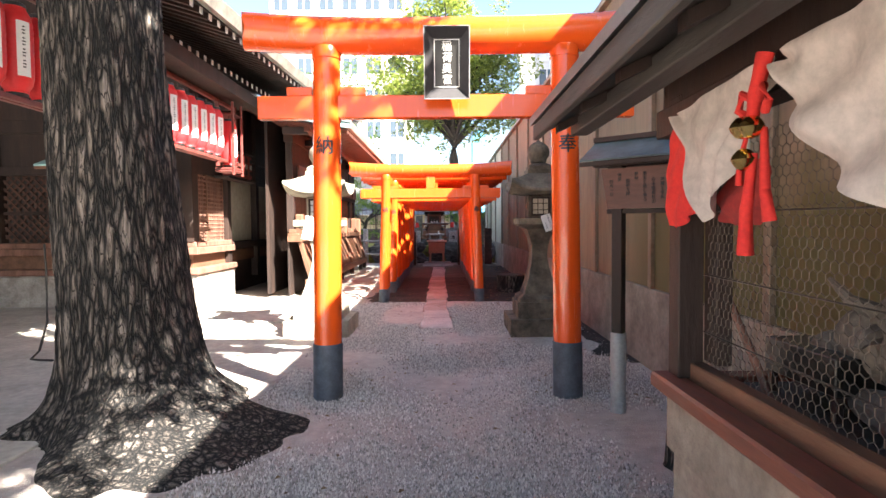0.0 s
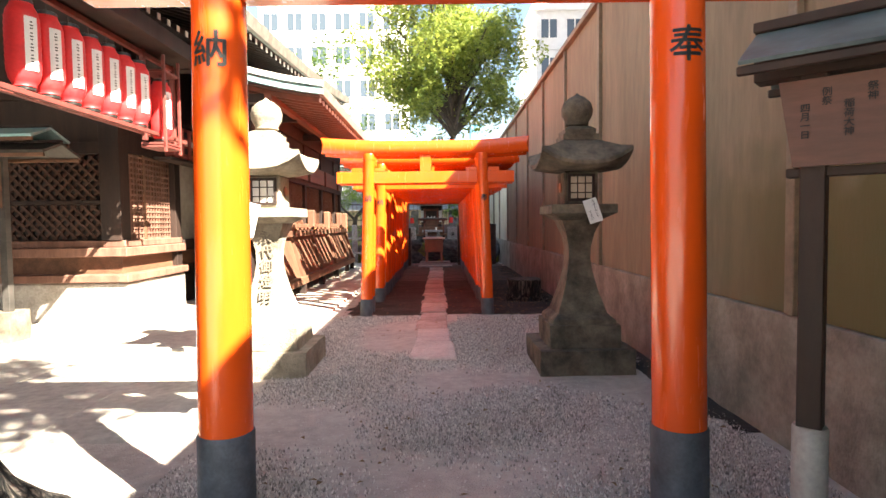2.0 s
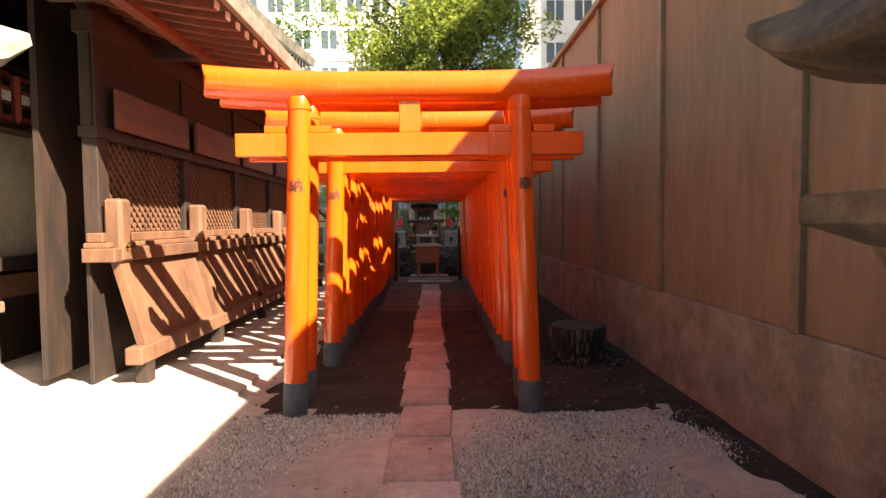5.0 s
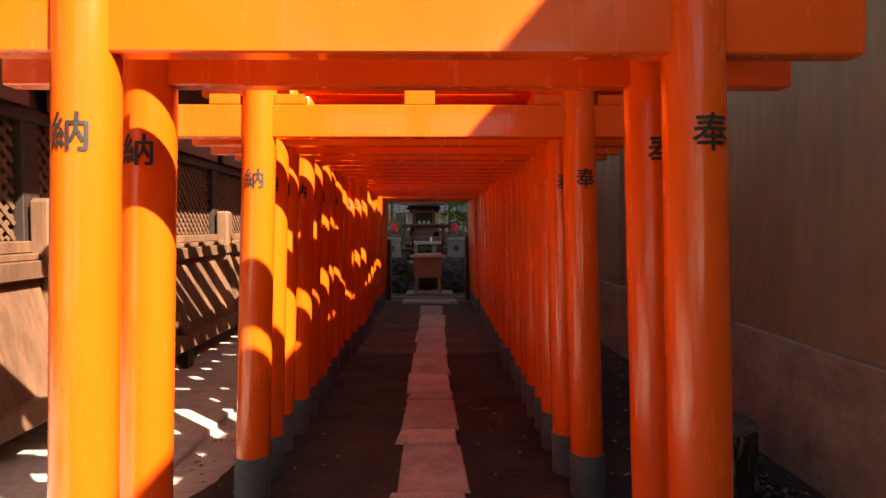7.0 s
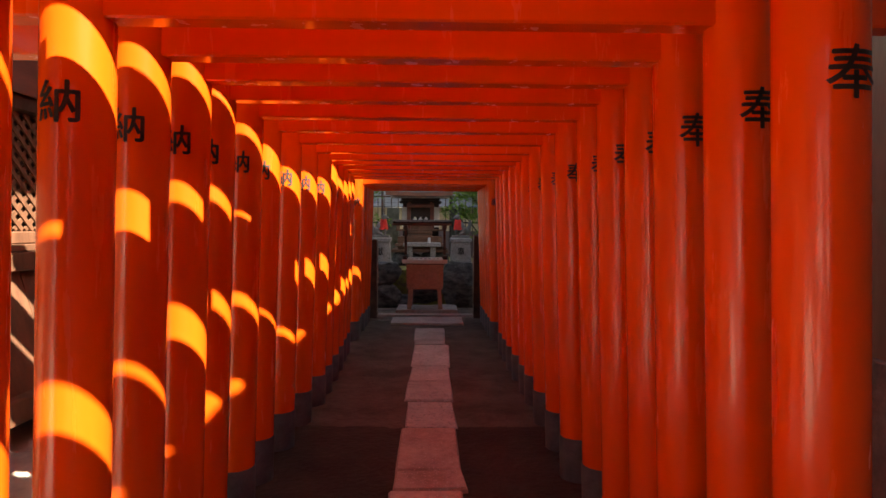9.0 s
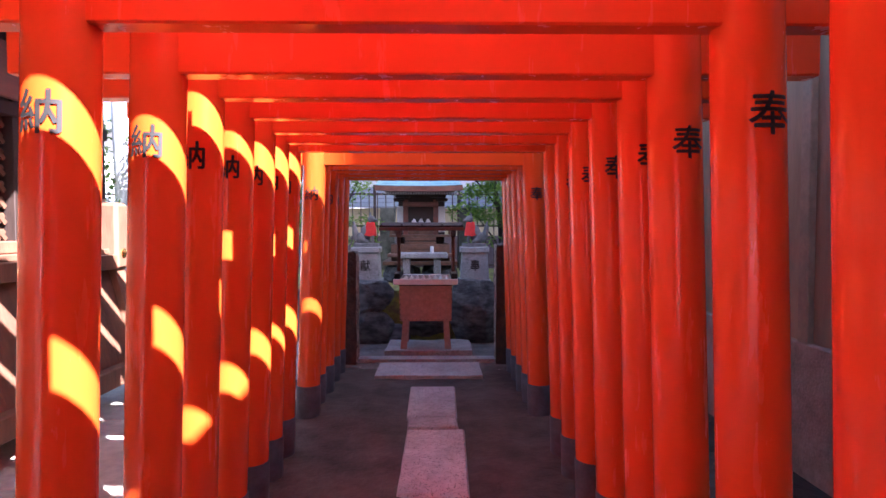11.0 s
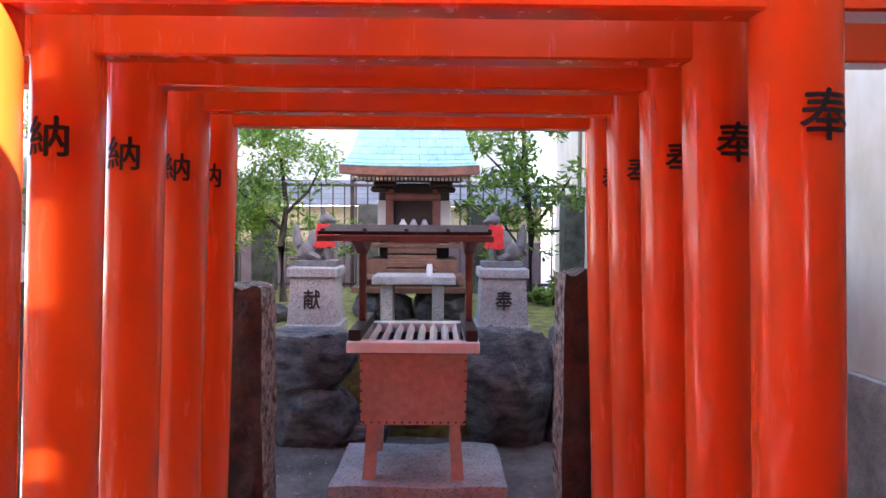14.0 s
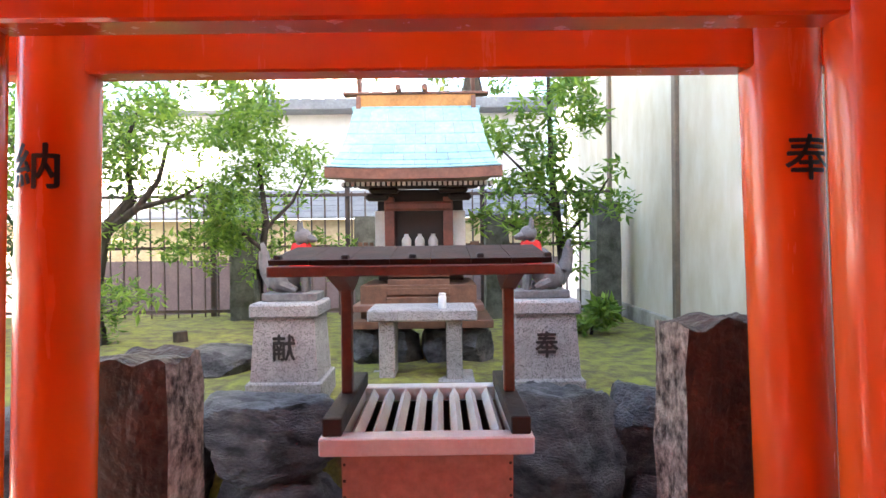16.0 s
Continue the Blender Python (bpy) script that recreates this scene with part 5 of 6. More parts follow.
# ---- side corridor building with balustrade ----
cor = empty("corridor_building", "low timber corridor with lattice windows above a boarded skirt", "shrine building")
KX = -1.0
plank_box("wall_back", (-4.5, 12.62, 0.3), (-4.4, 17.8, 3.6), M_WOOD_DARK, cor)
plank_box("far_end", (-4.4, 17.81, 0.1), (KX - 0.08, 17.88, 3.4), M_WOOD_DARK, cor)
plank_box("skirt_backing", (KX - 0.06, 9.5, 0.05), (KX - 0.02, 17.8, 1.2), M_WOOD_DARK, cor)
plank_box("ledge", (KX - 0.04, 9.4, 1.20), (KX + 0.26, 17.9, 1.33), M_SKIRT, cor, 0.008)
plank_box("ledge_fillet", (KX - 0.03, 9.42, 1.332), (KX + 0.20, 17.9, 1.38), M_SKIRT, cor, 0.006)
plank_box("ledge_lip", (KX - 0.02, 9.45, 1.382), (KX + 0.13, 17.9, 1.47), M_SKIRT, cor, 0.008)
plank_box("sill", (KX + 0.32, 9.4, 0.25), (KX + 0.48, 17.9, 0.41), M_SKIRT, cor, 0.01)
bays = [9.61 + 1.81 * i for i in range(5)] + [17.8]
for i, y in enumerate(bays):
    plank_box("post", (KX - 0.07, y - 0.09, 1.20), (KX + 0.07, y + 0.09, 3.3), M_WOOD_DARK, cor)
    plank_box("ledge_post", (KX + 0.10, y - 0.1, 1.19), (KX + 0.272, y + 0.1, 1.79), M_SKIRT, cor, 0.03)
    part("post_knob", turned(nb(), ((0.042, 0), (0.042, 0.008), (0.03, 0.016), (0.012, 0.03)), 18), M_GOLD, cor, "dull brass stud").matrix_basis = pose(KX + 0.272, y, 1.34, 0, 90)
    plank_box("sill_foot", (KX + 0.34, y - 0.07, 0.03), (KX + 0.46, y + 0.07, 0.249), M_WOOD_DARK, cor)
    if i < 5:
        lattice("lattice", KX, y + 0.1, min(y + 1.71, 17.68), 1.48, 2.35, 0.115, 0.034, M_SKIRT, cor)
        plank_box("hanging_board", (KX + 0.12, y + 0.12, 2.46), (KX + 0.16, min(y + 1.69, 17.66), 2.84), M_REDRAIL, cor)
        # skirt boards slope outward to the sill
        for k in range(3):
            y0 = y + 0.1 + 0.535 * k
            bm = nb()
            loft(bm, [[(KX + 0.17, yy, 1.20), (KX + 0.39, yy, 0.411), (KX + 0.36, yy, 0.411), (KX + 0.14, yy, 1.20)] for yy in (min(y0, 17.7), min(y0 + 0.53, 17.75))])
            part("skirt_board", bm, M_SKIRT, cor)
    bm = nb()
    loft(bm, [[(KX + 0.23, yy, 1.199), (KX + 0.45, yy, 0.411), (KX + 0.37, yy, 0.411), (KX + 0.15, yy, 1.199)] for yy in (y - 0.08, y + 0.08)])
    part("skirt_post", bm, M_SKIRT, cor)
plank_box("upper_wall", (KX - 0.06, 9.5, 2.46), (KX + 0.04, 17.9, 3.75), M_WOOD_DARK, cor, 0)
plank_box("inner_wall", (KX - 0.5, 9.5, 0.1), (KX - 0.44, 17.8, 4.2), M_WOOD_DARK, cor, 0)
plank_box("head_beam", (KX - 0.09, 9.5, 2.36), (KX + 0.09, 17.9, 2.458), M_WOOD_DARK, cor)
plank_box("wall_plate", (KX - 0.1, 9.48, 3.3), (KX + 0.1, 17.91, 3.5), M_WOOD_DARK, cor)
# curved pent roof
def pent(u, t):
    return Vector((0.42 - 4.0 * u, 0, 3.43 + 0.45 * u + 1.15 * u * u + t))
bm = nb()
us = [i / 12 for i in range(13)]
loft(bm, [[tuple(pent(u, 0.0) + Vector((0, y, 0))) for u in us] + [tuple(pent(u, 0.17) + Vector((0, y, 0))) for u in reversed(us)] for y in (8.65, 18.3)])
part("pent_roof", bm, M_ROOFTOP, cor)
bm = nb()
loft(bm, [[tuple(pent(u, -0.016) + Vector((-0.04, y, 0))) for u in us] + [tuple(pent(u, -0.003) + Vector((-0.04, y, 0))) for u in reversed(us)] for y in (8.68, 18.28)])
part("soffit", bm, M_LATTICE, cor, "dark boarding under the eave")
# upper verge edge painted white so that it reads as sunlit
bm = nb()
loft(bm, [[tuple(pent(u, 0.12) + Vector((0.03, y, 0))) for u in us] + [tuple(pent(u, 0.20) + Vector((0.03, y, 0))) for u in reversed(us)] for y in (8.58, 8.66)])
part("verge_strip", bm, M_WHITE, cor, "verge strip painted white to look sunlit")
bm = nb()
loft(bm, [[tuple(pent(u, 0.0) + Vector((0.03, y, 0))) for u in us] + [tuple(pent(u, 0.07) + Vector((0.03, y, 0))) for u in reversed(us)] for y in (8.60, 8.66)])
part("verge_strip", bm, M_COPPER, cor, "green copper verge strip")
plank_box("eave_fascia", (0.41, 8.66, 3.42), (0.45, 18.3, 3.59), M_EAVE, cor)
for i in range(37):
    y = 8.85 + i * 0.255
    bm = nb()
    loft(bm, [[tuple(pent(u, -0.09) + Vector((-0.06, yy, 0))) for u in us[:7]] + [tuple(pent(u, -0.018) + Vector((-0.06, yy, 0))) for u in reversed(us[:7])] for yy in (y - 0.03, y + 0.03)])
    part("rafter", bm, M_REDRAIL, cor)
    part("rafter_tip", box(nb(), (0.35, y - 0.031, 3.352), (0.372, y + 0.031, 3.428)), M_WHITE, cor, "white-painted rafter end")
for y in (8.9, 10.6, 13.0, 16.0):
    plank_box("eave_purlin", (-0.45, y - 0.06, 3.36), (KX + 0.06, y + 0.06, 3.5), M_WOOD_DARK, cor)
plank_box("eave_girder", (-0.5, 8.8, 3.40), (-0.38, 18.2, 3.52), M_REDRAIL, cor)

# ---- far tree, apartments, backdrop ----
ft = empty("far_tree", "tall broad leafy tree beyond the shrine garden", "tree")
bm = nb()
limb(bm, [(3.0, 32, -0.3), (3.1, 32, 3), (2.9, 32, 5.6), (3.0, 32, 7.2)], 0.35, 0.24)
rr = random.Random(8)
cl = []
for i in range(26):
    a, e = rr.uniform(0, 6.28), rr.uniform(-0.55, 1.35)
    rad = 4.6 * (0.75 + 0.25 * rr.random())
    tip = Vector((2.6 + rad * math.cos(a) * math.cos(e), 32 + 0.8 * rad * math.sin(a) * math.cos(e), 10.6 + 4.6 * math.sin(e)))
    st = Vector((3.0, 32, 6.2 + 0.08 * i))
    mid = st.lerp(tip, 0.5) + Vector((0, 0, 0.7))
    limb(bm, [st, mid, tip], 0.14, 0.03, 6)
    for _ in range(10):
        cl.append((st.lerp(tip, rr.uniform(0.5, 1.08)) + Vector((rr.gauss(0, 0.7), rr.gauss(0, 0.7), rr.gauss(0, 0.6))), rr.uniform(0.5, 1.0)))
part("trunk", bm, M_BARK_THIN, ft, smooth=True)
leaves("crown", cl, 30000, 0.27, M_LEAF_YELLOW, ft, 9)
def apartment(label, x0, x1, y, h, floors, cols):
    g = empty("apartment_building", label, "building")
    part("wall", box(nb(), (x0, y, -0.1), (x1, y + 10, h)), M_BUILDING, g)
    part("parapet", box(nb(), (x0 - 0.3, y - 0.3, h), (x1 + 0.3, y + 10, h + 0.8), 0.05), M_BUILDING, g)
    fh, fw = h / floors, (x1 - x0) / cols
    for i in range(floors):
        part("floor_band", box(nb(), (x0, y - 0.12, i * fh), (x1, y - 0.001, i * fh + 0.25)), M_BUILDING, g)
        for j in range(cols):
            w = part("window", box(nb(), (x0 + fw * (j + 0.2), y - 0.03, i * fh + 1.0), (x0 + fw * (j + 0.8), y - 0.002, i * fh + 2.5)), M_WINDOW, g)
            part("window_frame", box(nb(), (x0 + fw * (j + 0.5) - 0.05, y - 0.07, i * fh + 0.95), (x0 + fw * (j + 0.5) + 0.05, y - 0.031, i * fh + 2.55)), M_WHITE, w)
    return g
apartment("white apartment block with rows of windows", -14, -1, 52, 30, 10, 6)
apartment("pale apartment block with rows of windows", 10.4, 19, 48, 19, 6, 4)
# unseen block, added only to shade the last gates and the garden
blocker = empty("neighbour_building", "unseen tall block added to keep sun off the garden", "building")
part("wall", box(nb(), (26, -4.68, -0.1), (36, 44, 36.3)), M_BUILDING, blocker)
part("roof", box(nb(), (25.9, -4.73, 36.3), (36.1, 44.1, 36.5)), M_ROOFTILE, blocker)
tarp = empty("blue_sheeted_house", "far house partly wrapped in blue sheet", "building")
part("wall", box(nb(), (7.2, 90, -0.1), (9.2, 96, 17.0)), M_TARP, tarp)
part("roof", box(nb(), (7.1, 89.8, 17.0), (9.3, 96.2, 17.4)), M_ROOFTILE, tarp)
# a plain hedge of shadowed trees between corridor and garden
hedge = empty("garden_trees", "dark leafy garden trees beyond the corridor", "trees")
cl = []
for x in (-6.5, -4.6, -3.4, -2.4):
    part("trunk", limb(nb(), [(x, 23.6, -0.1), (x + 0.1, 23.6, 1.3), (x - 0.1, 23.5, 2.6)], 0.09, 0.04), M_BARK_THIN, hedge, smooth=True)
    for _ in range(9):
        cl.append((Vector((x + rr.gauss(0, 0.5), 23.6 + rr.gauss(0, 0.4), rr.uniform(1.3, 3.6))), rr.uniform(0.3, 0.55)))
leaves("foliage", cl, 6000, 0.11, M_LEAF_DARK, hedge, 12)

cable = tagged(part("black_cable", limb(nb(), [(-2.33, 4.0, 1.35), (-2.32, 4.0, 0.9), (-2.33, 4.0, 0.45), (-2.42, 3.98, 0.12), (-2.5, 3.95, 0.03), (-2.35, 3.9, 0.03), (-2.2, 3.88, 0.03)], 0.014, 0.014, 8), M_BLACK, smooth=True), "black cable hanging down and curling on the paving", "cable")

# ---- fallen log beside the tunnel ----
log = empty("cut_log", "dark cut tree stump lying by the wall", "log")
bm = nb()
loft(bm, [[((0.30 + 0.05 * noise.noise((math.cos(a) * 2, math.sin(a) * 2, z * 2))) * k * math.cos(a), (0.30 + 0.05 * noise.noise((math.cos(a) * 2, math.sin(a) * 2, z * 2))) * k * math.sin(a), z) for a in (2 * math.pi * i / 32 for i in range(32))] for z, k in ((-0.05, 1.45), (0.05, 1.2), (0.2, 1.0), (0.44, 1.02), (0.46, 0.97))])
part("trunk", bm, M_BARK, log, smooth=True)
bm = nb()
loft(bm, [[(0.31 * k * math.cos(a), 0.31 * k * math.sin(a), z) for a in (2 * math.pi * i / 32 for i in range(32))] for z, k in ((0.455, 0.97), (0.47, 0.9), (0.466, 0.5), (0.462, 0.1))])
part("cut_face", bm, material("grey_cut_wood", (0.10, 0.088, 0.075), (0.045, 0.038, 0.032), 9, 0.85, bump=0.4), log)
for i in range(9):
    a = rr.uniform(3.6, 6.9)
    part("root", limb(nb(), [(0.28 * math.cos(a), 0.28 * math.sin(a), 0.12), (0.5 * math.cos(a), 0.5 * math.sin(a), 0.07), (0.85 * math.cos(a + 0.2), 0.85 * math.sin(a + 0.2), 0.0)], 0.05, 0.015), M_BARK, log, smooth=True)
log.matrix_basis = pose(3.78, 10.5, -0.08)

# ---- shrine garden ----
garden = empty("garden_bank", "raised mossy garden bank behind dark rocks", "ground", kind="structure")
bm = nb()
rows = []
for j in range(51):
    y = 20.35 + 4.8 * j / 50
    row = []
    for i in range(91):
        x = -6.0 + 10.3 * i / 90
        z = 0.70 + 0.03 * noise.noise((x * 1.4, y * 1.4, 0)) + 0.012 * noise.noise((x * 9, y * 9, 0))
        if j == 0:
            z -= 0.75
        row.append(bm.verts.new((x, y, z)))
    rows.append(row)
for a, b in zip(rows, rows[1:]):
    for i in range(90):
        bm.faces.new((a[i], a[i + 1], b[i + 1], b[i]))
part("moss", bm, M_MOSS, garden, smooth=True)
ROCKS = [((1.12, 20.24, 0.66), (0.36, 0.26, 0.24)), ((1.18, 20.22, 0.22), (0.33, 0.24, 0.30)), ((1.5, 20.3, 0.12), (0.25, 0.2, 0.16)), ((2.66, 20.25, 0.46), (0.35, 0.26, 0.47)), ((3.12, 20.32, 0.62), (0.22, 0.22, 0.28)),
         ((3.2, 20.3, 0.2), (0.28, 0.22, 0.28)), ((3.72, 20.35, 0.4), (0.35, 0.25, 0.42)), ((0.45, 20.3, 0.42), (0.36, 0.26, 0.40)), ((-0.3, 20.4, 0.4), (0.42, 0.28, 0.40)), ((-1.2, 20.75, 0.4), (0.5, 0.25, 0.36)),
         ((1.95, 20.5, 0.40), (0.42, 0.2, 0.40)), ((0.35, 21.6, 0.76), (0.28, 0.22, 0.14)), ((-0.35, 21.3, 0.74), (0.34, 0.22, 0.13)), ((4.15, 20.6, 0.4), (0.25, 0.3, 0.4))]
for i, (c, s) in enumerate(ROCKS):
    tagged(part("garden_rock", boulder(c, s, i + 1), M_ROCK, None, smooth=True, angle=38), "dark weathered garden rock edging the mossy bank", "rock", "rocks edging the bank")
def pillar(label, x0, x1, y0, y1, h, seed):
    g = empty("stone_pillar", label, "stone pillar", "square stone pillars")
    bm = rough_block((x0, y0, -0.05), (x1, y1, h), 9, 0.018, seed, 9)
    for v in bm.verts:
        if v.co.z > h - 0.05:
            v.co.z += 0.03 * noise.noise((v.co.x * 14, v.co.y * 14, seed)) - 0.25 * max(0, abs(v.co.x - (x0 + x1) / 2) - 0.07)
    ob = part("shaft", bm, M_PILLAR, g)
    ob.data.materials.append(M_PILLAR_ROUGH)
    for f in ob.data.polygons:
        if abs(f.normal.x) > 0.7:
            f.material_index = 1
    return g
pillar("rough dark brown granite gate pillar by the sill", 0.955, 1.205, 18.98, 19.24, 1.30, 1)
pillar("rough dark brown granite gate pillar by the sill", 2.78, 3.05, 18.98, 19.24, 1.39, 2)
pillar("rough brown granite fence pillar", -0.13, 0.12, 19.0, 19.25, 1.31, 3)
pillar("rough dark granite fence pillar beside the wall", 3.80, 4.08, 19.05, 19.32, 1.40, 4)
tagged(part("stone_sill", rough_block((1.21, 19.03, -0.03), (2.775, 19.20, 0.075), 4, 0.006, 3), M_SLAB_GREY), "grey granite sill between the two gate pillars", "sill")
tagged(part("threshold_slab", rough_block((1.47, 18.40, -0.03), (2.58, 18.99, 0.05), 5, 0.006, 4), M_SLAB_GREY), "broad grey granite slab before the sill", "slab")
tagged(part("box_slab", rough_block((1.50, 19.28, -0.03), (2.53, 19.98, 0.115), 6, 0.015, 5, 4), M_SLAB_GREY), "uneven grey stone slab under the offering box", "slab")
fen = empty("stone_fence", "low granite post fence beside the shrine yard", "fence")
for x, h in ((-0.88, 1.42), (-1.22, 1.22), (-1.58, 1.25), (-1.95, 1.22), (-2.3, 1.25)):
    part("fence_post", turned(nb(), ((0.11, -0.05), (0.105, h * 0.5), (0.10, h - 0.02), (0.08, h)), 20, (x, 20.3)), M_GRANITE, fen, smooth=True, angle=50)
for z in (0.45, 0.95):
    part("fence_rail", cyl(nb(), (-2.4, 20.3, z), (-0.1, 19.2, z), 0.035, seg=10), M_GRANITE, fen, smooth=True)

# offering box
ob_ = empty("offering_box", "salmon painted offering box on splayed legs under a small roof", "offering box")
bm = nb()
loft(bm, [[(1.672, 19.34, 0.46), (2.288, 19.34, 0.46), (2.288, 19.94, 0.46), (1.672, 19.94, 0.46)], [(1.665, 19.335, 0.90), (2.295, 19.335, 0.90), (2.295, 19.945, 0.90), (1.665, 19.945, 0.90)]])
body = part("box_body", bm, M_ORANGEBOX, ob_, "flat salmon-pink painted sheet sides")
for i in range(14):
    for x, z in ((1.69 + 0.045 * i, 0.475),) + (((1.676, 0.48 + 0.06 * i), (2.284, 0.48 + 0.06 * i)) if i < 7 else ()):
        part("rivet", turned(nb(), ((0.0065, 0), (0.006, 0.003), (0.002, 0.005)), 8), M_IRON, body).matrix_basis = pose(x, 19.3385, z, 90)
for lo, hi in (((1.60, 19.25, 0.90), (2.36, 19.33, 0.965)), ((1.60, 19.95, 0.90), (2.36, 20.03, 0.965)), ((1.60, 19.331, 0.90), (1.675, 19.949, 0.965)), ((2.285, 19.331, 0.90), (2.36, 19.949, 0.965))):
    plank_box("rim", lo, hi, M_PINKRIM, ob_, 0.006, "pale pink timber rim")
# black sheet stands for the shade under the grille slats
plank_box("grille_shade_sheet", (1.676, 19.332, 0.88), (2.284, 19.948, 0.90), M_BLACK, ob_, 0)
for i in range(8):
    x = 1.715 + 0.0755 * i
    bm = nb()
    loft(bm, [[(x - 0.024, y, 0.925), (x + 0.024, y, 0.925), (x, y, 0.963)] for y in (19.332, 19.948)])
    part("grille_slat", bm, M_PINKRIM, ob_)
for sx in (1.735, 2.225):
    for sy in (19.41, 19.87):
        d = 0.02 if sx > 2 else -0.02
        bm = nb()
        loft(bm, [[(sx - 0.03, sy - 0.03, 0.46), (sx + 0.03, sy - 0.03, 0.46), (sx + 0.03, sy + 0.03, 0.46), (sx - 0.03, sy + 0.03, 0.46)], [(sx + d - 0.038, sy - 0.04, 0.108), (sx + d + 0.038, sy - 0.04, 0.108), (sx + d + 0.038, sy + 0.03, 0.108), (sx + d - 0.038, sy + 0.03, 0.108)]])
        part("leg", bm, M_ORANGEBOX, ob_)
for x in (1.645, 2.315):
    plank_box("sleeper", (x - 0.035, 19.27, 0.966), (x + 0.035, 20.0, 1.03), M_WOOD_DARK, ob_)
    plank_box("roof_post", (x - 0.022, 19.60, 1.031), (x + 0.022, 19.65, 1.56), M_REDRAIL, ob_)
    bm = nb()
    loft(bm, [[(x - 0.03, 19.30, 1.545), (x - 0.03, 19.625, 1.45), (x - 0.03, 19.95, 1.545), (x - 0.03, 19.95, 1.60), (x - 0.03, 19.30, 1.60)], [(x + 0.03, 19.30, 1.545), (x + 0.03, 19.625, 1.45), (x + 0.03, 19.95, 1.545), (x + 0.03, 19.95, 1.60), (x + 0.03, 19.30, 1.60)]])
    part("bracket", bm, M_REDRAIL, ob_)
plank_box("roof_beam", (1.50, 19.59, 1.56), (2.44, 19.66, 1.61), M_REDRAIL, ob_)
for s in (-1, 1):
    for i in range(7):
        x0 = 1.445 + 0.1395 * i
        bm = nb()
        loft(bm, [[(x, 19.625 + s * 0.40, 1.575), (x, 19.625, 1.618), (x, 19.625, 1.636), (x, 19.625 + s * 0.41, 1.593)] for x in (x0, x0 + 0.137)])
        part("roof_board", bm, material("dark_red_roof_board", (0.065, 0.03, 0.022), (0.03, 0.015, 0.012), 7, 0.9, bump=0.3) if (i, s) == (0, -1) else bpy.data.materials["dark_red_roof_board"], ob_)
    plank_box("eave_batten", (1.44, 19.625 + s * 0.40 - 0.015, 1.535), (2.43, 19.625 + s * 0.40 + 0.015, 1.572), M_REDRAIL, ob_)
for i in range(5):
    x = 1.47 + 0.235 * i
    plank_box("roof_batten", (x - 0.012, 19.23, 1.585), (x + 0.012, 19.27, 1.61), M_WOOD_DARK, ob_)

# fox pedestals, foxes
def pedestal(x, ch):
    g = empty("stone_pedestal", "speckled grey granite pedestal with one black character", "pedestal", "fox pedestals")
    plank_box("base", (-0.26, -0.26, 0.66), (0.26, 0.26, 0.84), M_GRANITE, g, 0.01)
    bm = nb()
    loft(bm, [square_ring(h, z, 2) for h, z in ((0.232, 0.841), (0.205, 1.215))])
    part("body", bm, M_GRANITE, g)
    plank_box("cap", (-0.235, -0.235, 1.216), (0.235, 0.235, 1.30), M_GRANITE, g, 0.012)
    text_part("painted_character", ch, 0.165, M_INK, g, pose(0, -0.2245, 1.03, 86), 0.001, weight=0.022)
    g.matrix_basis = pose(x, 20.79, 0) @ Matrix.Diagonal((0.86, 0.86, 1, 1))
    return g
pedestal(1.11, "献")
pedestal(2.655, "奉")
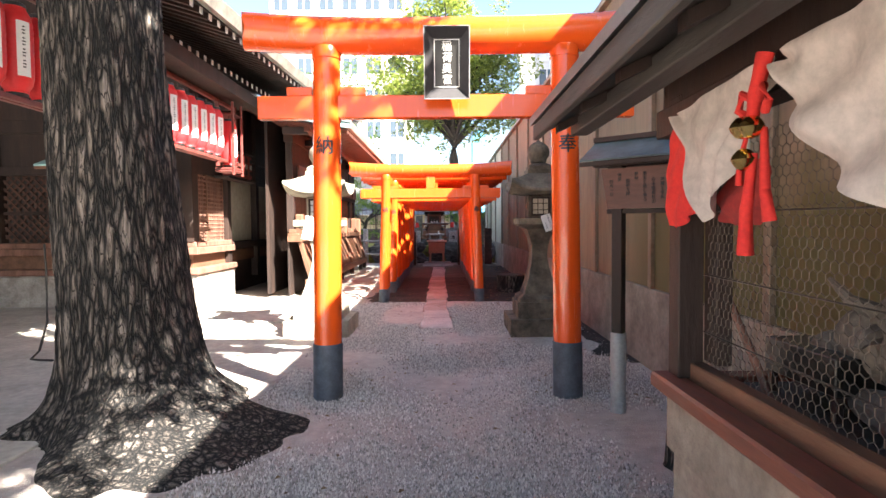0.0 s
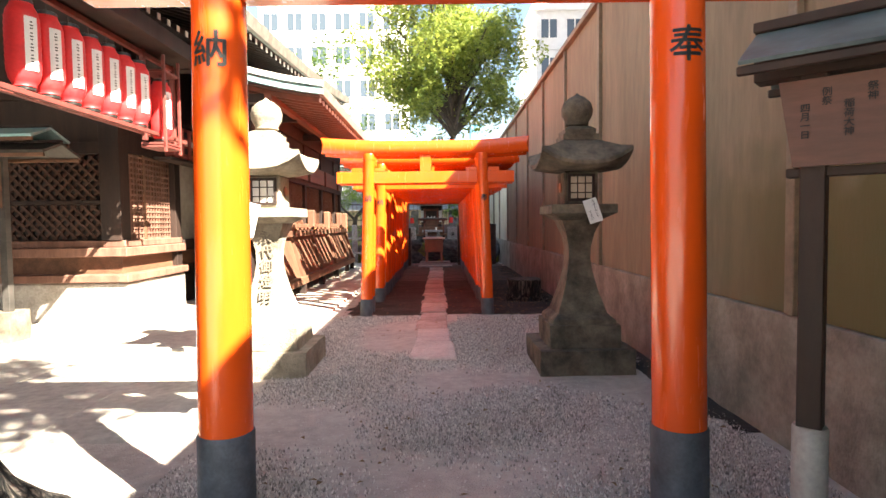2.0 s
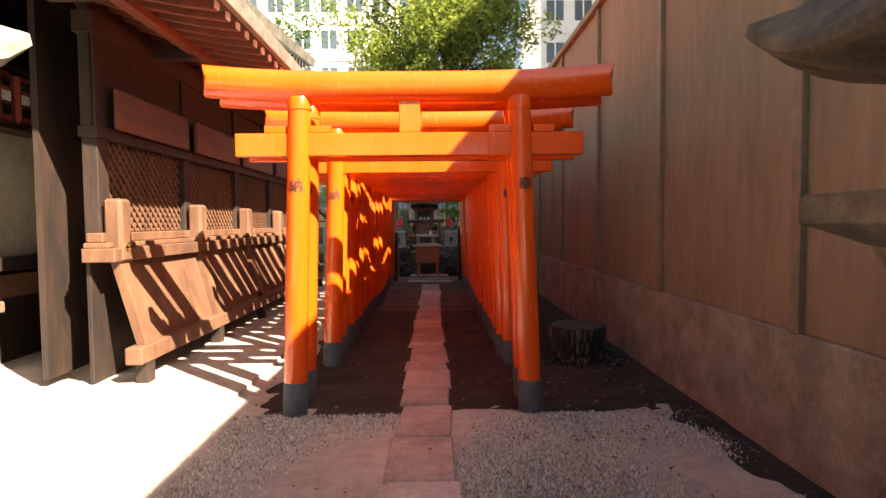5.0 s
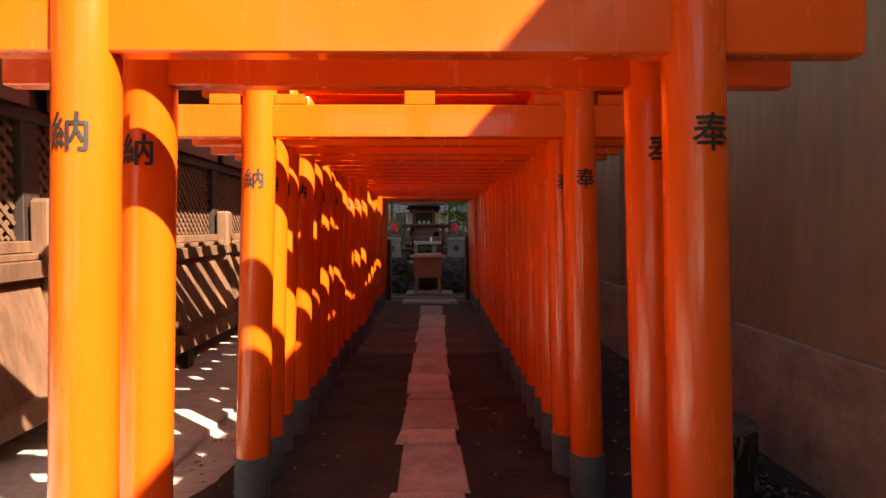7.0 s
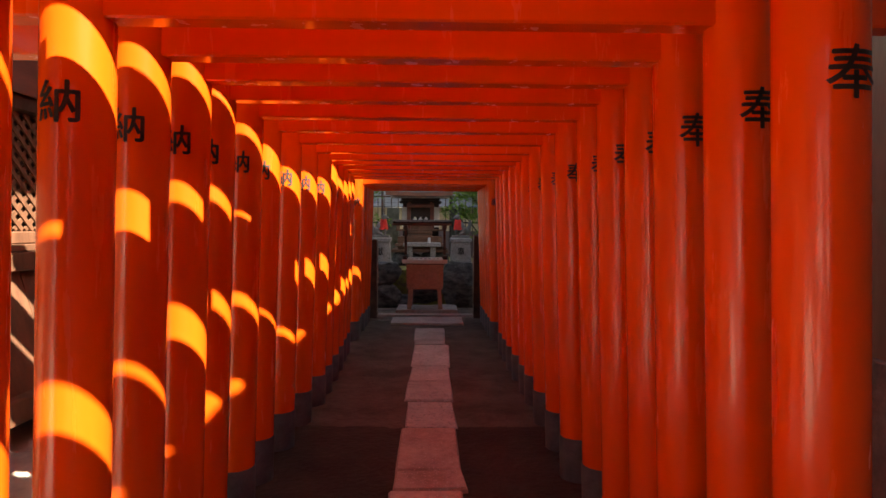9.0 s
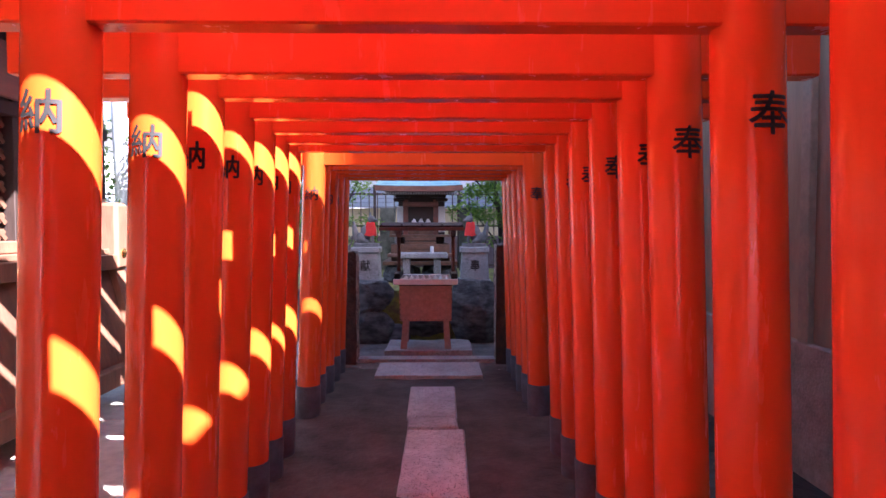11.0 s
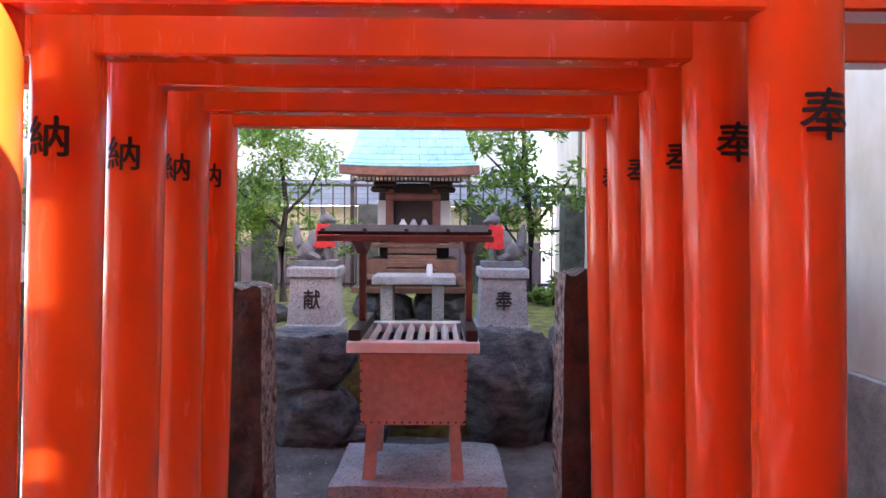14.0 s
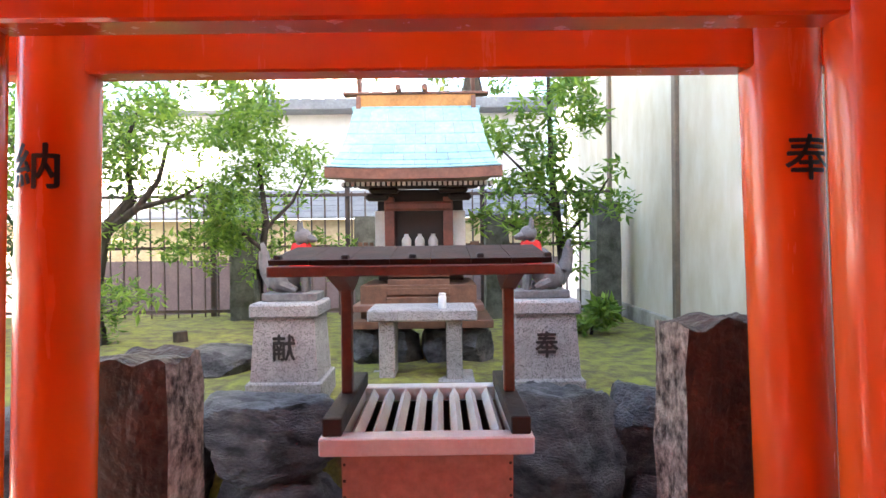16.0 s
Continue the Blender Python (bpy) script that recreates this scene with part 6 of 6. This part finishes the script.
def fox(x, s):
    """One plain stone fox, seated, facing the axis; s is +1 when it faces right."""
    bm = nb()
    def blob(c, r):
        k = bmesh.ops.create_icosphere(bm, subdivisions=3, radius=1)
        for v in k["verts"]:
            v.co = Vector((c[0] * s + v.co.x * r[0], c[1] + v.co.y * r[1], c[2] + v.co.z * r[2]))
    box(bm, (-0.17, -0.11, 0.0), (0.17, 0.11, 0.05), 0.006)
    blob((-0.075, 0, 0.13), (0.085, 0.075, 0.085))
    blob((-0.02, 0, 0.19), (0.075, 0.065, 0.12))
    blob((0.035, 0, 0.27), (0.055, 0.055, 0.095))
    blob((0.065, -0.005, 0.40), (0.055, 0.048, 0.05))
    limb(bm, [(0.09 * s, -0.01, 0.395), (0.13 * s, -0.02, 0.38), (0.155 * s, -0.025, 0.375)], 0.032, 0.012)
    for y in (-0.025, 0.025):
        limb(bm, [(0.05 * s, y, 0.43), (0.045 * s, y * 1.3, 0.47), (0.05 * s, y * 1.4, 0.50)], 0.02, 0.004, 6)
    for y in (-0.035, 0.035):
        limb(bm, [(0.06 * s, y, 0.24), (0.075 * s, y, 0.14), (0.08 * s, y, 0.05)], 0.028, 0.02)
        limb(bm, [(-0.06 * s, y * 1.4, 0.1), (0.0, y * 1.5, 0.075), (0.03 * s, y * 1.5, 0.06)], 0.035, 0.022)
    limb(bm, [(-0.13 * s, 0, 0.09), (-0.175 * s, 0, 0.16), (-0.17 * s, 0, 0.26), (-0.185 * s, 0, 0.33), (-0.195 * s, 0, 0.36)], 0.035, 0.012, 12)
    limb(bm, [(-0.16 * s, 0, 0.17), (-0.178 * s, 0, 0.24), (-0.185 * s, 0, 0.31)], 0.048, 0.03, 12)
    f = tagged(part("fox_statue", bm, M_FOX, None, smooth=True), "dark grey seated stone fox statue on a granite pedestal", "statue", "pair of fox statues")
    f.matrix_basis = pose(x, 20.84, 1.30)
    bm = nb()
    rings = []
    for z, rx, ry, cx in ((0.352, 0.05, 0.05, 0.05), (0.335, 0.060, 0.058, 0.05), (0.28, 0.072, 0.068, 0.046), (0.21, 0.088, 0.078, 0.04), (0.155, 0.098, 0.086, 0.036)):
        rings.append([(cx * s + rx * math.cos(a) * (1 + 0.06 * math.sin(9 * a)), ry * math.sin(a) * (1 + 0.06 * math.sin(7 * a)), z + 0.008 * math.sin(5 * a)) for a in (2 * math.pi * k / 36 for k in range(36))])
    loft(bm, rings, cap=False)
    b_ = tagged(part("red_bib", bm, M_REDCLOTH, None, smooth=True), "bright red cloth bib tied round the fox", "bib", "fox bibs")
    b_.matrix_basis = pose(x, 20.84, 1.30)
fox(1.11, 1)
fox(2.655, -1)

# granite table with a glass jar
tab = empty("granite_table", "low speckled granite offering table before the small shrine", "table")
plank_box("top", (1.525, 21.15, 1.11), (2.285, 21.60, 1.19), M_GRANITE, tab, 0.01)
for x in (1.655, 2.125):
    plank_box("leg", (x - 0.055, 21.2, 0.69), (x + 0.055, 21.5, 1.109), M_GRANITE, tab, 0.008)
plank_box("foot", (1.525, 21.12, 0.64), (1.785, 21.52, 0.70), M_GRANITE, tab, 0.008)
plank_box("foot", (2.005, 21.12, 0.64), (2.265, 21.52, 0.70), M_GRANITE, tab, 0.008)
jar = empty("sake_jar", "small clear glass jar with a pale label on the table", "jar")
part("glass", turned(nb(), ((0.026, 0), (0.028, 0.005), (0.028, 0.08), (0.022, 0.09)), 20), M_PAPER, jar, smooth=True)
part("lid", turned(nb(), ((0.024, 0.0905), (0.025, 0.092), (0.025, 0.104), (0.022, 0.106)), 20), M_WHITE, jar)
jar.matrix_basis = pose(2.045, 21.25, 1.19)

# small shrine
sh = empty("small_shrine", "small timber shrine with a green copper roof on stones", "shrine")
SX = 1.85
for i, x in enumerate((-0.42, -0.14, 0.16, 0.43)):
    part("base_stone", boulder((SX + x, 21.95, 0.78), (0.17, 0.2, 0.20), 30 + i), M_ROCK, sh, smooth=True)
plank_box("platform", (SX - 0.60, 21.75, 0.97), (SX + 0.60, 23.0, 1.03), M_WOOD_MID, sh)
plank_box("step_board", (SX - 0.53, 21.80, 1.10), (SX + 0.53, 22.2, 1.15), M_WOOD_PALE, sh)
plank_box("platform_core", (SX - 0.48, 21.95, 1.031), (SX + 0.48, 22.9, 1.30), M_WOOD_MID, sh)
for i in range(4):
    plank_box("stair", (SX - 0.26, 21.86 + 0.07 * i, 1.151 + 0.07 * i), (SX + 0.26, 21.94 + 0.07 * i, 1.205 + 0.07 * i), M_WOOD_MID, sh)
plank_box("veranda", (SX - 0.52, 22.1, 1.42), (SX + 0.52, 23.0, 1.46), M_WOOD_MID, sh)
plank_box("core_wall", (SX - 0.40, 22.6, 1.30), (SX + 0.40, 22.95, 2.15), M_WOOD_DARK, sh)
for s in (-1, 1):
    plank_box("front_post", (SX + s * 0.255 - 0.042, 22.2, 1.46), (SX + s * 0.255 + 0.042, 22.285, 2.05), M_REDRAIL, sh)
    plank_box("side_panel", (SX + s * 0.36 - 0.06, 22.56, 1.50), (SX + s * 0.36 + 0.06, 22.59, 1.95), M_WHITE, sh)
    plank_box("veranda_rail", (SX + s * 0.50 - 0.015, 22.12, 1.60), (SX + s * 0.50 + 0.015, 22.98, 1.63), M_WOOD_MID, sh)
    for y in (22.14, 22.5, 22.95):
        plank_box("rail_post", (SX + s * 0.50 - 0.018, y - 0.018, 1.461), (SX + s * 0.50 + 0.018, y + 0.018, 1.66), M_WOOD_MID, sh)
    plank_box("bracket_arm", (SX + s * 0.36 - 0.10, 22.18, 2.02), (SX + s * 0.36 + 0.10, 22.30, 2.08), M_WOOD_DARK, sh, 0.02)
    plank_box("bracket_arm", (SX + s * 0.30 - 0.13, 22.14, 2.085), (SX + s * 0.30 + 0.13, 22.30, 2.13), M_WOOD_DARK, sh, 0.02)
plank_box("rainbow_beam", (SX - 0.30, 22.18, 1.93), (SX + 0.30, 22.26, 2.01), M_REDRAIL, sh, 0.02)
plank_box("eave_plate", (SX - 0.52, 22.1, 2.132), (SX + 0.52, 22.32, 2.17), M_WOOD_DARK, sh)
plank_box("altar_shelf", (SX - 0.21, 22.33, 1.461), (SX + 0.21, 22.48, 1.588), M_WOOD_MID, sh)
# flat black sheet puts the recess's shade into colour
plank_box("recess_shade_sheet", (SX - 0.21, 22.55, 1.47), (SX + 0.21, 22.595, 1.95), M_BLACK, sh, 0)
for i in range(30):
    x = SX - 0.61 + 0.042 * i
    plank_box("rafter", (x - 0.012, 21.93, 2.122), (x + 0.012, 22.09, 2.152), M_WOOD_DARK, sh, 0)
    plank_box("rafter_tip", (x - 0.013, 21.916, 2.12), (x + 0.013, 21.929, 2.154), M_WHITE, sh, 0)
for i, x in enumerate((-0.12, 0.0, 0.12)):
    v_ = empty("offering_vessel", "small white offering vessel at the shrine door", "vessel", "offering vessels")
    part("body", turned(nb(), ((0.03, 0), (0.042, 0.02), (0.045, 0.07), (0.03, 0.10), (0.018, 0.115), (0.02, 0.13)), 18), M_WHITE, v_, smooth=True)
    part("saucer", turned(nb(), ((0.02, -0.012), (0.05, -0.004), (0.052, 0.0), (0.03, 0.0)), 18), M_WHITE, v_)
    v_.matrix_basis = pose(SX + x, 22.40, 1.602)
def roof_pt(u, w, t=0.0):
    """Roof surface of the small shrine: u runs up the slope, w across."""
    half = 0.70 - 0.14 * u
    y = 21.78 + 0.62 * u
    z = 2.235 + 0.18 * u + 0.44 * u * u + 0.018 * abs(w) ** 3 * (1 - u)
    return (SX - 0.02 + half * w, y, z + t)
for r in range(7):
    u0, u1 = r / 7, (r + 1) / 7
    n = 7
    for k in range(-1 if r % 2 else 0, n):
        w0, w1 = -1 + 2 * (k + (0.5 if r % 2 else 0)) / n, -1 + 2 * (k + 1 + (0.5 if r % 2 else 0)) / n
        w0, w1 = max(-1, w0), min(1, w1)
        if w1 - w0 < 0.02:
            continue
        bm = nb()
        loft(bm, [[roof_pt(u0, w, 0.006), roof_pt(u1, w, 0.0), roof_pt(u1, w, 0.010), roof_pt(u0, w, 0.020)] for w in (w0 + 0.004, (w0 + w1) / 2, w1 - 0.004)])
        part("copper_tile", bm, M_COPPER, sh)
bm = nb()
loft(bm, [[roof_pt(0, w, -0.075), (roof_pt(0, w)[0], 21.90, roof_pt(0, w)[2] - 0.075), roof_pt(0.05, w, -0.002), roof_pt(0, w, 0.012)] for w in (-1.01, -0.5, 0, 0.5, 1.01)])
part("roof_fascia", bm, M_COPPER_EDGE, sh)
bm = nb()
loft(bm, [[roof_pt(u, w, -0.03) for u in (0.03, 0.3, 0.6, 1.0)] + [(roof_pt(1, w)[0], 23.1, 2.26), (roof_pt(1, w)[0], 23.1, 2.20), roof_pt(0.05, w, -0.05)] for w in (-0.985, 0.985)])
part("roof_body", bm, M_COPPER_EDGE, sh)
bm = nb()
loft(bm, [[(x, 22.48, 2.85), (x, 23.12, 2.28), (x, 23.12, 2.25), (x, 22.48, 2.80)] for x in (SX - 0.6, SX + 0.56)])
part("roof_rear", bm, M_COPPER, sh)
plank_box("ridge_foot", (SX - 0.60, 22.42, 2.85), (SX + 0.56, 22.56, 2.89), M_COPPER, sh)
plank_box("ridge_box", (SX - 0.56, 22.44, 2.892), (SX + 0.52, 22.54, 3.0), material("orange_timber", (0.55, 0.26, 0.07), (0.45, 0.20, 0.05), 6, 0.6, bump=0.1), sh)
plank_box("ridge_cap", (SX - 0.68, 22.43, 3.001), (SX + 0.64, 22.55, 3.025), M_WOOD_PALE, sh)
for x in (-0.18, 0.06):
    part("ridge_billet", cyl(nb(), (SX + x, 22.36, 3.05), (SX + x, 22.62, 3.05), 0.026, seg=12), M_COPPER_EDGE, sh, smooth=True)
for x in (-0.54, 0.50):
    for s in (-1, 1):
        bm = nb()
        loft(bm, [[(SX + x + dx, 22.49 - s * 0.14 + 0, 2.74 if s > 0 else 2.80), (SX + x + dx, 22.49 - s * 0.10, 2.74 if s > 0 else 2.80), (SX + x + dx, 22.49 + s * 0.11, 3.20), (SX + x + dx, 22.49 + s * 0.07, 3.20)] for dx in (-0.016, 0.016)])
        part("crossed_finial", bm, M_WOOD_PALE, sh)
    plank_box("finial_board", (SX + x - 0.02, 22.40, 2.76), (SX + x + 0.02, 22.438, 2.98), M_COPPER_EDGE, sh)

# iron fence, stone posts, house beyond
fe = empty("iron_fence", "tall dark iron railing fence behind the garden", "fence")
for z in (0.76, 1.60, 2.28):
    plank_box("rail", (-6.0, 24.78, z), (4.3, 24.82, z + 0.04), M_IRON, fe, 0)
for i in range(58):
    x = -5.9 + 0.178 * i
    part("bar", cyl(nb(), (x, 24.8, 0.62), (x, 24.8, 2.34), 0.011, seg=6), M_IRON, fe)
for x in (-4.6, -2.8, -1.0, 0.8, 2.6):
    plank_box("post", (x - 0.03, 24.83, 0.5), (x + 0.03, 24.89, 2.5), M_IRON, fe, 0)
for x, y, h in ((-0.45, 24.5, 1.85), (1.1, 24.6, 2.0), (2.75, 24.5, 2.0), (4.08, 24.3, 2.12)):
    g = empty("stone_post", "mossy grey stone post in front of the iron fence", "stone post", "stone posts by the fence")
    part("shaft", rough_block((x - 0.15, y - 0.15, 0.55), (x + 0.15, y + 0.15, h), 5, 0.02, x, 5), material("mossy_stone", (0.17, 0.165, 0.14), (0.06, 0.065, 0.045), 6, 0.9, bump=0.6) if x < -0.4 else bpy.data.materials["mossy_stone"], g)
ho = empty("neighbour_house", "low house with brown boards, cream wall and grey tile roof", "house")
part("board_wall", box(nb(), (-9, 27.5, -0.1), (4.2, 27.7, 1.38)), material("purple_brown_boards", (0.16, 0.115, 0.115), (0.12, 0.085, 0.085), 4, 0.7, bump=0.2), ho)
part("cream_wall", box(nb(), (-9, 27.52, 1.381), (4.2, 27.7, 2.1)), material("yellow_plaster", (0.62, 0.50, 0.30), (0.55, 0.44, 0.26), 2, 0.85, bump=0.05), ho)
for i in range(5):
    bm = nb()
    z, y = 2.1 + 0.12 * i, 27.3 + 0.3 * i
    loft(bm, [[(x, y, z), (x, y + 0.32, z + 0.13), (x, y + 0.32, z + 0.16), (x, y, z + 0.04)] for x in (-9.2, 4.3)])
    part("tile_course", bm, M_ROOFTILE, ho)
part("upper_wall", box(nb(), (-9, 28.9, 2.3), (4.2, 29.1, 4.3)), M_BUILDING, ho)
part("upper_roof", box(nb(), (-9.3, 28.4, 4.3), (4.4, 34, 4.5)), M_ROOFTILE, ho)
# garden trees
def small_tree(label, trunk, branches, clumps, n, size, mat, seed):
    g = empty("garden_tree", label, "tree")
    bm = nb()
    for pts, r0, r1 in [trunk] + branches:
        limb(bm, pts, r0, r1, 8, 0.3)
    part("trunk", bm, M_BARK_THIN, g, smooth=True)
    leaves("crown", clumps, n, size, mat, g, seed, 0.34)
    return g
rr = random.Random(21)
def spread(c, s, k, r0, r1):
    return [(Vector(c) + Vector((rr.gauss(0, s[0]), rr.gauss(0, s[1]), rr.gauss(0, s[2]))), rr.uniform(r0, r1)) for _ in range(k)]
small_tree("slender garden tree with narrow pale green leaves", ([(0.18, 23.2, 0.65), (0.15, 23.2, 1.4), (0.22, 23.2, 1.9), (0.15, 23.2, 2.5)], 0.06, 0.02),
           [([(0.18, 23.2, 1.6), (-0.15, 23.1, 1.9), (-0.4, 23.1, 2.15)], 0.025, 0.008), ([(0.2, 23.2, 1.8), (0.5, 23.2, 2.1), (0.65, 23.2, 2.4)], 0.025, 0.008)],
           spread((0.1, 23.2, 2.45), (0.36, 0.3, 0.38), 26, 0.14, 0.3) + spread((-0.1, 23.0, 1.75), (0.35, 0.25, 0.15), 9, 0.12, 0.2) + spread((0.35, 23.4, 1.5), (0.4, 0.2, 0.2), 10, 0.12, 0.22), 6500, 0.085, M_LEAF_PALE, 31)
small_tree("gnarled garden tree with bent dark limbs and pale leaves", ([(-1.25, 22.7, 0.6), (-1.3, 22.7, 1.2), (-1.15, 22.6, 1.75), (-0.85, 22.6, 2.1)], 0.12, 0.05),
           [([(-1.15, 22.6, 1.75), (-0.75, 22.5, 2.0), (-0.55, 22.5, 2.25), (-0.45, 22.5, 2.6)], 0.05, 0.012), ([(-0.85, 22.6, 2.1), (-0.9, 22.6, 2.6), (-0.75, 22.6, 3.0)], 0.04, 0.01), ([(-0.75, 22.5, 2.0), (-0.35, 22.5, 2.1), (-0.1, 22.4, 2.2)], 0.03, 0.008), ([(-1.2, 22.7, 1.6), (-1.7, 22.6, 2.1), (-2.0, 22.6, 2.7)], 0.06, 0.015)],
           spread((-0.75, 22.6, 2.75), (0.45, 0.3, 0.4), 26, 0.12, 0.28) + spread((-1.2, 22.5, 1.3), (0.25, 0.2, 0.25), 8, 0.1, 0.2) + spread((-0.7, 22.3, 1.25), (0.15, 0.1, 0.06), 3, 0.1, 0.15) + spread((-2.0, 22.6, 2.8), (0.4, 0.3, 0.4), 14, 0.15, 0.3), 6500, 0.09, M_LEAF_PALE, 32)
small_tree("slim evergreen tree with glossy oval leaves by the wall", ([(3.30, 23.3, 0.65), (3.32, 23.3, 1.6), (3.22, 23.3, 2.4), (3.2, 23.3, 3.4)], 0.06, 0.02),
           [([(3.3, 23.3, 1.6), (3.6, 23.2, 2.0), (3.8, 23.2, 2.3)], 0.025, 0.008), ([(3.25, 23.3, 2.0), (2.9, 23.2, 2.4), (2.7, 23.2, 2.6)], 0.025, 0.008), ([(3.25, 23.3, 1.3), (2.9, 23.1, 1.75), (2.6, 23.0, 1.9)], 0.02, 0.006)],
           spread((3.2, 23.3, 2.75), (0.42, 0.3, 0.45), 30, 0.12, 0.26) + spread((2.75, 23.0, 1.85), (0.22, 0.15, 0.15), 7, 0.1, 0.18) + spread((3.45, 23.2, 1.7), (0.2, 0.2, 0.25), 7, 0.1, 0.18), 3000, 0.12, M_LEAF_PALE, 33)
plant = empty("low_shrub", "low leafy shrub on the moss by the stone post", "shrub")
part("stems", limb(nb(), [(3.55, 23.0, 0.68), (3.57, 23.0, 0.85), (3.6, 23.0, 1.0)], 0.02, 0.008), M_BARK_THIN, plant)
leaves("foliage", spread((3.58, 23.0, 0.95), (0.12, 0.1, 0.1), 7, 0.08, 0.15), 420, 0.12, M_LEAF_PALE, plant, 41)
tagged(part("cut_stump", cyl(nb(), (-0.55, 22.9, 0.65), (-0.56, 22.9, 0.80), 0.07, 0.065), M_BARK_THIN, None, smooth=True), "small cut stump on the moss", "stump")
pt = empty("pale_tree", "thick pale grey tree trunk beyond the stone fence", "tree")
bm = nb()
loft(bm, [[(-3.5 + 0.06 * math.sin(z) + (0.40 - 0.018 * z) * math.cos(a) * (1 + 0.08 * noise.noise((a * 2, z, 0))), 23.3 + (0.40 - 0.018 * z) * math.sin(a), z) for a in (2 * math.pi * k / 28 for k in range(28))] for z in (-0.1, 0.6, 1.3, 2, 3, 4, 5, 6, 7)])
part("trunk", bm, material("pale_grey_bark", (0.36, 0.38, 0.38), (0.24, 0.25, 0.25), 7, 0.9, bump=0.5, stretch=(1, 1, 0.25)), pt, smooth=True)
leaves("crown", spread((-3.4, 23.3, 7.0), (1.3, 1.0, 0.8), 22, 0.5, 0.9), 4000, 0.16, M_LEAF, pt, 44)
